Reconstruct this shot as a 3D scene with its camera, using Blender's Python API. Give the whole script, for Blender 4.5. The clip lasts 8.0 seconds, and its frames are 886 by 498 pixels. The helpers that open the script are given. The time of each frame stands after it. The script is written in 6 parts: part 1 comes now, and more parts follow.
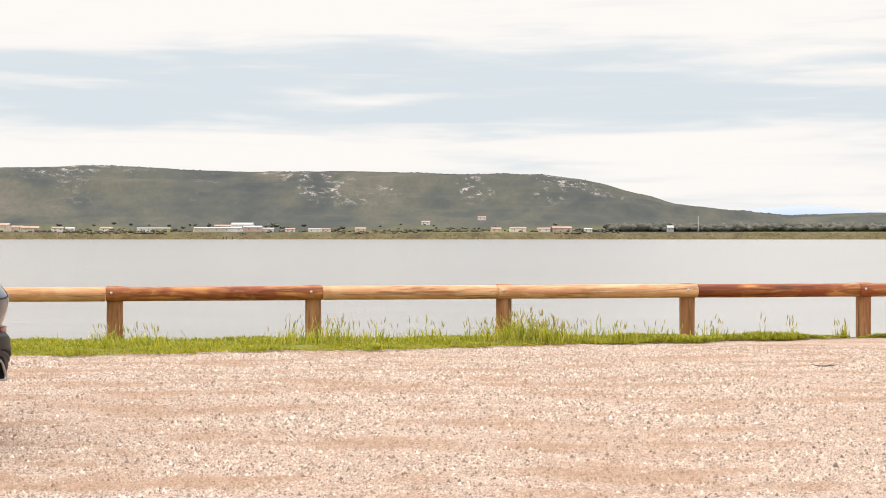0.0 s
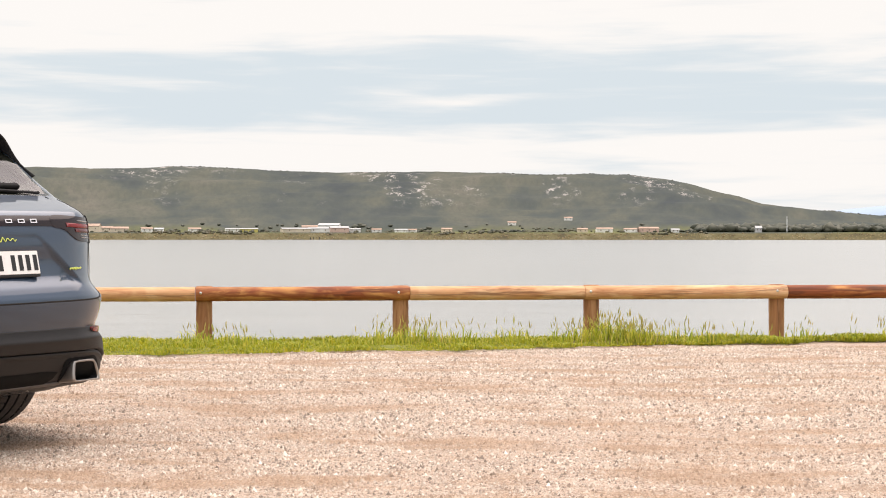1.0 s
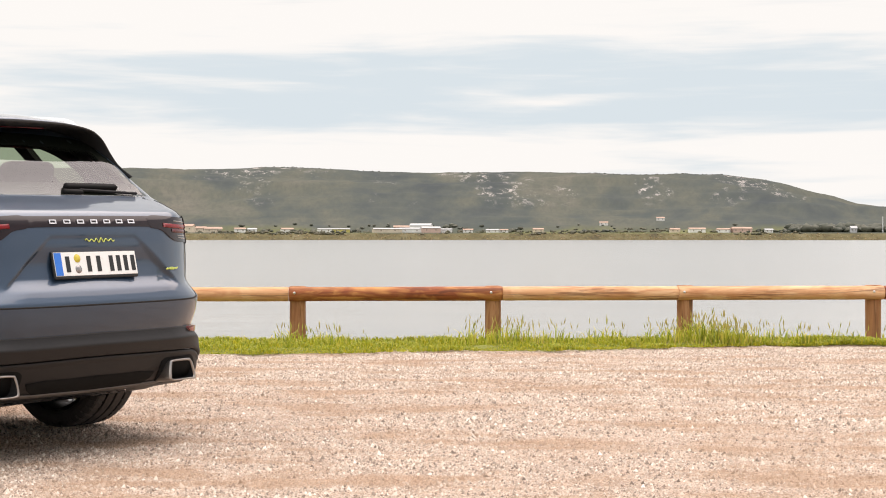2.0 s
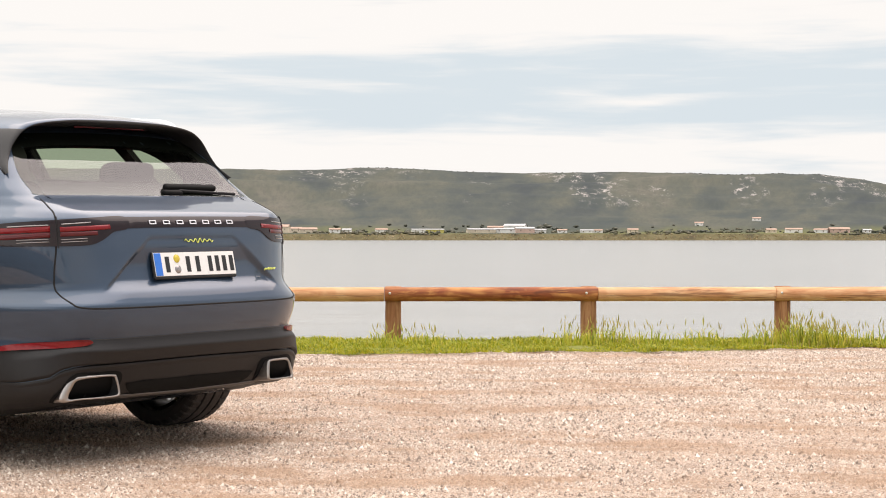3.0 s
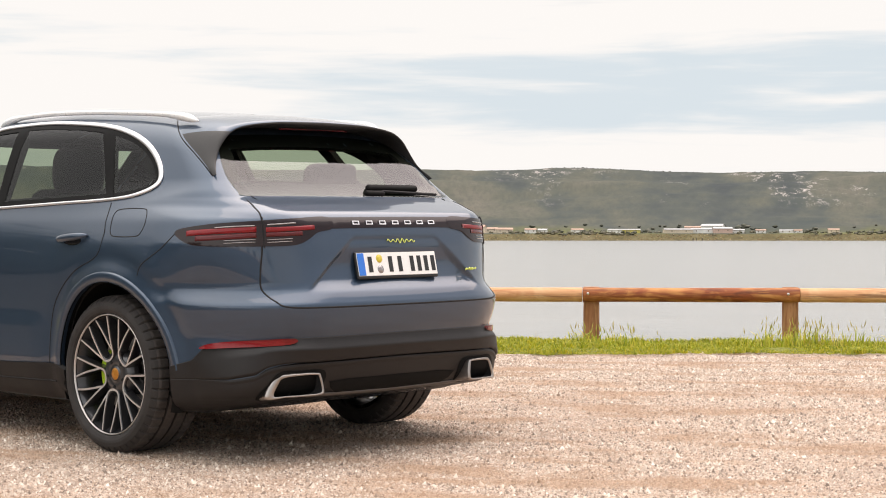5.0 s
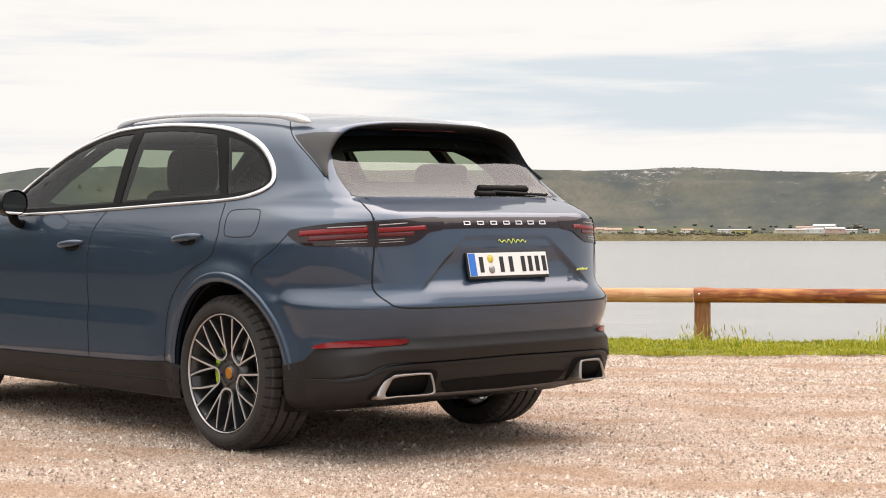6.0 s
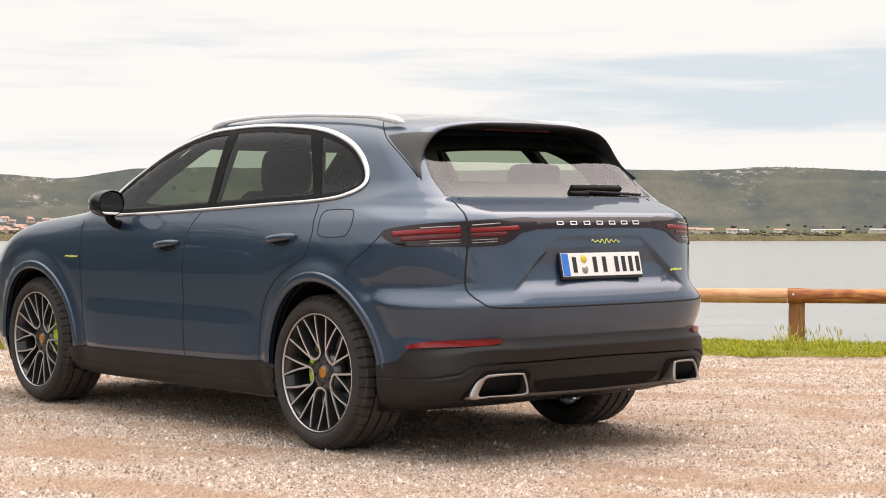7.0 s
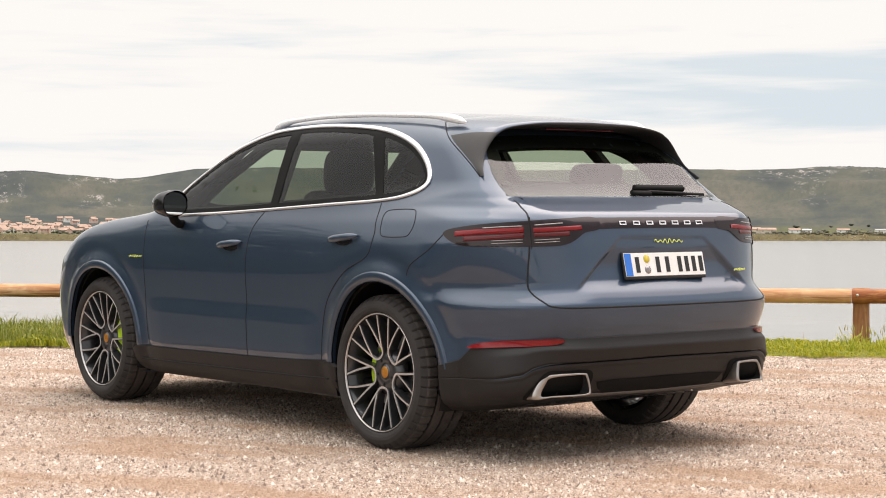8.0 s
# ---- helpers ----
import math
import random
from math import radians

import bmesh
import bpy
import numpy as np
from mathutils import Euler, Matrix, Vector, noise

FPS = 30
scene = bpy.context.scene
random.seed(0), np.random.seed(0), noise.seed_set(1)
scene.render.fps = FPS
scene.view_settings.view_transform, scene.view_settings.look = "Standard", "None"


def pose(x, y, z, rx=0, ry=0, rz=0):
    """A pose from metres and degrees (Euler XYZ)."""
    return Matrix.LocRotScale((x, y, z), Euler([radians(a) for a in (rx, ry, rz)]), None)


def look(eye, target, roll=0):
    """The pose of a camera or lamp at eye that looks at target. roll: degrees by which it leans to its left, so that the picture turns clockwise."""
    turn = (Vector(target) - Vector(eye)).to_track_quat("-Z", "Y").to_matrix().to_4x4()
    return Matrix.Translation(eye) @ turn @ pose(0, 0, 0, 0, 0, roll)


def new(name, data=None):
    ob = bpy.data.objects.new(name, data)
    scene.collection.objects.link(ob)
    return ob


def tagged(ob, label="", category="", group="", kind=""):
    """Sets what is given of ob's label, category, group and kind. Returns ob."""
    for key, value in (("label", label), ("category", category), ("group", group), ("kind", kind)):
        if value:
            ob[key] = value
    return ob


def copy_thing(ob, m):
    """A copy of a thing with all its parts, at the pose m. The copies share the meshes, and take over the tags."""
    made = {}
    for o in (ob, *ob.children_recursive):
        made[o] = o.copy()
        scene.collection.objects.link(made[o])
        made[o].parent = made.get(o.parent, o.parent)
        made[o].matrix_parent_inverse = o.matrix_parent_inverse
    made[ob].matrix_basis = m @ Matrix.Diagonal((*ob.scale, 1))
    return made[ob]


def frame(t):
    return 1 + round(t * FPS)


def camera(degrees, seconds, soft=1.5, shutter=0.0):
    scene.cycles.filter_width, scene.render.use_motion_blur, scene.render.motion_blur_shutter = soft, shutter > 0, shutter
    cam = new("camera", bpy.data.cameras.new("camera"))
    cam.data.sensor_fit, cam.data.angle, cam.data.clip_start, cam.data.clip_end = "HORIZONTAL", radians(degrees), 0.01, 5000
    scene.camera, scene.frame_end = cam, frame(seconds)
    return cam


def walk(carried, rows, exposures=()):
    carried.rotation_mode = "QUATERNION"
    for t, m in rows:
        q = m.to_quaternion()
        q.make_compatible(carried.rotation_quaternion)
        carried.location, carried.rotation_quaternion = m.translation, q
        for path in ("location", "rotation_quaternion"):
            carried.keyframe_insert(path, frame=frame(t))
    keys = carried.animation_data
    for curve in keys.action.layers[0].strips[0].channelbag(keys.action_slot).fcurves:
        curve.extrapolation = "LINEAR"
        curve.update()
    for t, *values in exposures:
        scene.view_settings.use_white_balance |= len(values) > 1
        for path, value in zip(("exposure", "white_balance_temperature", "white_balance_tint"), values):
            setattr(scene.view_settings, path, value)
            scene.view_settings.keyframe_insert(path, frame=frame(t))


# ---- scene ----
# ---- camera: a tripod pan, the lens a hand's width ahead of the pivot ----
cam = camera(27.9, 8.0, soft=1.0)
EYE, ARM = 1.006, 0.22
ROWS = [
    (0.0, 0.047, -0.391, 0.004),
    (0.5, 1.289, -0.385, 0.012),
    (1.0, 2.814, -0.376, 0.013),
    (1.5, 4.273, -0.374, 0.010),
    (3.0, 8.769, -0.357, 0.005),
    (3.5, 10.265, -0.355, 0.006),
    (4.0, 11.812, -0.357, 0.008),
    (4.5, 13.339, -0.355, 0.008),
    (6.0, 18.531, -0.341, 0.003),
    (6.5, 20.011, -0.339, 0.004),
    (7.0, 21.440, -0.339, 0.004),
    (7.5, 22.470, -0.340, 0.004),
    (8.0, 23.389, -0.342, 0.002),
]
walk(cam, [(t, pose(-ARM * math.sin(radians(yaw)), ARM * (math.cos(radians(yaw)) - 1), EYE, 90 + pitch, 0, yaw) @ pose(0, 0, 0, 0, 0, roll))
           for t, yaw, pitch, roll in ROWS], exposures=[(0.0, 0.42, 7450.0, 27.0), (8.0, 0.42, 7450.0, 27.0)])

# ---- world and sun ----
SUN_HIGH, SUN_TURN = 64.0, 32.0      # degrees above the horizon; compass turn from +y, clockwise
world = bpy.data.worlds.new("sky")
scene.world = world
world.use_nodes = True


def build_sky(tree):
    n, l = tree.nodes, tree.links
    n.clear()
    out, back = n.new("ShaderNodeOutputWorld"), n.new("ShaderNodeBackground")
    clear = n.new("ShaderNodeTexSky")
    clear.sky_type, clear.sun_disc = "NISHITA", False
    clear.sun_elevation, clear.sun_rotation = radians(SUN_HIGH), radians(SUN_TURN)
    clear.air_density, clear.dust_density = 1.0, 1.5
    blue = n.new("ShaderNodeVectorMath"); blue.operation = "SCALE"
    blue.inputs["Scale"].default_value = 0.075
    l.new(clear.outputs[0], blue.inputs[0])
    # the cloud sheet: directions carried onto a flat layer overhead
    where = n.new("ShaderNodeTexCoord")
    split = n.new("ShaderNodeSeparateXYZ"); l.new(where.outputs["Generated"], split.inputs[0])
    up = n.new("ShaderNodeMath"); up.operation = "MAXIMUM"; up.inputs[1].default_value = 0.0
    l.new(split.outputs[2], up.inputs[0])
    lift = n.new("ShaderNodeMath"); lift.operation = "ADD"; lift.inputs[1].default_value = 0.025
    l.new(up.outputs[0], lift.inputs[0])
    plane = []
    for axis in (0, 1):
        d = n.new("ShaderNodeMath"); d.operation = "DIVIDE"
        l.new(split.outputs[axis], d.inputs[0]); l.new(lift.outputs[0], d.inputs[1])
        plane.append(d)
    sheet = n.new("ShaderNodeCombineXYZ")
    l.new(plane[0].outputs[0], sheet.inputs[0]); l.new(plane[1].outputs[0], sheet.inputs[1])

    def clouds(offset, scale, detail, stretch):
        m = n.new("ShaderNodeMapping")
        m.inputs["Location"].default_value = offset
        m.inputs["Scale"].default_value = (scale, scale * stretch, scale)
        l.new(sheet.outputs[0], m.inputs[0])
        t = n.new("ShaderNodeTexNoise")
        t.inputs["Scale"].default_value, t.inputs["Detail"].default_value = 1.0, detail
        t.inputs["Roughness"].default_value = 0.55
        l.new(m.outputs[0], t.inputs[0])
        return t.outputs[0]

    def band(value, low, high, a, b):
        r = n.new("ShaderNodeMapRange"); r.interpolation_type = "SMOOTHSTEP"
        for key, v in (("From Min", low), ("From Max", high), ("To Min", a), ("To Max", b)):
            r.inputs[key].default_value = v
        l.new(value, r.inputs["Value"])
        return r.outputs[0]

    big, small = clouds((3.1, 1.7, 0), 0.10, 4.0, 1.6), clouds((7.4, 0.2, 0), 0.35, 6.0, 1.5)
    mix = n.new("ShaderNodeMath"); mix.operation = "MULTIPLY_ADD"; mix.inputs[1].default_value = 0.35
    l.new(small, mix.inputs[0]); l.new(big, mix.inputs[2])
    drift = n.new("ShaderNodeMath"); drift.operation = "MULTIPLY_ADD"; drift.inputs[1].default_value = -0.13
    l.new(split.outputs[0], drift.inputs[0]); l.new(mix.outputs[0], drift.inputs[2])
    high_cover = band(drift.outputs[0], 0.52, 0.72, 0.6, 1.0)

    def times(a, b, how="MULTIPLY"):
        m = n.new("ShaderNodeMath"); m.operation = how
        for i, v in enumerate((a, b)):
            if isinstance(v, float):
                m.inputs[i].default_value = v
            else:
                l.new(v, m.inputs[i])
        return m.outputs[0]

    # low over the lake the sheet is seen edge on, in long streaks with a thinner grey-blue belt
    def streaks(offset, scale, detail):
        m = n.new("ShaderNodeMapping")
        m.inputs["Location"].default_value, m.inputs["Scale"].default_value = offset, scale
        l.new(where.outputs["Generated"], m.inputs[0])
        t = n.new("ShaderNodeTexNoise")
        t.inputs["Scale"].default_value, t.inputs["Detail"].default_value = 1.0, detail
        t.inputs["Roughness"].default_value, t.inputs["Distortion"].default_value = 0.55, 0.4
        l.new(m.outputs[0], t.inputs[0])
        return t.outputs[0]

    belt = times(band(split.outputs[2], 0.046, 0.068, 0.0, 1.0), band(split.outputs[2], 0.088, 0.122, 1.0, 0.0))
    belt = times(belt, band(split.outputs[0], -0.46, -0.22, 0.10, 1.0))
    faint = times(times(band(split.outputs[2], 0.012, 0.026, 0.0, 0.55), band(split.outputs[2], 0.028, 0.040, 1.0, 0.0)), band(split.outputs[0], 0.05, 0.20, 0.0, 1.0))
    belt = times(belt, faint, "ADD")
    ragged = times(streaks((0.3, 0.9, 0.2), (4.0, 4.0, 44.0), 5.0), times(streaks((4.1, 2.2, 1.7), (9.0, 9.0, 115.0), 5.0), 0.62), "ADD")
    ragged = times(ragged, times(belt, 0.28), "ADD")
    low_cover = band(ragged, 0.83, 1.20, 1.0, 0.0)
    blend = n.new("ShaderNodeMix"); blend.data_type = "FLOAT"
    l.new(band(split.outputs[2], 0.13, 0.20, 1.0, 0.0), blend.inputs[0]); l.new(high_cover, blend.inputs[2]); l.new(low_cover, blend.inputs[3])
    cover = blend.outputs[0]
    near = band(split.outputs[2], 0.12, 0.20, 1.0, 0.0)
    solid = n.new("ShaderNodeMath"); solid.operation = "MAXIMUM"
    thick = n.new("ShaderNodeMath"); thick.operation = "MULTIPLY"; thick.inputs[1].default_value = 1.0
    l.new(near, thick.inputs[0]); l.new(thick.outputs[0], solid.inputs[0]); l.new(cover, solid.inputs[1])
    tone = n.new("ShaderNodeMix"); tone.data_type = "RGBA"
    tone.inputs["A"].default_value, tone.inputs["B"].default_value = (0.445, 0.60, 0.662, 1), (0.63, 0.735, 0.74, 1)
    low_white = n.new("ShaderNodeMath"); low_white.operation = "MAXIMUM"
    l.new(band(split.outputs[2], 0.002, 0.014, 0.5, 0.0), low_white.inputs[0]); l.new(cover, low_white.inputs[1])
    l.new(low_white.outputs[0], tone.inputs["Factor"])
    both = n.new("ShaderNodeMix"); both.data_type = "RGBA"
    l.new(solid.outputs[0], both.inputs["Factor"])
    l.new(blue.outputs[0], both.inputs["A"]); l.new(tone.outputs["Result"], both.inputs["B"])
    l.new(both.outputs["Result"], back.inputs["Color"])
    # brighter towards the veiled sun, as thick overcast is
    toward = n.new("ShaderNodeVectorMath"); toward.operation = "DOT_PRODUCT"
    toward.inputs[1].default_value = (math.sin(radians(SUN_TURN)), math.cos(radians(SUN_TURN)), 0.0)
    l.new(where.outputs["Generated"], toward.inputs[0])
    glow = n.new("ShaderNodeMath"); glow.operation = "MULTIPLY"
    l.new(band(split.outputs[2], 0.42, 0.90, 0.0, 2.2), glow.inputs[0]); l.new(band(toward.outputs["Value"], -0.65, 0.55, 0.75, 1.0), glow.inputs[1])
    full = n.new("ShaderNodeMath"); full.operation = "ADD"
    l.new(glow.outputs[0], full.inputs[0]); l.new(band(toward.outputs["Value"], -0.95, -0.5, 1.8, 1.0), full.inputs[1])
    l.new(full.outputs[0], back.inputs["Strength"])
    l.new(back.outputs[0], out.inputs[0])


build_sky(world.node_tree)
sun = new("sun", bpy.data.lights.new("sun", "SUN"))
sun.data.energy, sun.data.angle, sun.data.color = 1.35, radians(74), (1.0, 0.94, 0.86)
SUN_FROM = Vector((math.sin(radians(SUN_TURN)) * math.cos(radians(SUN_HIGH)), math.cos(radians(SUN_TURN)) * math.cos(radians(SUN_HIGH)), math.sin(radians(SUN_HIGH))))
sun.matrix_world = look(SUN_FROM * 60, (0, 0, 0))


# ---- materials ----
class Nodes:
    """A small builder for one node material."""

    def __init__(self, name):
        self.mat = bpy.data.materials.new(name)
        self.mat.use_nodes = True
        self.n, self.l = self.mat.node_tree.nodes, self.mat.node_tree.links
        self.main = self.n["Principled BSDF"]
        self.at = self.n.new("ShaderNodeTexCoord").outputs["Object"]

    def set(self, **values):
        for key, v in values.items():
            self.main.inputs[key.replace("_", " ")].default_value = v
        return self

    def noise(self, scale, detail=4.0, rough=0.55, stretch=(1, 1, 1), warp=0.0):
        m = self.n.new("ShaderNodeMapping"); m.inputs["Scale"].default_value = stretch
        self.l.new(self.at, m.inputs[0])
        t = self.n.new("ShaderNodeTexNoise")
        t.inputs["Scale"].default_value, t.inputs["Detail"].default_value = scale, detail
        t.inputs["Roughness"].default_value, t.inputs["Distortion"].default_value = rough, warp
        self.l.new(m.outputs[0], t.inputs[0])
        return t.outputs[0]

    def cells(self, scale, out="Color", feature="F1", stretch=(1, 1, 1)):
        m = self.n.new("ShaderNodeMapping"); m.inputs["Scale"].default_value = stretch
        self.l.new(self.at, m.inputs[0])
        t = self.n.new("ShaderNodeTexVoronoi"); t.feature = feature
        t.inputs["Scale"].default_value = scale
        self.l.new(m.outputs[0], t.inputs[0])
        return t.outputs[out]

    def island(self):
        return self.n.new("ShaderNodeNewGeometry").outputs["Random Per Island"]

    def own(self):
        return self.n.new("ShaderNodeObjectInfo").outputs["Random"]

    def ramp(self, value, *stops):
        r = self.n.new("ShaderNodeValToRGB")
        while len(r.color_ramp.elements) < len(stops):
            r.color_ramp.elements.new(0.5)
        for e, (p, c) in zip(r.color_ramp.elements, stops):
            e.position, e.color = p, (*c, 1) if len(c) == 3 else c
        self.l.new(value, r.inputs[0])
        return r.outputs[0]

    def span(self, value, low, high, a=0.0, b=1.0):
        r = self.n.new("ShaderNodeMapRange")
        for key, v in (("From Min", low), ("From Max", high), ("To Min", a), ("To Max", b)):
            r.inputs[key].default_value = v
        self.l.new(value, r.inputs["Value"])
        return r.outputs[0]

    def mix(self, factor, a, b, how="MIX"):
        m = self.n.new("ShaderNodeMix"); m.data_type, m.blend_type = "RGBA", how
        for key, v in (("Factor", factor), ("A", a), ("B", b)):
            if isinstance(v, bpy.types.NodeSocket):
                self.l.new(v, m.inputs[key])
            else:
                m.inputs[key].default_value = v if isinstance(v, float) else (*v, 1)
        return m.outputs["Result"]

    def join(self, a, b, how="MULTIPLY"):
        m = self.n.new("ShaderNodeMath"); m.operation = how
        for i, v in enumerate((a, b)):
            if isinstance(v, bpy.types.NodeSocket):
                self.l.new(v, m.inputs[i])
            elif v is not None:
                m.inputs[i].default_value = v
        return m.outputs[0]

    def color(self, socket):
        self.l.new(socket, self.main.inputs["Base Color"])
        return self

    def rough(self, socket):
        self.l.new(socket, self.main.inputs["Roughness"])
        return self

    def bump(self, height, distance, strength=1.0):
        b = self.n.new("ShaderNodeBump")
        b.inputs["Distance"].default_value, b.inputs["Strength"].default_value = distance, strength
        self.l.new(height, b.inputs["Height"])
        self.l.new(b.outputs[0], self.main.inputs["Normal"])
        return self


def plain(name, colour, rough=0.5, metal=0.0, grain=0.06, scale=40.0, bump=0.0, **more):
    """A mostly plain surface with fine grain at two scales."""
    k = Nodes(name).set(Metallic=metal, **more)
    fine, broad = k.noise(scale, 4), k.noise(scale * 0.12, 3)
    both = k.join(k.join(fine, broad, "ADD"), 0.5)
    low, high = [tuple(max(c * (1 + s * grain * 2), 0) for c in colour) for s in (-1, 1)]
    k.color(k.ramp(both, (0.3, low), (0.7, high)))
    k.rough(k.span(fine, 0.3, 0.7, rough * 0.88, min(rough * 1.12, 1)))
    if bump:
        k.bump(fine, bump)
    return k.mat


def gravel_material():
    k = Nodes("gravel")
    patch, soil, fine = k.noise(0.75, 5, 0.62, (1, 2.4, 1)), k.noise(2.2, 5, 0.6, (1, 1.6, 1)), k.noise(230, 3)
    tones = []
    for scale in (26, 50, 100):
        s = k.n.new("ShaderNodeSeparateColor"); k.l.new(k.cells(scale), s.inputs[0])
        tones.append(s.outputs[0])
    pale = k.ramp(tones[1], (0.0, (0.203, 0.127, 0.090)), (0.24, (0.428, 0.285, 0.208)), (0.6, (0.570, 0.396, 0.298)), (1.0, (0.794, 0.594, 0.462)))
    pale2 = k.ramp(tones[2], (0.0, (0.245, 0.159, 0.113)), (0.4, (0.478, 0.325, 0.240)), (1.0, (0.690, 0.509, 0.391)))
    both = k.mix(k.span(tones[0], 0.3, 0.7, 0.1, 0.6), pale, pale2)
    worn = k.noise(9.0, 5, 0.75, (1, 0.35, 1))
    both = k.mix(k.span(worn, 0.40, 0.62, 0.0, 0.55), both, (0.648, 0.471, 0.360))
    both = k.mix(k.span(worn, 0.32, 0.48, 0.65, 0.0), both, (0.284, 0.182, 0.126))
    # dark specks: the shaded gaps between stones put into the colour
    both = k.mix(k.span(k.noise(120, 2, 0.6), 0.36, 0.54, 0.85, 0.0), both, (0.236, 0.159, 0.118))
    both = k.mix(k.span(k.noise(110, 2, 0.6), 0.50, 0.62, 0.0, 0.75), both, (0.900, 0.746, 0.629))
    earth = k.ramp(k.join(k.join(soil, 0.6), k.join(tones[2], 0.4), "ADD"), (0.3, (0.330, 0.190, 0.108)), (0.7, (0.530, 0.330, 0.205)))
    where = k.span(k.join(patch, k.join(soil, 0.45), "ADD"), 0.70, 0.84)
    k.color(k.mix(k.join(where, 0.6), both, earth))
    k.set(Roughness=0.95)
    high = k.join(k.join(k.cells(50, "Distance"), -0.9), k.join(fine, 0.35), "ADD")
    k.bump(high, 0.030, 1.0)
    return k.mat


def stone_material():
    k = Nodes("loose_stone").set(Roughness=0.9)
    tone = k.ramp(k.island(), (0.0, (0.150, 0.108, 0.085)), (0.22, (0.270, 0.204, 0.160)), (0.45, (0.405, 0.315, 0.252)), (0.72, (0.510, 0.418, 0.343)), (0.93, (0.650, 0.560, 0.475)), (1.0, (0.790, 0.715, 0.635)))
    earth = k.span(k.join(k.noise(0.75, 5, 0.62, (1, 2.4, 1)), k.join(k.noise(2.2, 5, 0.6, (1, 1.6, 1)), 0.45), "ADD"), 0.70, 0.84, 0.0, 0.75)
    k.color(k.mix(earth, tone, (0.340, 0.212, 0.136)))
    return k.mat


def water_material():
    k = Nodes("lake_water").set(Base_Color=(0.10, 0.115, 0.115, 1), Roughness=0.16, IOR=1.33)
    swell, ripple = k.noise(0.35, 3, 0.5, (0.35, 1, 1)), k.noise(2.4, 4, 0.6, (0.3, 1, 1))
    k.color(k.ramp(swell, (0.3, (0.215, 0.207, 0.190)), (0.7, (0.265, 0.252, 0.228))))
    k.bump(k.join(k.join(swell, 0.8), k.join(ripple, 0.35), "ADD"), 0.10, 0.35)
    return k.mat


def wood_material(name, pale, dark, stain, checks=0.7):
    """Turned softwood with grain along its own x axis, checks and knots; each piece differs."""
    k = Nodes(name).set(Roughness=0.72)
    shift = k.n.new("ShaderNodeVectorMath"); shift.operation = "ADD"
    roll = k.n.new("ShaderNodeCombineXYZ")
    k.l.new(k.join(k.own(), 37.0), roll.inputs[0])
    k.l.new(k.at, shift.inputs[0]); k.l.new(roll.outputs[0], shift.inputs[1])
    k.at = shift.outputs[0]
    grain = k.noise(26, 5, 0.6, (0.07, 1, 1), 1.2)
    broad = k.noise(3.0, 3, 0.5, (0.5, 1, 1), 1.5)
    knots = k.cells(2.6, "Distance", stretch=(0.45, 1, 1))
    base = k.ramp(grain, (0.33, dark), (0.5, tuple((a + b) / 2 for a, b in zip(pale, dark))), (0.66, pale))
    base = k.mix(k.join(k.span(broad, 0.44, 0.58), k.span(k.noise(11, 4, 0.65, (0.12, 1, 1), 1.6), 0.46, 0.56, 0.15, 0.95)), base, stain)
    base = k.mix(k.span(knots, 0.05, 0.16, 0.75, 0.0), base, (0.14, 0.055, 0.02))
    streak = k.noise(9, 4, 0.7, (0.05, 1, 1), 2.0)
    base = k.mix(k.span(streak, 0.53, 0.60, 0.0, checks), base, tuple(c * 0.42 for c in dark))
    k.color(base)
    k.bump(grain, 0.004, 0.6)
    return k.mat


def leaf_material(name, *colours):
    k = Nodes(name).set(Roughness=0.6)
    stops = [(i / max(len(colours) - 1, 1), c) for i, c in enumerate(colours)]
    k.color(k.ramp(k.island(), *stops))
    k.set(Subsurface_Weight=0.0)
    through_leaf = k.n.new("ShaderNodeBsdfTranslucent")
    k.l.new(k.main.inputs["Base Color"].links[0].from_socket, through_leaf.inputs[0])
    blend = k.n.new("ShaderNodeMixShader"); blend.inputs[0].default_value = 0.4
    k.l.new(k.main.outputs[0], blend.inputs[1]); k.l.new(through_leaf.outputs[0], blend.inputs[2])
    k.l.new(blend.outputs[0], k.n["Material Output"].inputs[0])
    return k.mat


def turf_material():
    k = Nodes("bank_turf").set(Roughness=0.95)
    patch, fine = k.noise(1.6, 5, 0.65), k.noise(60, 5, 0.75)
    green = k.ramp(fine, (0.3, (0.117, 0.134, 0.025)), (0.5, (0.235, 0.251, 0.038)), (0.7, (0.369, 0.344, 0.076)))
    k.color(k.mix(k.span(patch, 0.56, 0.70, 0.0, 0.7), green, (0.301, 0.227, 0.143)))
    k.bump(fine, 0.03, 1.0)
    return k.mat


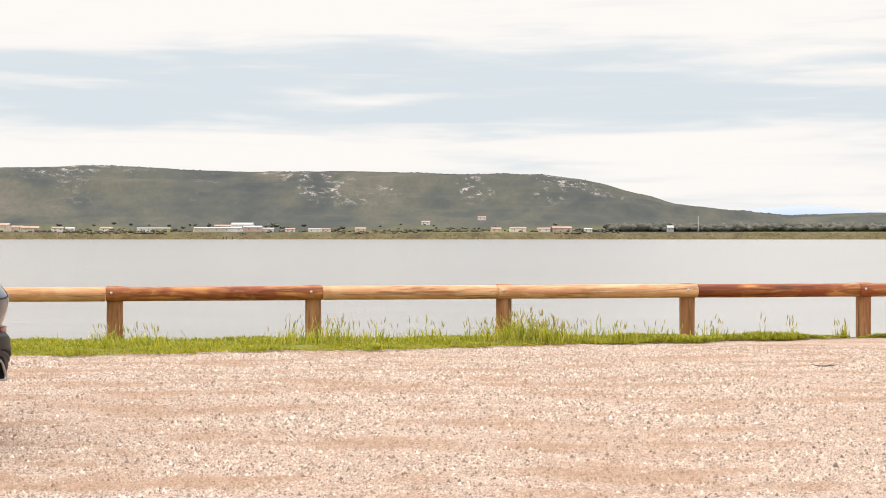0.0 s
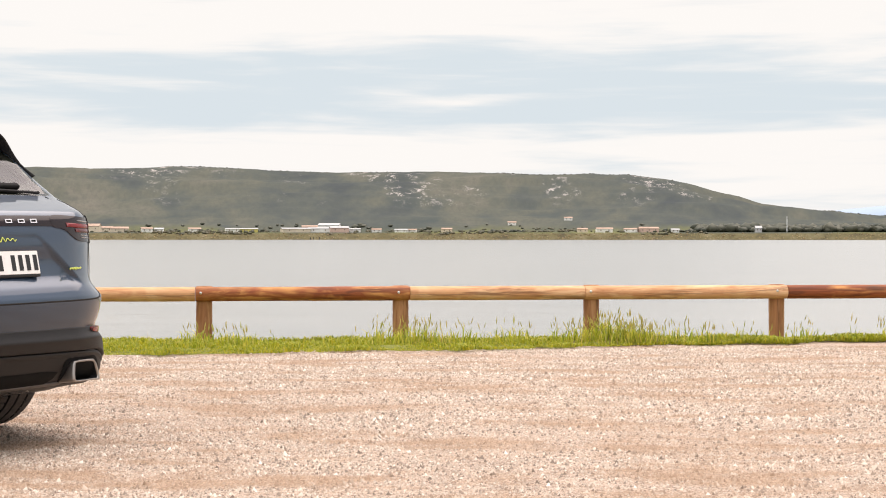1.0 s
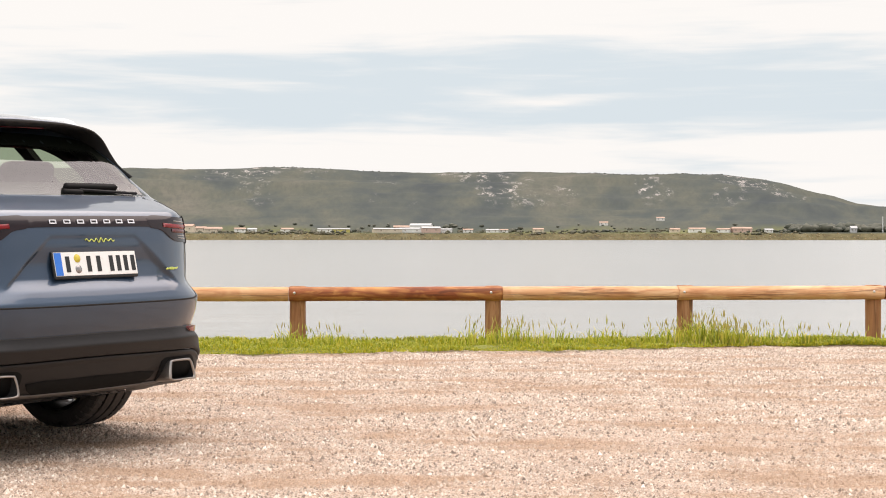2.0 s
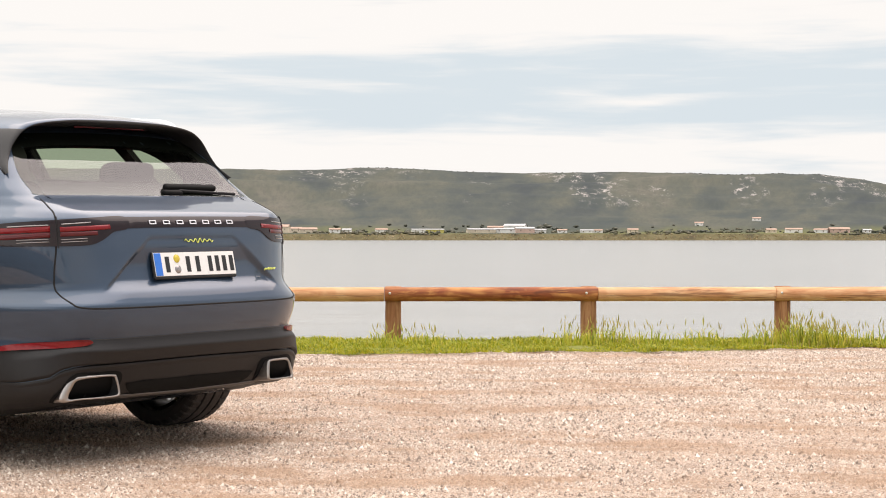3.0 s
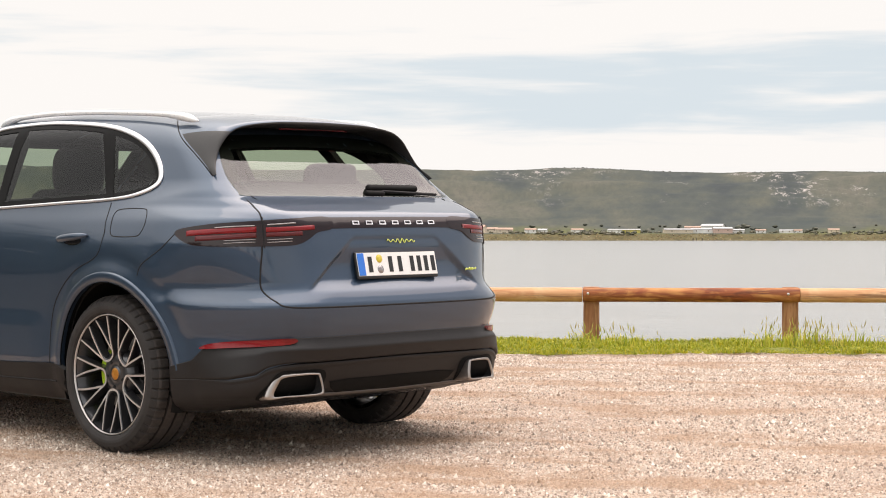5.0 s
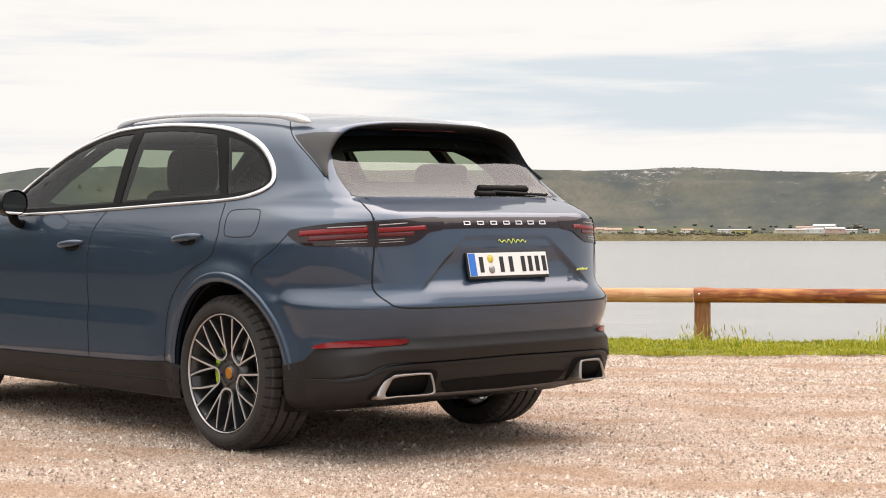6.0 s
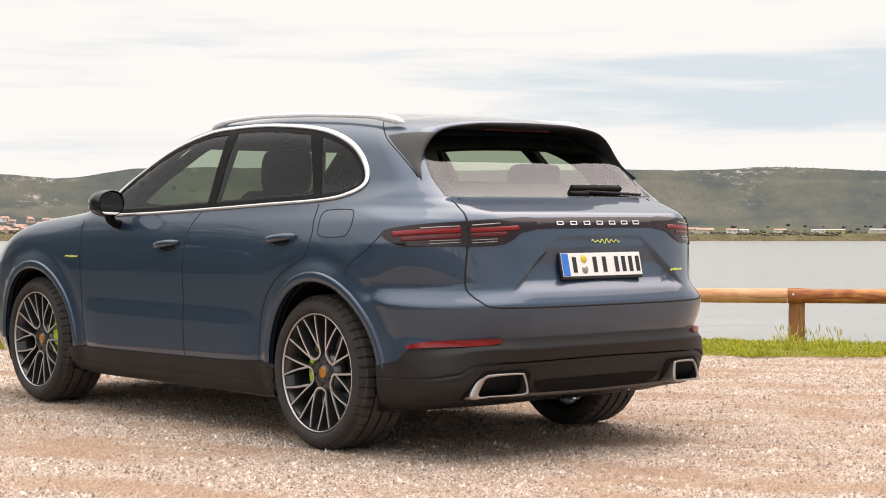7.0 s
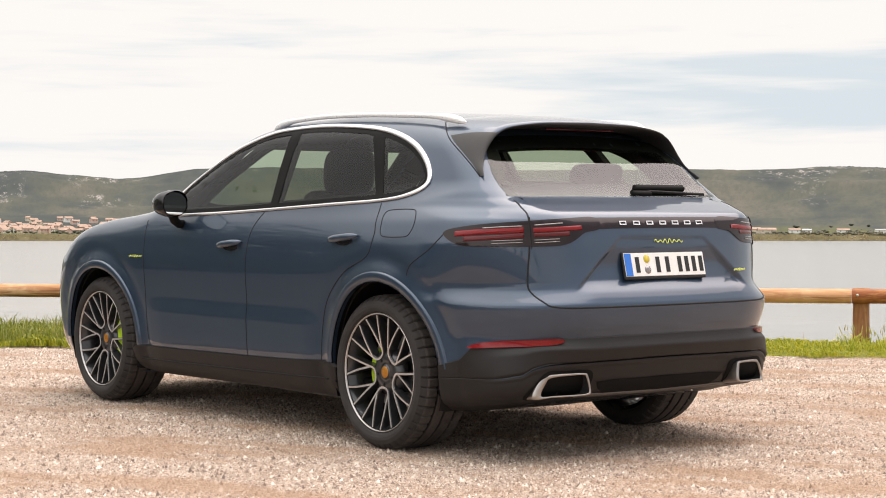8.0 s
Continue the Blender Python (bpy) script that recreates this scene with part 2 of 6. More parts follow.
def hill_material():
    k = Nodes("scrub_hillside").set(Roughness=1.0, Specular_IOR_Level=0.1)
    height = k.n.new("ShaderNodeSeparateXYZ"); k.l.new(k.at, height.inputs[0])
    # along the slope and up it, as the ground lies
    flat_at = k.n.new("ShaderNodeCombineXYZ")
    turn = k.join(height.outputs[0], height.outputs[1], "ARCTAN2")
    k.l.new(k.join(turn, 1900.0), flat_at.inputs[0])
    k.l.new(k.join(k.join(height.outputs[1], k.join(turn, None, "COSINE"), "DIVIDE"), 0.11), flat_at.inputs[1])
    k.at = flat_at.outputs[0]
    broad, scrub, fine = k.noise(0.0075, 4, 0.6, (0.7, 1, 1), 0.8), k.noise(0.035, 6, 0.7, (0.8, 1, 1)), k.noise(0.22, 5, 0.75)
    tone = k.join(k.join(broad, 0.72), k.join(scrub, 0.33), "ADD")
    # greens greyed and blued: some distance haze is put into these colours
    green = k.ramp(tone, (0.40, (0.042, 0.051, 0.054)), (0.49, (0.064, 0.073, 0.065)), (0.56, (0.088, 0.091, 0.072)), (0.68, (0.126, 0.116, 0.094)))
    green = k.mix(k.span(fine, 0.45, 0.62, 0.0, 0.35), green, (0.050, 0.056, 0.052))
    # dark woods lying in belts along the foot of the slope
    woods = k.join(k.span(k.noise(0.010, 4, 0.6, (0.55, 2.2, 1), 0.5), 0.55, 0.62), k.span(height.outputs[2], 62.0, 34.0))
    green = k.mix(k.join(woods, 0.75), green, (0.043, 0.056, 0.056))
    rocky = k.span(k.noise(0.011, 3, 0.55), 0.52, 0.60)
    chips = k.join(k.span(k.noise(0.13, 5, 0.75, (0.7, 1, 1)), 0.53, 0.59), k.span(k.noise(0.5, 3, 0.7), 0.40, 0.52))
    bare = k.join(k.join(rocky, chips), k.span(height.outputs[2], 34.0, 54.0))
    green = k.mix(bare, green, (0.38, 0.345, 0.325))
    # meadows on the flat, broken by hedges, and marsh along the shore
    grown = k.span(k.noise(0.009, 3, 0.5, (0.6, 1.6, 1)), 0.47, 0.53)
    field = k.ramp(k.join(k.join(k.noise(0.02, 4, 0.6), 0.6), k.join(fine, 0.4), "ADD"), (0.42, (0.075, 0.080, 0.042)), (0.52, (0.118, 0.122, 0.050)), (0.62, (0.160, 0.153, 0.068)))
    field = k.mix(grown, field, (0.062, 0.070, 0.052))
    marsh = k.ramp(k.join(k.join(k.noise(0.05, 5, 0.7), 0.6), k.join(fine, 0.4), "ADD"), (0.40, (0.055, 0.044, 0.022)), (0.5, (0.098, 0.082, 0.035)), (0.62, (0.140, 0.118, 0.065)))
    low = k.mix(k.span(height.outputs[2], 3.6, 4.6), marsh, field)
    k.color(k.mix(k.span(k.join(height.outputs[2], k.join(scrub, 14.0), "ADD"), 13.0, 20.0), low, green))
    return k.mat


def rust_free_metal(name, colour, rough):
    return plain(name, colour, rough, 1.0, 0.03, 60.0)


M = {
    "gravel": gravel_material(),
    "stone": stone_material(),
    "asphalt": plain("dark_asphalt", (0.045, 0.044, 0.043), 0.9, 0.0, 0.25, 60.0, 0.004),
    "water": water_material(),
    "wood_pale": wood_material("pale_pine", (0.70, 0.375, 0.190), (0.46, 0.18, 0.070), (0.73, 0.44, 0.245), 0.70),
    "wood_red": wood_material("red_stained_pine", (0.33, 0.085, 0.022), (0.175, 0.034, 0.009), (0.58, 0.25, 0.075), 0.6),
    "wood_post": wood_material("weathered_pine_post", (0.39, 0.165, 0.062), (0.24, 0.085, 0.032), (0.45, 0.22, 0.10)),
    "wood_wet": plain("wet_dark_timber", (0.045, 0.036, 0.030), 0.6, 0.0, 0.2, 3.0),
    "bolt": rust_free_metal("galvanised_bolt", (0.62, 0.60, 0.58), 0.35),
    "turf": turf_material(),
    "grass": leaf_material("meadow_grass", (0.161, 0.211, 0.019), (0.323, 0.379, 0.028), (0.484, 0.463, 0.047), (0.646, 0.526, 0.112)),
    "meadow": leaf_material("thick_meadow_blades", (0.115, 0.150, 0.022), (0.205, 0.240, 0.036), (0.330, 0.305, 0.070)),
    "mat_grass": leaf_material("short_grass", (0.183, 0.227, 0.015), (0.335, 0.371, 0.019), (0.530, 0.444, 0.038)),
    "seed_heads": leaf_material("ripe_seed_heads", (0.487, 0.415, 0.101), (0.610, 0.501, 0.157), (0.406, 0.426, 0.067)),
    "dry_stems": leaf_material("dry_stems", (0.340, 0.238, 0.111), (0.425, 0.315, 0.170), (0.281, 0.204, 0.102)),
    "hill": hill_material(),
    "far_leaves": leaf_material("far_tree_leaves", (0.078, 0.088, 0.066), (0.110, 0.116, 0.083), (0.148, 0.146, 0.106)),
    "bush_leaves": leaf_material("shore_bush_leaves", (0.090, 0.092, 0.058), (0.130, 0.122, 0.072), (0.165, 0.140, 0.085)),
    "scrub_leaves": leaf_material("hillside_scrub", (0.057, 0.062, 0.048), (0.074, 0.077, 0.056), (0.097, 0.094, 0.068)),
    "leaves": leaf_material("tree_leaves", (0.035, 0.055, 0.02), (0.06, 0.085, 0.03), (0.09, 0.11, 0.04)),
    "bark": plain("grey_brown_bark", (0.10, 0.075, 0.055), 0.9, 0.0, 0.35, 14.0, 0.02),
    "render_white": plain("white_house_render", (0.721, 0.703, 0.663), 0.9, 0.0, 0.05, 0.8),
    "render_cream": plain("cream_house_render", (0.605, 0.508, 0.390), 0.9, 0.0, 0.08, 0.8),
    "render_pink": plain("pink_house_render", (0.565, 0.390, 0.321), 0.9, 0.0, 0.08, 0.8),
    "yellow_metal": plain("yellow_sheet_metal", (0.515, 0.437, 0.125), 0.6, 0.0, 0.05, 0.8),
    "tiles": plain("terracotta_roof_tiles", (0.40, 0.270, 0.208), 0.9, 0.0, 0.18, 1.2),
    "roof_grey": plain("pale_sheet_roof", (0.406, 0.406, 0.406), 0.6, 0.0, 0.06, 0.6),
    "lattice": plain("white_painted_lattice", (0.75, 0.75, 0.75), 0.5, 0.0, 0.03, 2.0),
}


# ---- mesh helpers ----
def mesh_of(name, verts, faces, mats, smooth=False, normals=None, index=None):
    me = bpy.data.meshes.new(name)
    me.from_pydata(np.asarray(verts, float).tolist(), [], faces if isinstance(faces, list) else np.asarray(faces).tolist())
    for m in mats if isinstance(mats, (list, tuple)) else [mats]:
        me.materials.append(m)
    if index is not None:
        me.polygons.foreach_set("material_index", np.asarray(index, np.int32))
    if smooth:
        me.polygons.foreach_set("use_smooth", np.ones(len(me.polygons), bool))
    me.update()
    if normals is not None:
        me.normals_split_custom_set_from_vertices(np.asarray(normals, float).tolist())
    return me


def bm_mesh(name, bm, mats, smooth=False):
    me = bpy.data.meshes.new(name)
    bm.to_mesh(me)
    bm.free()
    for m in mats if isinstance(mats, (list, tuple)) else [mats]:
        me.materials.append(m)
    if smooth:
        me.polygons.foreach_set("use_smooth", np.ones(len(me.polygons), bool))
    return me


def part(name, me, parent, label="", at=None):
    """One mesh as a part of a thing, or of a part."""
    ob = new(name, me)
    ob.parent = parent
    if at is not None:
        ob.matrix_basis = at
    if label:
        ob["label"] = label
    return ob


def thing(name, label, category, at=None, me=None, group="", kind=""):
    ob = new(name, me)
    if at is not None:
        ob.matrix_basis = at
    return tagged(ob, label, category, group, kind)


def lathe(profile, n=48, axis="x"):
    """A closed turned form: profile rows of (along the axis, radius)."""
    prof = np.asarray(profile, float)
    a = np.arange(n) * 2 * math.pi / n
    v = np.stack([np.repeat(prof[None, :, 0], n, 0), prof[None, :, 1] * np.cos(a)[:, None], prof[None, :, 1] * np.sin(a)[:, None]], -1)
    m = len(prof)
    f = []
    for i in range(n):
        j = (i + 1) % n
        f += [(i * m + k, j * m + k, j * m + k + 1, i * m + k + 1) for k in range(m - 1)]
    v = v.reshape(-1, 3)
    if axis == "z":
        v = v[:, [1, 2, 0]]
    if axis == "y":
        v = v[:, [2, 0, 1]]
    return v, f


def box_bm(sx, sy, sz, bevel=0.0, segments=2, at=(0, 0, 0)):
    bm = bmesh.new()
    bmesh.ops.create_cube(bm, size=1.0, matrix=Matrix.Translation(at) @ Matrix.Diagonal((sx, sy, sz, 1)))
    if bevel:
        bmesh.ops.bevel(bm, geom=bm.edges[:], offset=bevel, segments=segments, affect="EDGES", profile=0.5)
    return bm


def step(a, b, v):
    t = np.clip((v - a) / (b - a), 0, 1)
    return t * t * (3 - 2 * t)


def value_noise(x, y, seed, size):
    """Smooth noise on a plane, -1 to 1, for whole arrays."""
    rng = np.random.RandomState(seed)
    table = rng.uniform(-1, 1, (256, 256))
    u, v = np.asarray(x) / size, np.asarray(y) / size
    i, j = np.floor(u).astype(int), np.floor(v).astype(int)
    fu, fv = u - i, v - j
    fu, fv = fu * fu * (3 - 2 * fu), fv * fv * (3 - 2 * fv)
    g = lambda a, b: table[a & 255, b & 255]
    return (g(i, j) * (1 - fu) + g(i + 1, j) * fu) * (1 - fv) + (g(i, j + 1) * (1 - fu) + g(i + 1, j + 1) * fu) * fv


# ---- the lie of the land ----
BANK_TURN, FENCE_AT = radians(10.5), 18.0           # the fence line, square to this direction, this far from the first eye
OUT = np.array([-math.sin(BANK_TURN), math.cos(BANK_TURN)])
ALONG = np.array([math.cos(BANK_TURN), math.sin(BANK_TURN)])
WATER = -0.75


def bank(along, out):
    """Plan place from metres along the fence (to the right) and out towards the lake."""
    return ALONG[0] * along + OUT[0] * out, ALONG[1] * along + OUT[1] * out


def edge_of_gravel(a):
    return 16.02 + np.where(a > 0, 0.215, 0.06) * a + 0.20 * value_noise(a, a * 0 + 3, 5, 0.7) + 0.12 * value_noise(a, a * 0, 6, 0.2) + 0.07 * value_noise(a, a * 0, 8, 0.06)


def ground_height(x, y):
    x, y = np.asarray(x, float), np.asarray(y, float)
    n, a = OUT[0] * x + OUT[1] * y, ALONG[0] * x + ALONG[1] * y
    z = 0.0158 * 1.9 * np.tanh((y - 8.571) / 1.9) - 0.0062 * 1.9 * np.tanh((x + 3.329) / 1.9)
    z = z - 0.085 * step(11.0, 16.5, n)
    z = z + 0.02 * step(-0.1, 0.5, n - edge_of_gravel(a)) * step(20, 18, n)
    return z - 1.6 * step(17.72, 19.9, n)


def build_ground():
    def spread(lo, hi, fine, far_lo, far_hi):
        mid = np.arange(lo, hi, fine)
        g = np.cumsum(np.geomspace(fine * 1.4, 220, 26))
        return np.unique(np.clip(np.concatenate([lo - g[::-1], mid, hi + g]), far_lo, far_hi))
    xs, ys = spread(-16, 7, 0.12, -900, 900), spread(5.2, 23, 0.12, -900, 60)
    X, Y = np.meshgrid(xs, ys, indexing="ij")
    near = (X > -17) & (X < 8) & (Y > 5) & (Y < 24)
    Z = ground_height(X, Y) + np.where(near, 0.008 * value_noise(X, Y, 11, 0.9) + 0.004 * value_noise(X, Y, 12, 0.27), 0)
    nx, ny = X.shape
    idx = np.arange(nx * ny).reshape(nx, ny)
    f = np.stack([idx[:-1, :-1], idx[1:, :-1], idx[1:, 1:], idx[:-1, 1:]], -1).reshape(-1, 4)
    me = mesh_of("ground", np.stack([X, Y, Z], -1).reshape(-1, 3), f, M["gravel"], True)
    tagged(new("ground", me), "pale compacted limestone gravel of the lakeside car park", "ground", kind="structure")


def build_water():
    xs = np.concatenate([-np.geomspace(2600, 8, 30), np.linspace(-6, 6, 7), np.geomspace(8, 2600, 30)])
    ys = np.concatenate([np.linspace(17.5, 40, 6), np.geomspace(45, 1900, 30)])
    X, Y = np.meshgrid(xs, ys, indexing="ij")
    idx = np.arange(X.size).reshape(X.shape)
    f = np.stack([idx[:-1, :-1], idx[1:, :-1], idx[1:, 1:], idx[:-1, 1:]], -1).reshape(-1, 4)
    me = mesh_of("lake", np.stack([X, Y, np.full_like(X, WATER)], -1).reshape(-1, 3), f, M["water"], True)
    tagged(new("water", me), "calm pale grey lake water reflecting the overcast sky", "water", kind="structure")


def build_dark_ground():
    """An unseen dark asphalt sheet, added left of the view to darken the doors' reflections."""
    turn = radians(39.5)
    along, side = np.array([-math.sin(turn), math.cos(turn)]), np.array([-math.cos(turn), -math.sin(turn)])
    s, w = np.concatenate([np.linspace(-34, 26, 60)]), np.linspace(0.45, 19.0, 20)
    S, W = np.meshgrid(s, w, indexing="ij")
    X, Y = along[0] * S + side[0] * W, along[1] * S + side[1] * W
    idx = np.arange(X.size).reshape(X.shape)
    f = np.stack([idx[:-1, :-1], idx[:-1, 1:], idx[1:, 1:], idx[1:, :-1]], -1).reshape(-1, 4)
    me = mesh_of("road", np.stack([X, Y, ground_height(X, Y) + 0.022], -1).reshape(-1, 3), f[:, ::-1], M["asphalt"], True)
    tagged(new("road", me), "unseen dark asphalt added beside the gravel to darken reflections", "road", kind="structure")


build_ground()
build_dark_ground()
build_water()


# ---- the far shore and its hills, in degrees to the left of the first view ----
SHORE = 1250.0


def ridge(az):
    """Height of the skyline in degrees above the eye's level."""
    base = np.interp(az, [-30, -18, -13.9, -12.4, -11, -9.6, -8.35, -7.28, -6.57, -5.67, -4.95, -4.05, -3.14, -1.88, -0.24, 1.57, 3.02, 4.83, 6.27, 7.87, 9.65, 11.4, 12.6, 14, 15.6, 20, 24, 27, 29.5, 31.3, 32.1, 33, 33.8, 34.6, 35.6, 36.5, 37.3, 41, 48],
                     [0.50, 0.62, 0.73, 0.70, 0.69, 0.81, 0.92, 1.03, 1.25, 1.47, 1.67, 1.83, 1.96, 2.02, 2.02, 2.07, 2.09, 2.05, 2.04, 2.09, 2.18, 2.24, 2.18, 2.16, 2.21, 2.17, 2.15, 2.21, 2.17, 2.08, 1.95, 1.82, 1.77, 1.85, 1.95, 2.06, 2.05, 2.04, 1.9])
    return base + 0.012 * value_noise(az, az * 0, 21, 0.5) + 0.006 * value_noise(az, az * 0, 22, 0.13)


def polar(az, r):
    return -np.sin(np.radians(az)) * r, np.cos(np.radians(az)) * r


def hill_height(az, r):
    d = r - SHORE
    s = np.clip((d - 260) / 1400, 0, None)
    rise = np.where(s < 1, (0.12 * s + 0.88 * s * s * (3 - 2 * s)), 1 - 0.3 * np.clip(s - 1, 0, 1))
    x, y = polar(az, r)
    top = np.tan(np.radians(ridge(az))) * (SHORE + 1660) + EYE
    fold = (10 * value_noise(x, y, 31, 280) + 4 * value_noise(x, y, 32, 100) + 1.5 * value_noise(x, y, 33, 36)) * np.clip(s * 2.2, 0, 1) * np.clip((1.02 - s) * 4, 0, 1)
    low = WATER + 0.3 + 5.0 * step(0, 150, d) + 2.0 * np.clip((d - 120) / 300, 0, 1)
    return np.where(d < 0, WATER - 1.0, low + (top - low) * rise + fold)


def build_hills():
    az = np.concatenate([np.linspace(-112, -26, 90, endpoint=False), np.linspace(-26, 46, 520, endpoint=False), np.linspace(46, 112, 70)])
    r = np.concatenate([[SHORE - 12, SHORE, SHORE + 6, SHORE + 20], np.linspace(SHORE + 45, SHORE + 1700, 84), np.linspace(SHORE + 1760, SHORE + 2400, 6)])
    A, R = np.meshgrid(az, r, indexing="ij")
    X, Y = polar(A, R)
    Z = hill_height(A, R)
    idx = np.arange(X.size).reshape(X.shape)
    f = np.stack([idx[:-1, 1:], idx[1:, 1:], idx[1:, :-1], idx[:-1, :-1]], -1).reshape(-1, 4)
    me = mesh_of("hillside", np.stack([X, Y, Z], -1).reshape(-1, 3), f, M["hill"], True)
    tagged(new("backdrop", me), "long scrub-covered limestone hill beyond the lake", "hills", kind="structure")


build_hills()


def clumps(x, y, z, size, rng, squash=0.8):
    """Small uneven eight-sided bushes, one island each."""
    n = len(x)
    form = np.array([(1, 0, 0.35), (0, 1, 0.35), (-1, 0, 0.35), (0, -1, 0.35), (0, 0, 1.15), (0, 0, -0.4), (0.6, 0.6, 0.75), (-0.6, 0.6, 0.75), (-0.6, -0.6, 0.75), (0.6, -0.6, 0.75)], float)
    v = form[None] * rng.uniform(0.7, 1.3, (n, 10, 1)) * size[:, None, None] * (1, 1, squash)
    v += np.stack([x, y, z], -1)[:, None]
    f = np.array([(0, 6, 9), (0, 1, 6), (1, 7, 6), (1, 2, 7), (2, 8, 7), (2, 3, 8), (3, 9, 8), (3, 0, 9), (6, 7, 4), (7, 8, 4), (8, 9, 4), (9, 6, 4), (1, 0, 5), (2, 1, 5), (3, 2, 5), (0, 3, 5)])
    return v.reshape(-1, 3), (np.arange(n)[:, None, None] * 10 + f[None]).reshape(-1, 3)


def build_far_green():
    rng = np.random.RandomState(17)
    # scrub over the hillside, thicker in drifts
    n = 3200
    az, d = rng.uniform(-20, 44, n), rng.uniform(1560, 1665, n)
    x, y = polar(az, SHORE + d)
    keep = value_noise(x, y, 71, 170) + 0.6 * value_noise(x, y, 72, 50) > rng.uniform(-0.5, 0.6, n)
    az, d, x, y = az[keep], d[keep], x[keep], y[keep]
    v, f = clumps(x, y, hill_height(az, SHORE + d), rng.uniform(0.6, 1.5, len(x)), rng, 0.6)
    tagged(new("hillside_scrub", mesh_of("hillside_scrub", v, f, M["scrub_leaves"], True)), "grey-green scrub along the far ridge", "bushes", kind="stuff")
    # the wood on the flat shore and the trees between the houses
    az = np.concatenate([rng.uniform(-16.5, -5.3, 900), rng.uniform(-26, -16, 300), rng.normal(5.6, 0.7, 24), rng.normal(-5.0, 0.25, 40), rng.uniform(-5.3, 38, 200), rng.normal(35.0, 1.5, 150), rng.uniform(0.2, 1.3, 60)])
    d = np.concatenate([rng.uniform(190, 330, 1200), rng.uniform(330, 420, 24), rng.uniform(190, 240, 40), rng.uniform(150, 420, 200), rng.uniform(170, 480, 150), rng.uniform(250, 280, 60)])
    size = np.concatenate([rng.uniform(2.6, 4.6, 1200), rng.uniform(1.4, 2.4, 24), rng.uniform(1.2, 2.2, 40), rng.uniform(0.9, 2.2, 200), rng.uniform(1.0, 2.1, 150), rng.uniform(0.9, 1.6, 60)])
    x, y = polar(az, SHORE + d)
    v, f = clumps(x, y, hill_height(az, SHORE + d) + size * 0.12, size * rng.uniform(0.8, 1.5, len(size)), rng, 0.9)
    tagged(new("far_trees", mesh_of("far_trees", v, f, M["far_leaves"], True)), "dark green trees along the far shore", "trees", kind="stuff")
    # hedges and bushes between the shore and the houses
    n = 2600
    az, d = rng.uniform(-5.6, 40, n), 95 + 260 * rng.uniform(0, 1, n) ** 1.6
    x, y = polar(az, SHORE + d)
    keep = value_noise(x, y, 75, 60) + 0.5 * value_noise(x, y, 76, 22) > rng.uniform(-0.35, 0.5, n)
    az, d, x, y = az[keep], d[keep], x[keep], y[keep]
    v, f = clumps(x, y, hill_height(az, SHORE + d) - 0.2, rng.uniform(0.8, 2.4, len(x)), rng, 0.75)
    tagged(new("shore_bushes", mesh_of("shore_bushes", v, f, M["bush_leaves"], True)), "olive and brown bushes between the far houses", "bushes", kind="stuff")
    # low reeds at the water's edge
    n = 2600
    az, d = rng.uniform(-20, 44, n), rng.uniform(2, 120, n)
    x, y = polar(az, SHORE + d)
    v, f = clumps(x, y, hill_height(az, SHORE + d), rng.uniform(0.3, 0.8, n), rng, 0.7)
    tagged(new("shore_reeds", mesh_of("shore_reeds", v, f, M["dry_stems"], True)), "straw-coloured reeds at the far water's edge", "reeds", kind="stuff")


def house_mesh(w, l, h, rise, eaves=0.35):
    wall = bmesh.new()
    bmesh.ops.create_cube(wall, size=1.0, matrix=Matrix.Translation((0, 0, h / 2)) @ Matrix.Diagonal((w, l, h, 1)))
    for s in (-1, 1):       # gables
        q = [wall.verts.new(p) for p in ((s * w / 2, -l / 2, h), (s * w / 2, l / 2, h), (s * w / 2, 0, h + rise))]
        wall.faces.new(q if s > 0 else q[::-1])
    a, b = w / 2 + eaves, l / 2 + eaves
    drop = rise * eaves / (l / 2)
    v, f = [], []
    for t in (0.0, 0.25):
        v += [(-a, -b, h - drop + t), (a, -b, h - drop + t), (a, 0, h + rise + t), (-a, 0, h + rise + t), (a, b, h - drop + t), (-a, b, h - drop + t)]
    f = [(6, 7, 8, 9), (9, 8, 10, 11), (3, 2, 1, 0), (5, 4, 2, 3), (0, 1, 7, 6), (4, 5, 11, 10), (1, 2, 8, 7), (2, 4, 10, 8), (0, 6, 9, 3), (3, 9, 11, 5)]
    return wall, v, f


def far_house(az, d, w, l, h, rise, wall_mat, roof_mat, label, group, turn=0.0):
    x, y = polar(az, SHORE + d)
    x, y = float(x), float(y)
    z = float(hill_height(np.array(az), np.array(SHORE + d))) - 0.4
    home = thing("house", label, "house", pose(x, y, z, 0, 0, az + turn), group=group)
    w, h, rise = w * 0.86, h * 0.8, rise * 0.95
    wall, v, f = house_mesh(w, l, h + 0.4, rise)
    part("wall", bm_mesh("wall", wall, M[wall_mat]), home)
    part("roof", mesh_of("roof", v, [list(q) for q in f], M[roof_mat]), home)
    count = 2 if roof_mat == "roof_grey" else max(2, int(w / 5))
    for k in range(count):
        px = -w / 2 + w * (k + 0.5) / count
        part("window", bm_mesh("window", box_bm(0.8, 0.12, 1.0), M["shutter"]), home, "window with brown shutters", pose(px, -l / 2 - 0.02, h * 0.62 + 0.4))


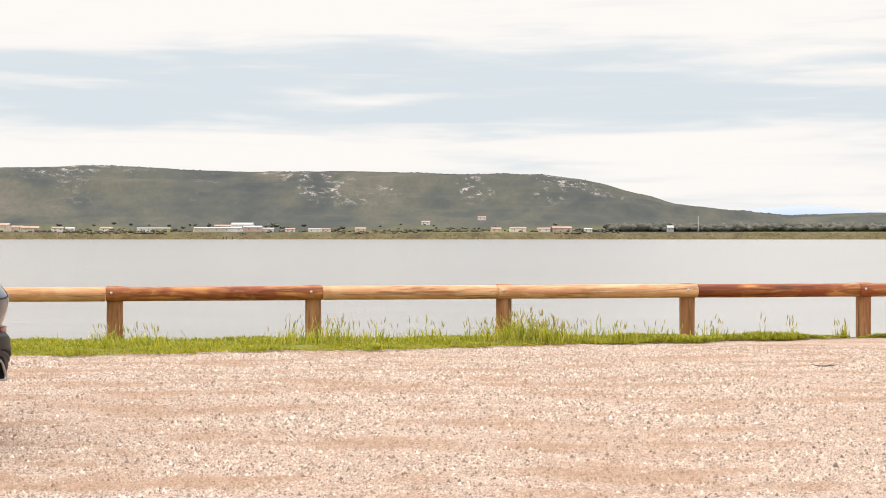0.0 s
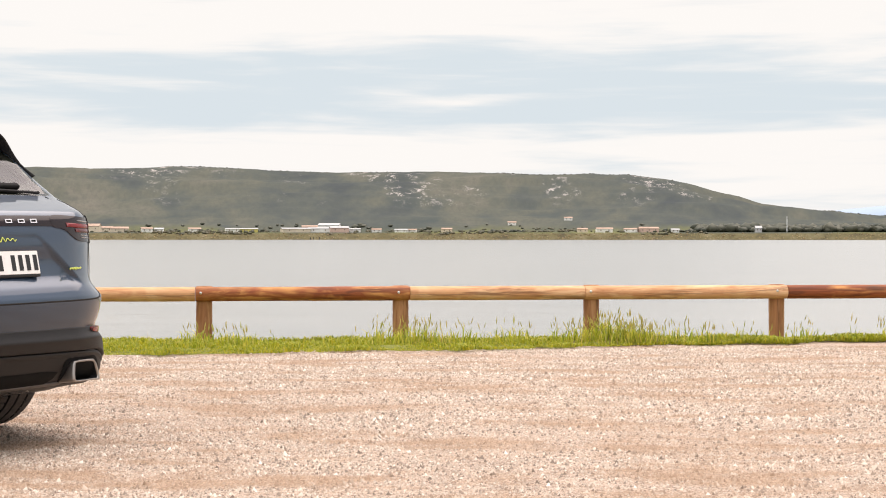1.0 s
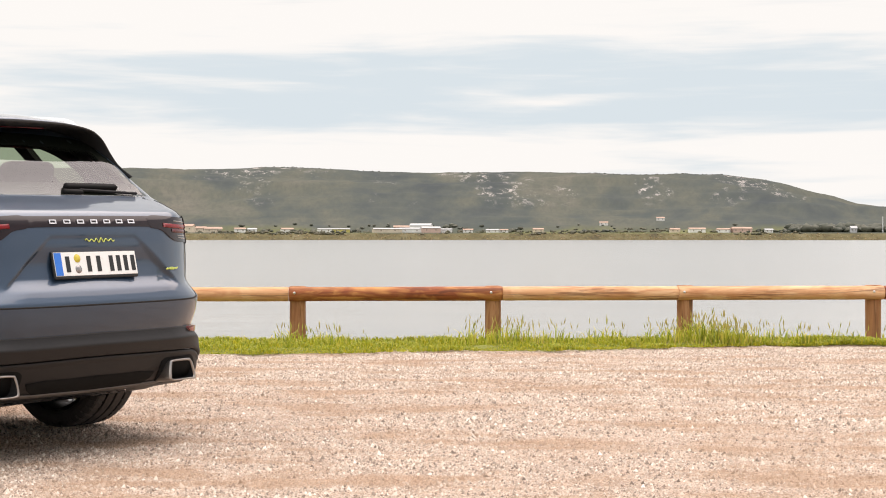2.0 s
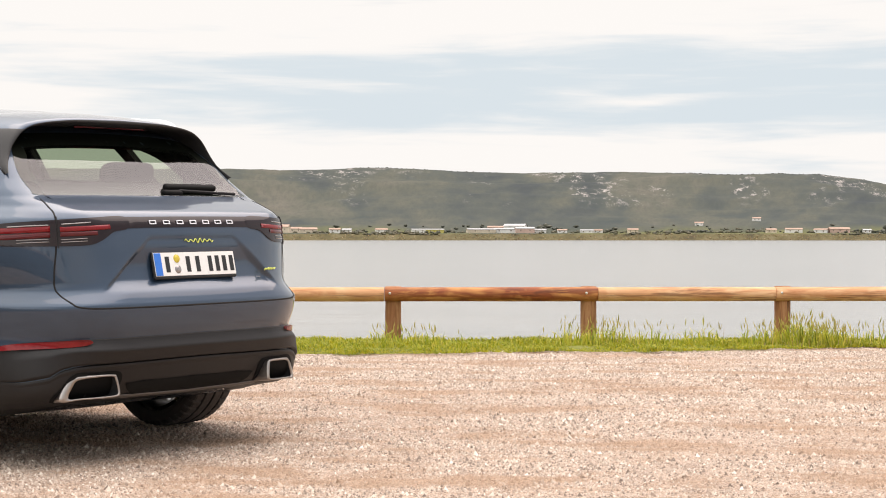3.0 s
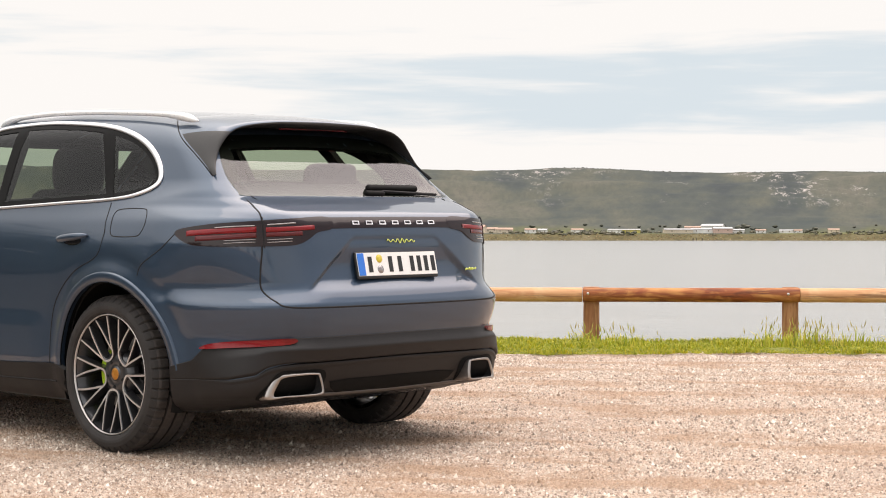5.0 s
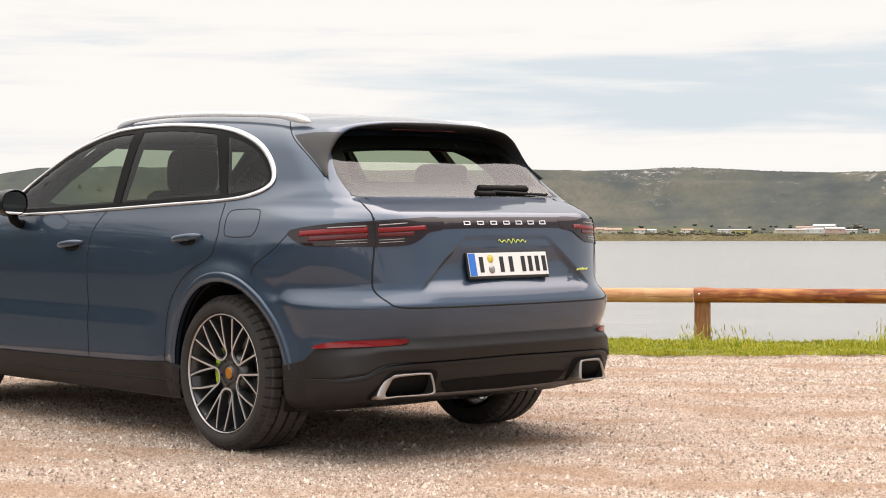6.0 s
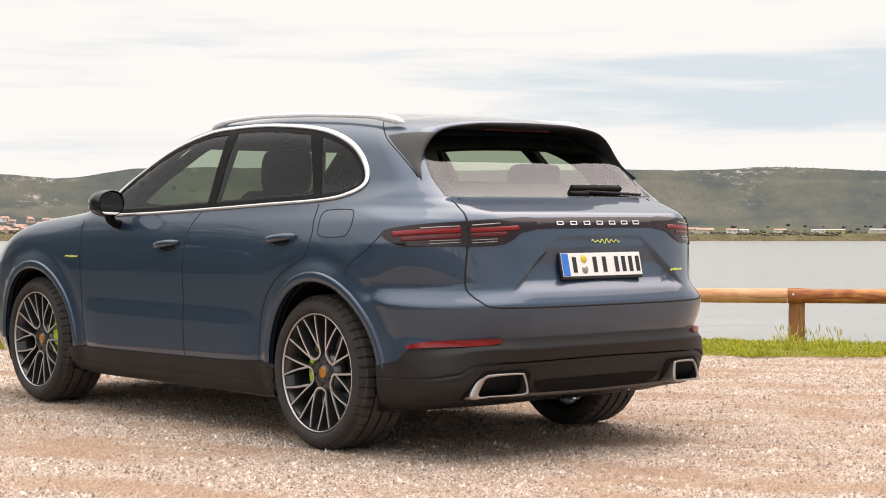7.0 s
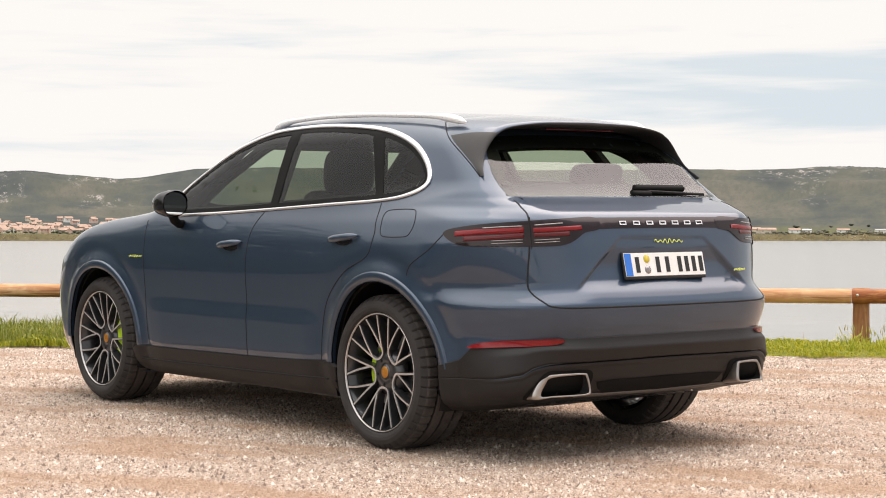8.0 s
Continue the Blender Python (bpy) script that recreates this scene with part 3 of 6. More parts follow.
def build_far_houses():
    rng = np.random.RandomState(29)
    white, tan, shed = "white-walled house with a terracotta roof by the shore", "cream house with a terracotta roof by the shore", "pale low warehouse by the far shore"
    rows = [
        (7.55, 175, 26, 12, 3.4, 0.8, "render_cream", "roof_grey", shed), (6.75, 180, 22, 14, 3.6, 0.9, "render_white", "roof_grey", shed),
        (6.45, 215, 20, 12, 7.0, 1.6, "render_white", "roof_grey", shed), (6.15, 172, 17, 12, 4.4, 1.2, "render_pink", "roof_grey", shed), (5.72, 178, 15, 10, 3.0, 0.7, "render_white", "roof_grey", shed),
        (7.05, 300, 18, 10, 4.5, 1.2, "render_pink", "tiles", tan),
        (9.55, 185, 13, 9, 3.2, 0.6, "render_white", "roof_grey", shed), (9.05, 186, 17, 9, 3.2, 0.6, "yellow_metal", "roof_grey", "yellow metal shed by the far shore"),
        (10.75, 190, 11, 8, 3.2, 1.0, "render_white", "tiles", white), (12.25, 180, 10, 8, 3.4, 1.0, "render_white", "tiles", white), (11.85, 188, 8, 7, 3.0, 1.0, "render_white", "roof_grey", white),
    ]
    rows_further = [
        (13.1, 175, 16, 9, 3.6, 1.4, "render_cream", "tiles", tan), (14.0, 190, 18, 12, 6.0, 1.8, "render_cream", "tiles", tan), (13.5, 230, 12, 9, 4.0, 1.4, "render_cream", "tiles", tan),
        (4.95, 190, 9, 7, 2.6, 0.8, "render_white", "tiles", white), (4.15, 185, 12, 7, 2.4, 0.7, "render_white", "roof_grey", white), (3.8, 190, 8, 7, 2.4, 0.7, "render_white", "tiles", white), (2.7, 230, 10, 8, 3, 1, "render_cream", "tiles", tan),
        (-1.65, 190, 9, 8, 3.0, 1.0, "render_cream", "tiles", tan), (-2.35, 185, 15, 9, 3.4, 1.0, "render_white", "tiles", white), (-3.2, 180, 12, 8, 3.0, 0.9, "render_white", "tiles", white),
    ]
    rows_right = [
        (-3.75, 184, 18, 9, 3.8, 1.2, "render_pink", "tiles", tan), (-4.6, 178, 7, 6, 2.6, 0.8, "render_white", "roof_grey", white), (-7.21, 172, 5.5, 5, 4.2, 1.6, "roof_grey", "roof_grey", "grey stone hut before the wood"),
        (0.6, 420, 9, 8, 3, 1, "render_white", "tiles", white), (-1.2, 520, 9, 8, 3, 1, "render_white", "tiles", white), (16.0, 185, 12, 8, 3.4, 1.2, "render_cream", "tiles", tan), (18.2, 190, 10, 8, 3.4, 1.2, "render_white", "tiles", white),
    ]
    for az, d, w, l, h, rise, a, b, label in rows + rows_further + rows_right:
        far_house(az, d, w, l, h, rise, a, b, label, "far shore houses", rng.uniform(-12, 12))
    # the village at the foot of the hills
    for i in range(150):
        az = rng.uniform(33.0, 37.8) if i < 125 else rng.uniform(37.8, 41)
        d = 170 + 420 * rng.uniform(0, 1) ** 1.2
        kind = ("render_white", "render_cream", "render_pink", "render_pink")[i % 4]
        far_house(az, d, rng.uniform(4.5, 9.0), rng.uniform(4.5, 7.5), rng.uniform(2.6, 4.8), rng.uniform(1.2, 1.9), kind, "tiles", white if i % 4 == 0 else tan, "village houses", rng.uniform(-40, 40))


def build_mast():
    x, y = map(float, polar(-8.1, SHORE + 185))
    z = float(hill_height(np.array(-8.1), np.array(SHORE + 185)))
    mast = thing("lattice_mast", "slim white lattice mast before the wood", "mast", pose(x, y, z))
    for a in (0, 120, 240):
        b = radians(a)
        v, f = tube([(0.5 * math.cos(b), 0.5 * math.sin(b), 0), (0.16 * math.cos(b), 0.16 * math.sin(b), 12.5)], 0.10, 6)
        part("leg", mesh_of("leg", v, f, M["lattice"]), mast)
    for k in range(7):
        s = 1 - k / 7 * 0.65
        v, f = tube([(-0.5 * s, 0, 1.0 + 1.7 * k), (0.5 * s, 0.1, 1.9 + 1.7 * k)], 0.08, 6)
        part("brace", mesh_of("brace", v, f, M["lattice"]), mast)


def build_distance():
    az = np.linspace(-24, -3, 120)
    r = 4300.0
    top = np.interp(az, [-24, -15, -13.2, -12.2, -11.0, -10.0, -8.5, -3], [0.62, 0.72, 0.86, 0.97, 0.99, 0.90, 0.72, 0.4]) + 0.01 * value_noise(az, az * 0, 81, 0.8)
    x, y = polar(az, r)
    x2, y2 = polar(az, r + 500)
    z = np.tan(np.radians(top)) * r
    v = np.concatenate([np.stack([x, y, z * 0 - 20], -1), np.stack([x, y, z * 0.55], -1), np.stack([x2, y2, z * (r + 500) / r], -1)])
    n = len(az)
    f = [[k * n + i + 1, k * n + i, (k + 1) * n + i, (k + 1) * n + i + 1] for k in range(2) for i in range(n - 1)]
    tagged(new("distant_hills", mesh_of("distant_hills", v, f, M["far_haze"], True)), "distant hills on the horizon, painted in haze blue", "hills", kind="structure")


M["shutter"] = plain("faded_brown_shutter", (0.22, 0.17, 0.14), 0.6, 0.0, 0.10, 2.0)
# the pale blue is distance haze put into the base colour
M["far_haze"] = plain("haze_blue_hills", (0.30, 0.38, 0.48), 1.0, 0.0, 0.04, 0.004)


# ---- the wooden barrier along the bank ----
RAIL_Z, RAIL_R = 0.437, 0.072
POSTS = [round(0.008 + 1.983 * i, 3) for i in range(-8, 7)]


def turned_log(length, radius, seed, axis="x", bow=0.0):
    """A machine-rounded log with chamfered ends and slight unevenness, centred on its middle."""
    rng = np.random.RandomState(seed)
    n, k = 20, 25
    t = np.concatenate([[0, 0.0006], np.linspace(0.003, 1 - 0.003, k - 4), [1 - 0.0006, 1]])
    prof = []
    for i, s in enumerate(t):
        shrink = 0.0 if i in (0, k - 1) else (0.95 if i in (1, k - 2) else 1.0)
        prof.append(((s - 0.5) * length, max(radius * shrink * (1 + 0.010 * math.sin(7 * s + seed)), 1e-4)))
    v, f = lathe(prof, n)
    v[:, 1:] *= (1 + 0.008 * rng.standard_normal((len(v), 1)) * (np.abs(v[:, :1]) < length * 0.48))
    v[:, 2] += bow * (1 - (2 * v[:, 0] / length) ** 2)
    if axis == "z":
        v = v[:, [1, 2, 0]]
    return v, f


def build_fence():
    turn = math.degrees(BANK_TURN)
    # where one rail ends and the next begins, by each post
    joints = [a + (-0.09, 0.085)[i % 2] for i, a in enumerate(POSTS)]
    joints = [round(j, 3) for j in joints]
    pale = {1, 2, 3, 4, 5, 7, 9, 10, 13}
    for i, a in enumerate(POSTS):
        x, y = bank(a, FENCE_AT + 0.07)
        ground_z = float(ground_height(x, y))
        x0, y0 = bank(a, FENCE_AT + 0.07)
        z0, z1 = ground_z - 0.25, RAIL_Z + RAIL_R + 0.006
        post = thing("fence_post", "weathered round brown timber post set in the grassy bank", "fence post", pose(x0, y0, (z0 + z1) / 2, 0, 0, turn), group="barrier posts")
        v, f = turned_log(z1 - z0, 0.081, 40 + i, "x")
        me = mesh_of("post", v, f, M["wood_post"], True)
        part("log", me, post, at=pose(0, 0, 0, 0, 90, 0))
    for i in range(len(POSTS) - 1):
        a0, a1 = joints[i] + 0.0006, joints[i + 1] - 0.0006
        x, y = bank((a0 + a1) / 2, FENCE_AT - 0.005)
        kind = i in pale
        rail = thing("fence_rail", "pale yellow turned pine rail bolted to round posts" if kind else "red-brown stained turned timber rail bolted to round posts",
                     "fence rail", pose(x, y, RAIL_Z, 0, 0, turn), group="barrier rails")
        v, f = turned_log(a1 - a0, RAIL_R, 70 + i)
        part("log", mesh_of("rail", v, f, M["wood_pale" if kind else "wood_red"], True), rail)
        for a in POSTS:
            for d in (-0.035, 0.035):
                if a0 + 0.02 < a + d < a1 - 0.02 and (abs(a + d - a0) < 0.16 or abs(a1 - a - d) < 0.16):
                    v, f = lathe([(-RAIL_R - 0.004, 0.0005), (-RAIL_R - 0.004, 0.011), (-RAIL_R, 0.014), (-RAIL_R + 0.012, 0.014)], 14, "y")
                    part("bolt", mesh_of("bolt", v, f, M["bolt"], True), rail, "galvanised coach bolt", pose(a + d - (a0 + a1) / 2, 0, 0.012))
                    break


def build_stakes():
    """Three old stakes off the far shore and a dry twig on the gravel."""
    for k, az in enumerate((7.07, 6.97, 6.78)):
        x, y = map(float, polar(az, SHORE - 26))
        v, f = turned_log(2.7, 0.28, 300 + k)
        stake = thing("mooring_stake", "dark wooden stake standing in the lake shallows", "stake", pose(x, y, WATER + 0.45), group="mooring stakes")
        part("log", mesh_of("stake", v, f, M["wood_wet"], True), stake, at=pose(0, 0, 0, 0, 90, 0))
    x, y = 2.95, 13.85
    z = float(ground_height(x, y)) + 0.012
    t = np.linspace(-1, 1, 9)
    v, f = tube(np.stack([0.10 * t, 0.02 * np.sin(3 * t), 0.012 * t ** 2], -1), 0.0045 * (1.2 - 0.7 * np.abs(t)), 6)
    twig = thing("twig", "thin dry brown twig lying on the gravel", "twig", pose(x, y, z, 0, 0, -12))
    part("stem", mesh_of("twig", v, f, M["bark"], True), twig)
    v, f = tube([(0.02, 0, 0.001), (0.05, 0.03, 0.012), (0.07, 0.045, 0.015)], [0.003, 0.0022, 0.001], 6)
    part("side_shoot", mesh_of("side_shoot", v, f, M["bark"], True), twig)


build_fence()


# ---- grass ----
def blades(places, heights, widths, lean, rng, bend=0.5):
    """Bent tapering blades of five points each, as arrays."""
    n = len(places)
    turn = rng.uniform(0, 2 * math.pi, n)
    face = turn + math.pi / 2
    d = np.stack([np.cos(turn), np.sin(turn)], -1) * (lean * heights)[:, None]
    w = np.stack([np.cos(face), np.sin(face)], -1) * widths[:, None] / 2
    base = np.asarray(places, float)
    v = np.empty((n, 5, 3))
    mid = base.copy(); mid[:, :2] += d * (1 - bend) * 0.6; mid[:, 2] += heights * 0.6
    tip = base.copy(); tip[:, :2] += d; tip[:, 2] += heights * (1 - 0.25 * lean)
    v[:, 0], v[:, 1] = base, base
    v[:, 0, :2] -= w; v[:, 1, :2] += w
    v[:, 2], v[:, 3] = mid, mid
    v[:, 2, :2] += w * 0.75; v[:, 3, :2] -= w * 0.75
    v[:, 4] = tip
    i = np.arange(n)[:, None] * 5
    quads = (i + [0, 1, 2, 3]).tolist()
    tris = (i + [3, 2, 4]).tolist()
    return v.reshape(-1, 3), quads + tris


def heads(tips, size, rng):
    """Slim seed heads standing on the given points."""
    n = len(tips)
    shape = np.array([(0, 0, -0.1), (0.09, 0, 0.35), (-0.05, 0.08, 0.35), (-0.05, -0.08, 0.35), (0, 0, 1.0)])
    v = shape[None] * size[:, None, None]
    tilt = rng.uniform(-0.35, 0.35, (n, 2))
    v[:, :, :2] += v[:, :, 2:3] * tilt[:, None, :]
    v = v + np.asarray(tips)[:, None, :]
    i = np.arange(n)[:, None, None] * 5
    f = (i + np.array([(0, 1, 2), (0, 2, 3), (0, 3, 1), (4, 2, 1), (4, 3, 2), (4, 1, 3)])[None]).reshape(-1, 3)
    return v.reshape(-1, 3), f.tolist()


def on_bank(a, n):
    x, y = bank(a, n)
    return np.stack([x, y, ground_height(x, y)], -1)


def build_grass():
    rng = np.random.RandomState(7)
    # the short mat between gravel and water
    n = 110000
    a = rng.uniform(-15, 9.5, n)
    depth = rng.uniform(0, 1, n) ** 1.25
    e = edge_of_gravel(a)
    o = e - 0.02 + depth * (18.5 - e)
    h = rng.uniform(0.012, 0.050, len(a)) * (1 + 0.9 * value_noise(a, o, 52, 0.35)) * np.where(a < -5, 2.2, 1)
    v, f = blades(on_bank(a, o) + (0, 0, 0.018), h, rng.uniform(0.007, 0.015, len(a)), rng.uniform(0.5, 1.6, len(a)), rng)
    tagged(new("short_grass", mesh_of("short_grass", v, f, M["mat_grass"])), "short bright green grass along the gravel edge", "grass", kind="stuff")

    # taller tufts, thick in places
    def tall(centres, mat, name, label, w=(0.008, 0.017)):
        pa, po, ph = [], [], []
        for ca, co, spread, count, high in centres:
            pa.append(rng.normal(ca, spread, count)); po.append(np.maximum(rng.normal(co, 0.22, count).clip(co - 0.4, co + 0.5), edge_of_gravel(pa[-1]) + 0.08))
            ph.append((0.26 + 0.60 * rng.uniform(0, 1, count) ** 1.4) * high * np.exp(-((pa[-1] - ca) / (2.2 * spread + 1e-6)) ** 2))
        a, o, h = map(np.concatenate, (pa, po, ph))
        v, f = blades(on_bank(a, o), h, rng.uniform(*w, len(a)), rng.uniform(0.15, 0.95, len(a)), rng)
        tagged(new(name, mesh_of(name, v, f, M[mat])), label, "grass", kind="stuff")
        tips = on_bank(a, o); tips[:, 2] += h * 0.95
        return tips[h > 0.13]

    tufts = []
    for i in range(150):
        a = rng.uniform(-4.5, 8.6)
        tufts.append((a, rng.uniform(16.9, 17.9), rng.uniform(0.03, 0.11), 20, rng.uniform(0.08, 0.28) * (0.35 + 0.65 * (rng.uniform() < 0.35))))
    tufts += [(1.75, 17.4, 0.13, 150, 0.30), (2.1, 17.4, 0.20, 260, 0.30), (4.05, 17.45, 0.26, 620, 0.36), (4.3, 17.3, 0.18, 260, 0.30), (3.6, 17.5, 0.16, 110, 0.26), (-0.05, 17.3, 0.12, 130, 0.26), (0.3, 17.3, 0.16, 130, 0.22),
              (2.6, 17.4, 0.18, 130, 0.24), (3.05, 17.4, 0.16, 110, 0.27), (4.9, 17.6, 0.3, 140, 0.24), (5.5, 17.6, 0.2, 70, 0.22), (6.1, 17.6, 0.14, 50, 0.26)]
    tips = tall(tufts, "grass", "tall_grass", "tall yellow-green grass tufts round the barrier posts")
    tips = tips[rng.uniform(0, 1, len(tips)) < 0.34]
    v, f = heads(tips, rng.uniform(0.05, 0.09, len(tips)), rng)
    tagged(new("grass_heads", mesh_of("grass_heads", v, f, M["seed_heads"])), "pale seed heads of wild barley on the bank", "grass", kind="stuff")
    dry = [(rng.uniform(-2, 8.5), rng.uniform(17.3, 18.4), 0.25, 9, rng.uniform(0.14, 0.30)) for _ in range(26)] + [(4.1, 17.2, 0.45, 200, 0.2), (2.2, 17.3, 0.25, 50, 0.28)]
    tall(dry, "dry_stems", "dry_stems", "thin dry straw-coloured stems among the grass", (0.003, 0.005))
    # the thick meadow further along the bank
    meadow = [(rng.uniform(-15, -5.4), rng.uniform(15.9, 18.6), 0.3, 90, rng.uniform(0.20, 0.38)) for _ in range(430)]
    tall(meadow, "meadow", "meadow_grass", "thick green meadow grass on the lake bank")


def build_verge():
    """The thin turf between the gravel and the water."""
    a = np.arange(-16, 10.5, 0.06)
    rows = []
    for k, s in enumerate(np.linspace(0, 1, 26)):
        o = edge_of_gravel(a) + 0.06 + s * (19.2 - edge_of_gravel(a))
        p = on_bank(a, o)
        p[:, 2] += 0.014 * min(1, k / 2) + 0.010 * value_noise(a, o, 91, 0.25) - (0.02 if k == 0 else 0)
        rows.append(p)
    v = np.concatenate(rows)
    m = len(a)
    f = [[k * m + i, k * m + i + 1, (k + 1) * m + i + 1, (k + 1) * m + i] for k in range(25) for i in range(m - 1)]
    tagged(new("verge", mesh_of("verge", v, f, M["turf"], True)), "strip of low green turf on the lake bank", "grass", kind="structure")


build_grass()
build_verge()


def bulk_mesh(name, verts, faces, mat):
    """A large mesh of alike faces, filled from arrays."""
    me = bpy.data.meshes.new(name)
    n, k = faces.shape
    me.vertices.add(len(verts)); me.loops.add(n * k); me.polygons.add(n)
    me.vertices.foreach_set("co", np.ascontiguousarray(verts, np.float32).ravel())
    me.loops.foreach_set("vertex_index", np.ascontiguousarray(faces, np.int32).ravel())
    me.polygons.foreach_set("loop_start", np.arange(0, n * k, k, dtype=np.int32))
    me.materials.append(mat)
    me.update(calc_edges=True)
    return me


def build_stones():
    rng = np.random.RandomState(3)
    n = 430000
    az = np.radians(rng.uniform(-15.5, 39, n))
    r = np.sqrt(rng.uniform(6.2 ** 2, 18.0 ** 2, n))
    x, y = -np.sin(az) * r, np.cos(az) * r
    a, o = ALONG[0] * x + ALONG[1] * y, OUT[0] * x + OUT[1] * y
    keep = (o < edge_of_gravel(a) + 0.25) & (value_noise(x, y, 61, 0.9) + 0.5 * value_noise(x, y, 62, 0.3) > rng.uniform(-1.6, 0.2, n))
    x, y = x[keep], y[keep]
    n = len(x)
    size = np.exp(rng.normal(math.log(0.0056), 0.44, n)).clip(0.003, 0.018)
    # sharp-edged chips: a four-cornered foot and an off-centre peak
    form = np.array([(1, 0, -0.25), (0, 1, -0.25), (-1, 0, -0.25), (0, -1, -0.25), (0.1, 0, 0.95)], float)
    v = form[None] * size[:, None, None] * rng.uniform(0.6, 1.35, (n, 5, 1))
    v[:, 4, :2] += rng.uniform(-0.6, 0.6, (n, 2)) * size[:, None]
    t = rng.uniform(0, 6.3, n)
    c, s = np.cos(t)[:, None], np.sin(t)[:, None]
    v = np.stack([v[:, :, 0] * c - v[:, :, 1] * s, v[:, :, 0] * s + v[:, :, 1] * c, v[:, :, 2]], -1)
    v += np.stack([x, y, ground_height(x, y) + 0.008 * value_noise(x, y, 11, 0.9) + 0.004 * value_noise(x, y, 12, 0.27)], -1)[:, None, :]
    f = (np.arange(n)[:, None, None] * 5 + np.array([(0, 1, 4), (1, 2, 4), (2, 3, 4), (3, 0, 4)])[None]).reshape(-1, 3)
    tagged(new("loose_stones", bulk_mesh("loose_stones", v.reshape(-1, 3), f, M["stone"])), "loose pale limestone chippings on the gravel", "stones", kind="stuff")


build_stones()


# ---- the car: its shell as a rounded meeting of side, tail, roof and nose surfaces ----
# car axes: x to its right, y ahead from the rear axle, z up from the ground
BASE, HUB, TYRE_R = 2.895, 0.370, 0.376
ARCHES = ((-0.05, 0.375, 0.437), (BASE - 0.04, 0.37, 0.430))     # y, z and radius of the wheel openings


def curve(v, xs, ys):
    """A smooth curve through a few stations, with no overshoot."""
    xs, ys = np.asarray(xs, float), np.asarray(ys, float)
    h = np.diff(xs)
    d = np.diff(ys) / h
    m = np.empty(len(xs))
    m[0], m[-1] = d[0], d[-1]
    s = d[:-1] + d[1:]
    m[1:-1] = np.where(d[:-1] * d[1:] > 0, 2 * d[:-1] * d[1:] / np.where(np.abs(s) < 1e-9, 1, s), 0.0)
    i = np.clip(np.searchsorted(xs, v) - 1, 0, len(xs) - 2)
    t = np.clip((v - xs[i]) / h[i], 0, 1)
    past = np.where(v < xs[0], (v - xs[0]) * m[0], np.where(v > xs[-1], (v - xs[-1]) * m[-1], 0))
    return ((2 * t**3 - 3 * t**2 + 1) * ys[i] + (t**3 - 2 * t**2 + t) * h[i] * m[i]
            + (3 * t**2 - 2 * t**3) * ys[i + 1] + (t**3 - t**2) * h[i] * m[i + 1]) + past


def smax(a, b, k):
    h = np.maximum(k - np.abs(a - b), 0) / k
    return np.maximum(a, b) + h * h * k * 0.25


def half_width(y, z):
    w = curve(z, [0.2, 0.3, 0.42, 0.56, 0.70, 0.84, 0.98, 1.08, 1.15, 1.20, 1.35, 1.50, 1.60, 1.70],
              [0.88, 0.925, 0.942, 0.948, 0.956, 0.962, 0.950, 0.925, 0.893, 0.872, 0.806, 0.733, 0.680, 0.62])
    low = 1 - step(1.05, 1.25, z)
    w = w - 0.068 * step(-0.35, -0.95, y) * (1 - step(1.10, 1.22, z))
    w = w + 0.032 * np.exp(-((y + 0.18) / 0.62) ** 2) * np.exp(-((z - 0.89) / 0.25) ** 2)
    w = w + 0.022 * np.exp(-((y - 2.95) / 0.55) ** 2) * np.exp(-((z - 0.80) / 0.22) ** 2)
    w = w + 0.014 * (1 - step(0.56, 0.66, z)) * step(0.42, 0.66, y) * (1 - step(2.10, 2.36, y))     # the doors' lower swell
    for yc, zc, rad in ARCHES:
        r = np.hypot(y - yc, z - zc)
        w = w + low * step(0.2, 0.3, z) * (0.014 * np.exp(-((r - rad) / 0.055) ** 2) - 0.006 * np.exp(-((r - rad - 0.11) / 0.04) ** 2))
    w = w - 0.054 * step(-0.30, -0.66, y) * step(0.715, 0.80, z) * np.clip((1.0 - z) / 0.18, 0, 1)     # the ledge over the bumper
    up = step(1.10, 1.30, z)
    return w - up * (0.055 * np.clip((0.7 - y) / 1.0, 0, 2) ** 2) - up * 0.03 * np.clip((y - 1.3) / 1.0, 0, 2) ** 2


def tail(x, z):
    y = curve(z, [0.20, 0.25, 0.285, 0.335, 0.42, 0.55, 0.63, 0.69, 0.718, 0.745, 0.80, 0.85, 0.90, 1.00, 1.09, 1.13, 1.17, 1.215, 1.41, 1.60],
              [-0.55, -0.68, -0.88, -0.96, -1.00, -1.03, -1.060, -1.072, -1.074, -1.064, -1.036, -1.019, -1.006, -0.988, -0.965, -0.938, -0.84, -0.712, -0.470, -0.24])
    y = y + 0.07 * (x / 0.8) ** 2
    wide = 0.30 + 1.17 * np.clip(1.02 - z, 0, 0.25)      # the number plate's recess
    deep = step(0.0, 0.045, wide - np.abs(x)) * step(0.775, 0.835, z) * (1 - step(1.005, 1.042, z)) * (1 - 0.78 * step(0.88, 1.0, z))
    return y + 0.026 * deep


def roof(x, y):
    t = curve(y, [-0.7, -0.36, -0.15, 0.3, 0.8, 1.2, 1.55, 2.0, 2.45, 2.6, 2.9, 3.3, 3.6, 3.8],
              [1.51, 1.582, 1.615, 1.657, 1.676, 1.669, 1.626, 1.408, 1.16, 1.135, 1.105, 1.03, 0.93, 0.82])
    return t - 0.060 * (x / 0.7) ** 2 * step(2.6, 1.6, y) - 0.01 * (x / 0.8) ** 2 * step(1.6, 2.6, y)


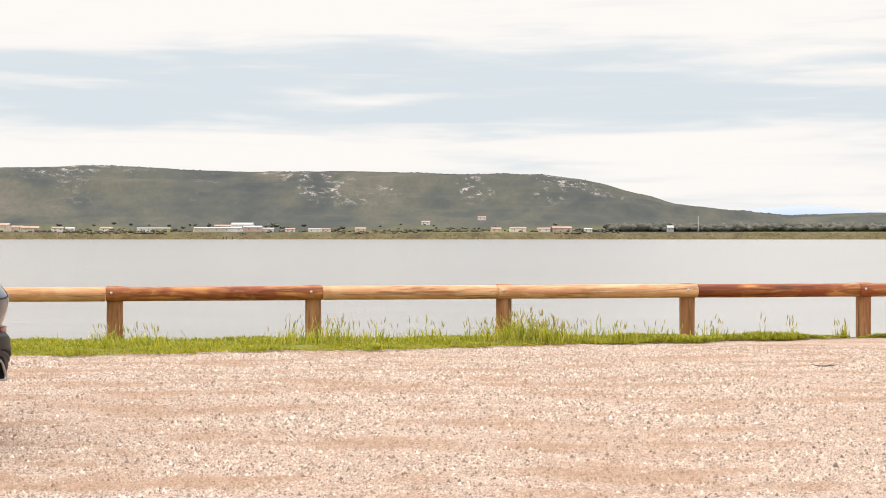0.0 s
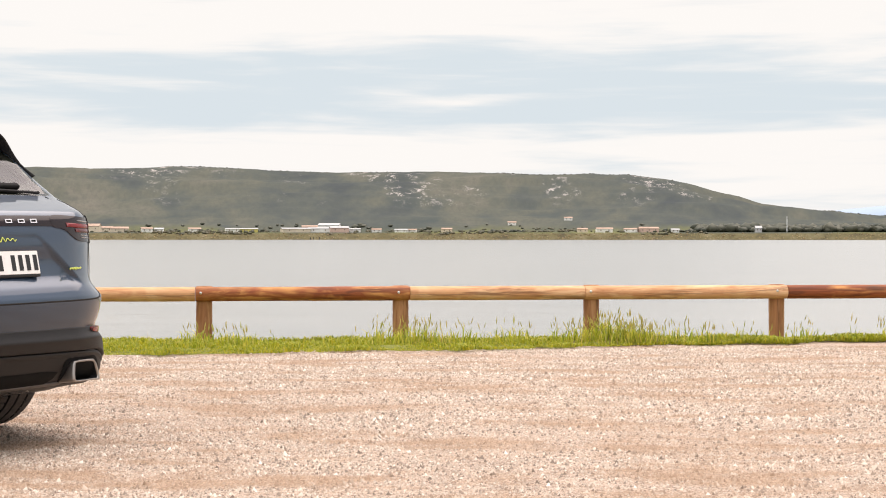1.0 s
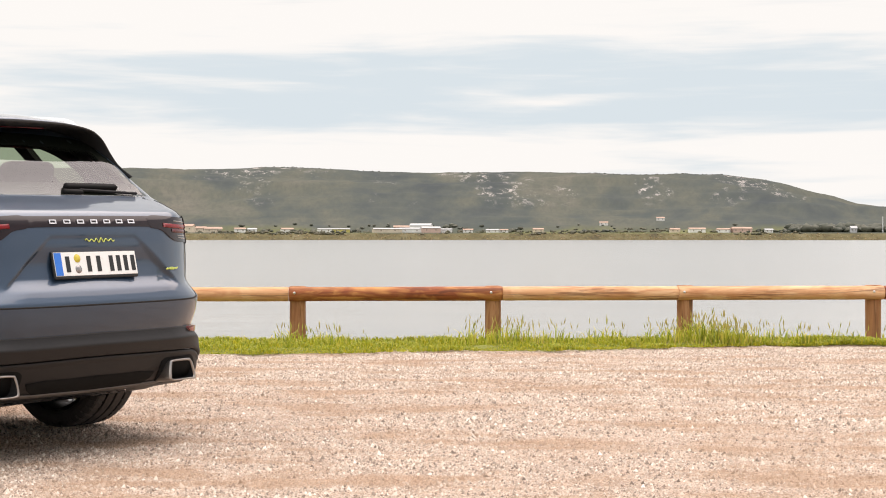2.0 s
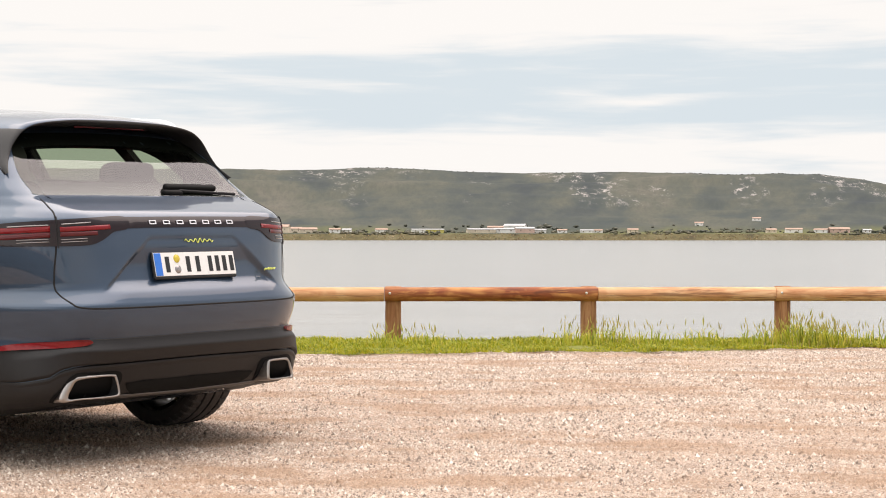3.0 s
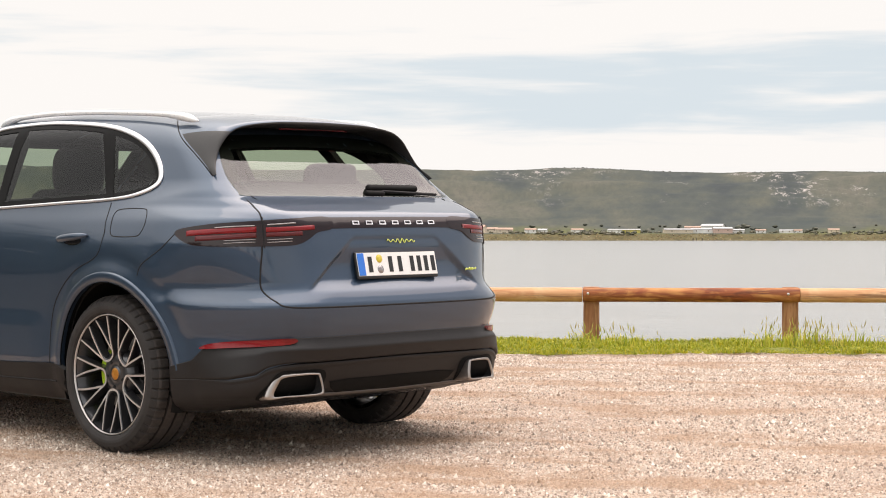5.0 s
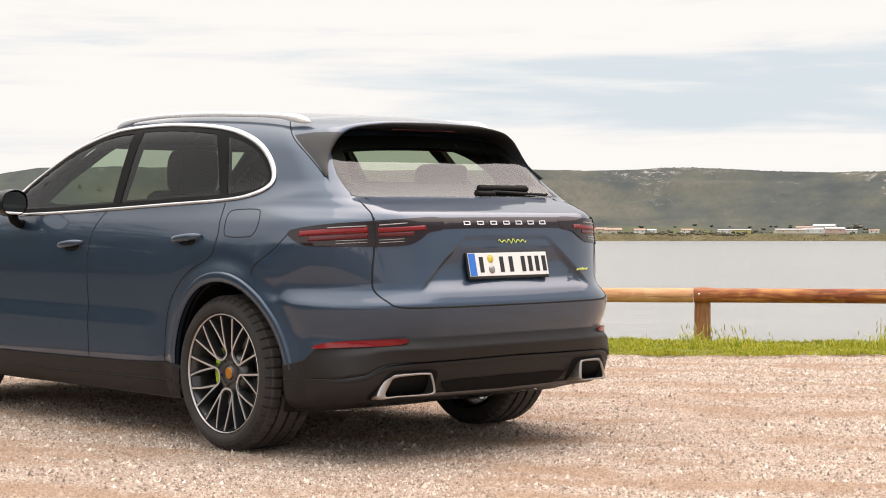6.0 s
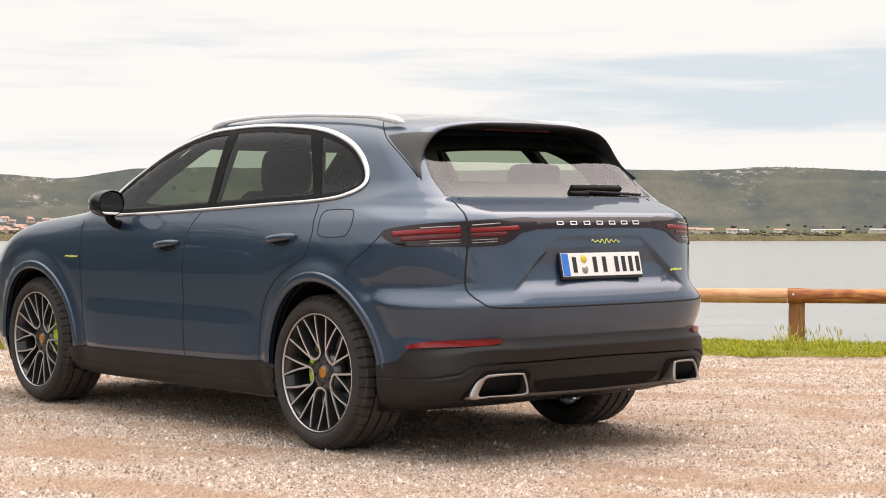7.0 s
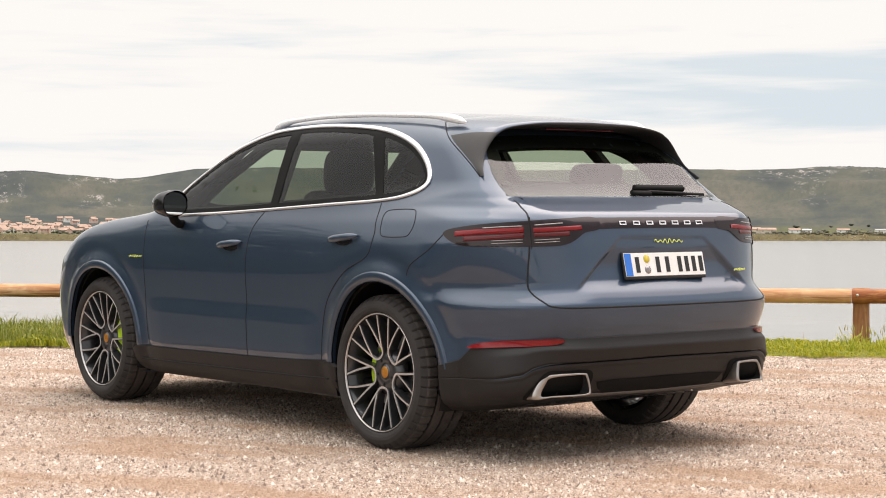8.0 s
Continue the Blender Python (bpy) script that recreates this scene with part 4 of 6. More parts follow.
def nose(x, z):
    return curve(z, [0.2, 0.35, 0.6, 0.8, 0.95], [3.70, 3.82, 3.86, 3.80, 3.68]) - 0.16 * (x / 0.8) ** 2


def shell(x, y, z):
    """Below zero inside the body."""
    side = np.abs(x) - half_width(y, z)
    a = (tail(x, z + 0.03) - tail(x, z - 0.03)) / 0.06
    rear = (tail(x, z) - y) / np.sqrt(1 + np.minimum(a * a, 9))
    b = (roof(x, y + 0.03) - roof(x, y - 0.03)) / 0.06
    top = (z - roof(x, y)) / np.sqrt(1 + b * b)
    f = smax(side, rear, 0.10 + 0.32 * step(1.28, 1.0, z) * step(0.25, 0.60, z))
    f = smax(f, y - nose(x, z), 0.32)
    f = smax(f, top, 0.11)
    return smax(f, 0.20 - z, 0.06)


def slope(p, e=2e-3):
    x, y, z = np.asarray(p, float).T
    g = np.stack([shell(x + e, y, z) - shell(x - e, y, z), shell(x, y + e, z) - shell(x, y - e, z), shell(x, y, z + e) - shell(x, y, z - e)], -1)
    return g / np.maximum(np.linalg.norm(g, axis=-1, keepdims=True), 1e-9)


def first_meeting(o, d, far=1.8, n=60):
    """Where rays from outside first meet the shell."""
    o, d = np.asarray(o, float), np.broadcast_to(np.asarray(d, float), np.shape(o))
    hi, lo, met = np.full(len(o), far), np.zeros(len(o)), np.zeros(len(o), bool)
    for i in range(n + 1):
        c = far * i / n
        inside = (shell(*(o + d * c).T) < 0) & ~met
        hi[inside], lo[inside] = c, c - far / n
        met |= inside
    for _ in range(16):
        m = (lo + hi) / 2
        inside = shell(*(o + d * m[:, None]).T) < 0
        hi, lo = np.where(inside, m, hi), np.where(inside, lo, m)
    return o + d * hi[:, None]


def smooth_loop(points, n=6, closed=True):
    """A rounded line through plan points (Catmull-Rom)."""
    p = np.asarray(points, float)
    m = len(p)
    out = []
    for i in range(m if closed else m - 1):
        q = [p[(i + k) % m] if closed else p[min(max(i + k, 0), m - 1)] for k in (-1, 0, 1, 2)]
        for t in np.arange(n) / n:
            out.append(0.5 * (2 * q[1] + (q[2] - q[0]) * t + (2 * q[0] - 5 * q[1] + 4 * q[2] - q[3]) * t * t + (3 * q[1] - q[0] - 3 * q[2] + q[3]) * t**3))
    if not closed:
        out.append(p[-1])
    return np.array(out)


def aim(angle):
    """Level direction of a projection (0: from behind, 90: from the left) and the axis across it."""
    a = radians(angle)
    return np.array([math.sin(a), math.cos(a), 0.0]), np.array([math.cos(a), -math.sin(a), 0.0])


def flat(points, angle):
    """Surface points to (across, up) for a projection."""
    d, e = aim(angle)
    return [(float(np.dot(p, e)), p[2]) for p in points]


def lay(uv, angle, lift=0.0):
    """Flat points (across, up) onto the shell, raised by lift."""
    d, e = aim(angle)
    uv = np.asarray(uv, float)
    o = uv[:, :1] * e + np.array([0, 0, 1.0]) * uv[:, 1:] + np.array([0, 1.0, 0]) * 0
    far = np.dot(o, d)
    start = -1.35 if abs(angle) > 60 else (-1.6 if abs(angle) > 10 else -1.4)
    o = o + d * (start - far)[:, None]
    p = first_meeting(o, d)
    nrm = slope(p)
    return p + nrm * lift, nrm


def fill(loop, spacing, holes=()):
    """Triangles inside a flat loop, with inner points on a grid."""
    from mathutils.geometry import delaunay_2d_cdt
    loops = [np.asarray(loop, float)] + [np.asarray(h, float) for h in holes]
    pts, edges = [], []
    for lp in loops:
        b = len(pts)
        pts += [tuple(q) for q in lp]
        edges += [(b + i, b + (i + 1) % len(lp)) for i in range(len(lp))]
    lo, hi = loops[0].min(0), loops[0].max(0)
    gx, gy = np.meshgrid(np.arange(lo[0] + spacing / 2, hi[0], spacing), np.arange(lo[1] + spacing / 2, hi[1], spacing), indexing="ij")
    g = np.stack([gx.ravel(), gy.ravel()], -1)
    near = np.concatenate(loops)
    if len(g):
        g = g[np.sqrt(((g[:, None, :] - near[None]) ** 2).sum(-1)).min(1) > spacing * 0.45]
        keep = inside_loop(g, loops[0])
        for h in loops[1:]:
            keep &= ~inside_loop(g, h)
        pts += [tuple(q) for q in g[keep]]
    v, _, f, *_ = delaunay_2d_cdt([Vector(q) for q in pts], edges, [], 0, 1e-6)
    v = np.array([(q.x, q.y) for q in v])
    f = [list(q) for q in f if len(q) == 3]
    if f:
        c = np.array([v[q].mean(0) for q in f])
        ok = inside_loop(c, loops[0])
        for h in loops[1:]:
            ok &= ~inside_loop(c, h)
        f = [q for q, k in zip(f, ok) if k]
    return v, f


def inside_loop(pts, loop):
    x, y = np.asarray(pts, float).T
    res = np.zeros(len(x), bool)
    lp = np.asarray(loop, float)
    for (x0, y0), (x1, y1) in zip(lp, np.roll(lp, -1, 0)):
        hit = (y0 > y) != (y1 > y)
        res ^= hit & (x < (x1 - x0) * (y - y0) / (y1 - y0 if y1 != y0 else 1e-12) + x0)
    return res


def panel(name, loop, angle, mat, lift=0.003, thick=0.004, spacing=0.02, holes=(), mirror=False):
    """A sheet that follows the shell inside a flat loop, with a turned-in edge."""
    uv, tri = fill(loop, spacing, holes)
    p, nrm = lay(uv, angle, lift)
    tri = [t if np.dot(np.cross(p[t[1]] - p[t[0]], p[t[2]] - p[t[0]]), nrm[t[0]]) > 0 else t[::-1] for t in tri]
    count = {}
    for t in tri:
        for a, b in ((t[0], t[1]), (t[1], t[2]), (t[2], t[0])):
            count[(a, b)] = count.get((a, b), 0) + 1
    rim = [(a, b) for a, b in count if (b, a) not in count]
    ids = {}
    verts, norms = list(p), list(nrm)
    for a, b in rim:
        for q in (a, b):
            if q not in ids:
                ids[q] = len(verts)
                verts.append(p[q] - nrm[q] * thick)
                norms.append(nrm[q])
    faces = tri + [[b, a, ids[a], ids[b]] for a, b in rim]
    verts, norms = np.array(verts), np.array(norms)
    if mirror:
        verts, norms = verts * (-1, 1, 1), norms * (-1, 1, 1)
        faces = [f[::-1] for f in faces]
    return mesh_of(name, verts, faces, mat, True, norms)


def band(name, path, angle, mat, wide, high, lift=0.0, closed=False, mirror=False, sides=8, dense=6):
    """A thin rounded strip along a line on the shell."""
    uv = smooth_loop(path, dense, closed)
    p, nrm = lay(uv, angle, lift)
    t = np.roll(p, -1, 0) - np.roll(p, 1, 0)
    if not closed:
        t[0], t[-1] = p[1] - p[0], p[-1] - p[-2]
    t /= np.linalg.norm(t, axis=1, keepdims=True)
    side = np.cross(nrm, t)
    a = np.arange(sides) * 2 * math.pi / sides
    wide = np.broadcast_to(np.asarray(wide, float), (len(p),))
    ring = p[:, None] + side[:, None] * (wide[:, None] / 2 * np.cos(a)[None])[..., None] + nrm[:, None] * (high / 2 * np.sin(a))[None, :, None]
    n = len(p)
    f = [[i * sides + k, ((i + 1) % n) * sides + k, ((i + 1) % n) * sides + (k + 1) % sides, i * sides + (k + 1) % sides] for i in range(n if closed else n - 1) for k in range(sides)]
    if not closed:
        f += [list(range(sides))[::-1], [(n - 1) * sides + k for k in range(sides)]]
    v = ring.reshape(-1, 3)
    if mirror:
        v = v * (-1, 1, 1)
    else:
        f = [q[::-1] for q in f]
    return mesh_of(name, v, f, mat, True)


def tube(points, radius, sides=10, squash=1.0):
    """A round bar along space points; radius may vary by point."""
    p = np.asarray(points, float)
    r = np.broadcast_to(np.asarray(radius, float), (len(p),))
    t = np.gradient(p, axis=0)
    t /= np.linalg.norm(t, axis=1, keepdims=True)
    up = np.where(np.abs(t[:, 2:]) > 0.9, [[0, 1.0, 0]], [[0, 0, 1.0]])
    e = np.cross(t, up); e /= np.linalg.norm(e, axis=1, keepdims=True)
    g = np.cross(e, t)
    a = np.arange(sides) * 2 * math.pi / sides
    v = p[:, None] + e[:, None] * (r[:, None] * np.cos(a))[..., None] + g[:, None] * (r[:, None] * np.sin(a) * squash)[..., None]
    f = [[i * sides + k, i * sides + (k + 1) % sides, (i + 1) * sides + (k + 1) % sides, (i + 1) * sides + k] for i in range(len(p) - 1) for k in range(sides)]
    f += [list(range(sides))[::-1], [(len(p) - 1) * sides + k for k in range(sides)]]
    return v.reshape(-1, 3), f


# ---- car materials ----
def paint_material():
    k = Nodes("blue_grey_metallic_paint").set(Metallic=0.5, Roughness=0.40, Coat_Weight=1.0, Coat_Roughness=0.025)
    flake = k.noise(900, 2)
    broad = k.noise(1.2, 3)
    base = k.ramp(flake, (0.35, (0.019, 0.042, 0.076)), (0.65, (0.032, 0.064, 0.108)))
    k.color(k.mix(k.span(broad, 0.35, 0.65, 0.0, 0.12), base, (0.028, 0.048, 0.082)))
    return k.mat


def glass_material(name, tint, gloss=0.06):
    """A thin tinted pane: light passes straight through, and the sky mirrors in it."""
    k = Nodes(name)
    clear = k.n.new("ShaderNodeBsdfTransparent"); clear.inputs[0].default_value = (*tint, 1)
    shine = k.n.new("ShaderNodeBsdfGlossy"); shine.inputs["Roughness"].default_value = 0.015
    shine.inputs[0].default_value = (0.95, 0.95, 0.97, 1)
    edge = k.n.new("ShaderNodeLayerWeight"); edge.inputs[0].default_value = 0.5
    blend = k.n.new("ShaderNodeMixShader")
    k.l.new(k.join(k.join(k.join(edge.outputs["Facing"], 5.0, "POWER"), 0.9), 0.055 + gloss, "ADD"), blend.inputs[0])
    k.l.new(clear.outputs[0], blend.inputs[1]); k.l.new(shine.outputs[0], blend.inputs[2])
    k.l.new(blend.outputs[0], k.n["Material Output"].inputs[0])
    return k.mat


def lens_material(name, colour, rough=0.08, gloss=0.4):
    return plain(name, colour, rough, 0.0, 0.10, 120.0, Specular_IOR_Level=gloss)


M.update({
    "paint": paint_material(),
    "cladding": plain("dark_grey_grained_plastic", (0.0100, 0.0088, 0.0090), 0.50, 0.0, 0.08, 300, 0.0004, Specular_IOR_Level=0.38),
    "black": plain("gloss_black_trim", (0.012, 0.012, 0.013), 0.12, 0.0, 0.1, 80),
    "matt": plain("matt_black_plastic", (0.010, 0.010, 0.010), 0.6, 0.0, 0.1, 120, 0.0003, Specular_IOR_Level=0.07),
    "gap": plain("shadow_gap_rubber", (0.006, 0.006, 0.007), 0.8, 0.0, 0.1, 80),
    "chrome": rust_free_metal("satin_aluminium_trim", (0.84, 0.84, 0.85), 0.42),
    "rail": plain("bright_anodised_rail", (0.88, 0.88, 0.87), 0.30, 0.15, 0.03, 60.0),
    "steel": rust_free_metal("brushed_exhaust_steel", (0.38, 0.35, 0.33), 0.32),
    "rubber": plain("tyre_rubber", (0.027, 0.024, 0.023), 0.8, 0.0, 0.22, 90, 0.0006),
    "tread": plain("dusty_tyre_tread", (0.055, 0.047, 0.043), 0.85, 0.0, 0.30, 70, 0.0008),
    "rim_dark": plain("anthracite_wheel_lacquer", (0.05, 0.05, 0.053), 0.32, 0.6, 0.08, 90, Coat_Weight=0.6),
    "rim_bright": plain("machined_wheel_face", (0.66, 0.63, 0.61), 0.34, 0.7, 0.03, 60.0),
    "dull": plain("dull_grey_skid_plastic", (0.11, 0.10, 0.093), 0.42, 0.3, 0.08, 120),
    "disc": rust_free_metal("brake_disc_iron", (0.34, 0.33, 0.32), 0.4),
    "acid": plain("acid_green_paint", (0.42, 0.66, 0.02), 0.35, 0.0, 0.05, 90),
    "badge_green": plain("acid_green_edged_badge", (0.70, 0.78, 0.16), 0.3, 0.1, 0.04, 90),
    "red": lens_material("red_lamp_plastic", (0.21, 0.008, 0.011)),
    "red_dark": lens_material("smoked_red_plastic", (0.10, 0.010, 0.012)),
    "smoke": lens_material("smoked_lamp_lens", (0.014, 0.006, 0.007), 0.05, 0.4),
    "clear_lens": plain("clear_lamp_insert", (0.27, 0.25, 0.25), 0.15, 0.5, 0.08, 150, Coat_Weight=1.0),
    "glass": glass_material("green_tinted_glass", (0.60, 0.68, 0.58), -0.027),
    "glass_dark": glass_material("privacy_glass", (0.46, 0.52, 0.44), -0.027),
    "glass_rear": glass_material("tinted_rear_glass", (0.66, 0.74, 0.62), -0.003),
    "mirror": rust_free_metal("mirror_silver", (0.88, 0.90, 0.90), 0.02),
    "cabin": plain("charcoal_cabin_lining", (0.012, 0.012, 0.013), 0.85, 0.0, 0.12, 60, 0.0005, Specular_IOR_Level=0.2),
    "leather": plain("black_seat_leather", (0.009, 0.009, 0.009), 0.6, 0.0, 0.15, 70, 0.0006, Specular_IOR_Level=0.2),
    "plate_white": plain("number_plate_white", (0.80, 0.80, 0.78), 0.30, 0.0, 0.02, 60),
    "plate_blue": plain("number_plate_blue", (0.015, 0.17, 0.62), 0.30, 0.0, 0.03, 60),
    "plate_black": plain("number_plate_black", (0.012, 0.012, 0.012), 0.4, 0.0, 0.05, 60),
    "seal_yellow": plain("inspection_seal_yellow", (0.60, 0.47, 0.05), 0.4, 0.0, 0.08, 60),
    "crest": plain("wheel_crest_amber", (0.50, 0.20, 0.03), 0.3, 0.4, 0.15, 200),
})

CAR_AT = pose(-3.329, 8.571, 0.0, 0, 0, 61.21) @ pose(0, 0, 0, math.degrees(0.0131), 0, 0) @ pose(0, 0, 0, 0, -math.degrees(0.0109), 0)
car = thing("car", "dark blue-grey metallic sport utility car parked on gravel", "car", CAR_AT)

# flat outlines, seen from the left (across = -y, up = z) or from behind (across = x, up = z)
WINDOW_LINE = [(-2.12, 1.116), (-1.9, 1.119), (-1.45, 1.133), (-1.0, 1.152), (-0.5, 1.175), (-0.1, 1.193), (0.10, 1.218), (0.205, 1.272),
               (0.17, 1.36), (0.03, 1.462), (-0.17, 1.532), (-0.42, 1.572), (-0.8, 1.595), (-1.1, 1.592), (-1.36, 1.570), (-1.65, 1.488), (-1.92, 1.363), (-2.06, 1.27), (-2.13, 1.18)]
REAR_GLASS = [(-0.66, 1.216), (-0.4, 1.216), (0.0, 1.217), (0.4, 1.216), (0.66, 1.216), (0.672, 1.24), (0.657, 1.33), (0.602, 1.43), (0.52, 1.50), (0.0, 1.52), (-0.52, 1.50), (-0.602, 1.43), (-0.657, 1.33), (-0.672, 1.24)]
SCREEN = [(-0.60, 1.20), (0.0, 1.18), (0.60, 1.20), (0.56, 1.38), (0.50, 1.515), (0.0, 1.54), (-0.50, 1.515), (-0.56, 1.38)]


def shrink(loop, by):
    lp = np.asarray(loop, float)
    t = np.roll(lp, -1, 0) - np.roll(lp, 1, 0)
    t /= np.linalg.norm(t, axis=1, keepdims=True)
    turn = 1 if np.sum(lp[:, 0] * np.roll(lp[:, 1], -1) - lp[:, 1] * np.roll(lp[:, 0], -1)) > 0 else -1
    return lp + np.stack([-t[:, 1], t[:, 0]], -1) * by * turn


WINDOWS = smooth_loop(WINDOW_LINE, 6)
GLASS_HOLE = shrink(WINDOWS, 0.014)
REAR_LOOP = smooth_loop(REAR_GLASS, 5)
REAR_HOLE = shrink(REAR_LOOP, 0.06)
SCREEN_LOOP = smooth_loop(SCREEN, 5)


def screen_plan(inset):
    """The windscreen's outline as it lies in plan on the skin."""
    x, z = SCREEN_LOOP[:, 0], np.minimum(SCREEN_LOOP[:, 1], 1.53)
    lo, hi = np.full(len(x), 1.2), np.full(len(x), 2.75)
    for _ in range(30):
        m = (lo + hi) / 2
        outside = shell(x, m, z) > -inset
        hi, lo = np.where(outside, m, hi), np.where(outside, lo, m)
    return np.stack([x, hi], -1)


def build_shell(name, inset, mat, label="", fine=1.0):
    """The body's skin over a fan of rays from a core line, open at windows and wheels."""
    y0, y1, zc = -0.25, 2.75, 0.85
    k = lambda n: int(n * fine)
    fan = np.concatenate([np.linspace(-90, -48, k(45), endpoint=False), np.linspace(-48, 48, k(190), endpoint=False), np.linspace(48, 90, k(45), endpoint=False)])
    rows = []
    for a in fan:
        rows.append((0.0, y0, math.sin(radians(a)), -math.cos(radians(a))))
    for y in np.linspace(y0, y1, k(190), endpoint=False):
        rows.append((0.0, y, 1.0, 0.0))
    for a in np.linspace(90, -90, k(60), endpoint=False):
        rows.append((0.0, y1, math.sin(radians(a)), math.cos(radians(a))))
    for y in np.linspace(y1, y0, k(190), endpoint=False):
        rows.append((0.0, y, -1.0, 0.0))
    rows = np.array(rows)
    v = np.radians(np.concatenate([np.linspace(-62, -34, k(22), endpoint=False), np.linspace(-34, 40, k(120), endpoint=False), np.linspace(40, 89.5, k(46))]))
    D = np.stack([rows[:, None, 2] * np.cos(v), rows[:, None, 3] * np.cos(v), np.broadcast_to(np.sin(v), (len(rows), len(v)))], -1)
    O = np.broadcast_to(np.stack([rows[:, 0], rows[:, 1], np.full(len(rows), zc)], -1)[:, None], D.shape)
    lo, hi = np.zeros(D.shape[:2]), np.full(D.shape[:2], 2.2)
    # walk outwards to the skin
    reach = np.zeros(D.shape[:2]); done = np.zeros(D.shape[:2], bool)
    for i in range(1, 37):
        c = 2.2 * i / 36
        p = O + D * c
        out_now = (shell(p[..., 0], p[..., 1], p[..., 2]) > -inset) & ~done
        lo[out_now], hi[out_now] = c - 2.2 / 36, c
        done |= out_now
    for _ in range(16):
        m = (lo + hi) / 2
        p = O + D * m[..., None]
        outside = shell(p[..., 0], p[..., 1], p[..., 2]) > -inset
        hi, lo = np.where(outside, m, hi), np.where(outside, lo, m)
    P = O + D * hi[..., None]
    nu, nv = P.shape[:2]
    P = P.reshape(-1, 3)
    idx = np.arange(nu * nv).reshape(nu, nv)
    nxt = np.roll(idx, -1, 0)
    F = np.stack([idx[:, :-1], nxt[:, :-1], nxt[:, 1:], idx[:, 1:]], -1).reshape(-1, 4)
    loops = [("side", GLASS_HOLE if inset == 0 else shrink(WINDOWS, 0.05)), ("rear", REAR_HOLE if inset == 0 else REAR_LOOP * (0.80, 0.84) + (0, 0.222)), ("front", screen_plan(inset))]
    for yc, z0, r in ARCHES:
        a = np.linspace(0, 2 * math.pi, 96, endpoint=False)
        loops.append(("arch", np.stack([-yc + r * np.cos(a), z0 + r * np.sin(a)], -1)))

    def fits(kind, pts):
        x, y, z = pts.T
        if kind == "side":
            return (np.abs(x) > 0.5) & (y < 2.5)
        if kind == "arch":
            return np.abs(x) > 0.66
        return (y < 0.1) & (z > 1.15) if kind == "rear" else (y > 1.3) & (z > 1.1)

    c = P[F].mean(1)
    gone = np.zeros(len(F), bool)
    for kind, loop in loops:
        flat_c = np.stack([-c[:, 1], c[:, 2]], -1) if kind in ("side", "arch") else c[:, [0, 1]] if kind == "front" else c[:, [0, 2]]
        gone |= inside_loop(flat_c, loop) & fits(kind, c)
    kept = F[~gone]
    border = np.intersect1d(np.unique(F[gone]), np.unique(kept))
    # pull ragged edge points onto the outline, then back onto the skin
    for kind, loop in loops:
        q = P[border]
        flat_q = np.stack([-q[:, 1], q[:, 2]], -1) if kind in ("side", "arch") else q[:, [0, 1]] if kind == "front" else q[:, [0, 2]]
        a, b = loop, np.roll(loop, -1, 0)
        ab = b - a
        t = np.clip(((flat_q[:, None] - a[None]) * ab[None]).sum(-1) / (ab * ab).sum(-1)[None], 0, 1)
        foot = a[None] + ab[None] * t[..., None]
        dist = np.linalg.norm(foot - flat_q[:, None], axis=-1)
        k = dist.argmin(1)
        best, far = foot[np.arange(len(q)), k], dist[np.arange(len(q)), k]
        ok = (far < (0.035 if fine > 0.95 else 0.05)) & fits(kind, q)
        if kind in ("side", "arch"):
            q[ok, 1], q[ok, 2] = -best[ok, 0], best[ok, 1]
        elif kind == "front":
            q[ok, 0], q[ok, 1] = best[ok, 0], best[ok, 1]
        else:
            q[ok, 0], q[ok, 2] = best[ok, 0], best[ok, 1]
        ax = 0 if kind in ("side", "arch") else 2 if kind == "front" else 1
        for _ in range(6):
            g = slope(q)[:, ax]
            g = np.where(np.abs(g) < 0.25, np.sign(g) * 0.25, g)
            q[ok, ax] -= ((shell(*q.T) + inset) / g)[ok].clip(-0.1, 0.1)
        P[border] = q
    used = np.unique(kept)
    remap = np.full(len(P), -1); remap[used] = np.arange(len(used))
    verts, faces = P[used], remap[kept]
    norms = slope(verts, 5e-3)
    # faces must look outwards
    e = np.cross(verts[faces[:, 1]] - verts[faces[:, 0]], verts[faces[:, 3]] - verts[faces[:, 0]])
    turn = (e * norms[faces[:, 0]]).sum(-1) < 0
    faces[turn] = faces[turn][:, ::-1]
    return part(name, mesh_of(name, verts, faces, mat, True, norms), car, label)


build_shell("body", 0.0, M["paint"])
build_shell("cabin_lining", 0.055, M["cabin"], "dark charcoal cabin lining", 0.9)


def both_sides(make, name, label="", parent=None):
    """The same part left and right."""
    return [part(name, make(False), parent or car, label), part(name, make(True), parent or car, label)]


# glass and its trims; the bright frame is slimmer along the waist
TRIM_WIDTH = 0.016 + 0.013 * step(30, 44, np.arange(len(WINDOWS)))
both_sides(lambda m: panel("side_trim", WINDOWS, 90, M["matt"], 0.002, 0.012, 0.03, [shrink(WINDOWS, 0.035)], m), "window_surround", "gloss black window surround")
both_sides(lambda m: band("window_trim", shrink(WINDOWS, 0.004), 90, M["chrome"], TRIM_WIDTH, 0.014, 0.004, True, m, dense=1), "window_trim", "satin aluminium trim round the side windows")


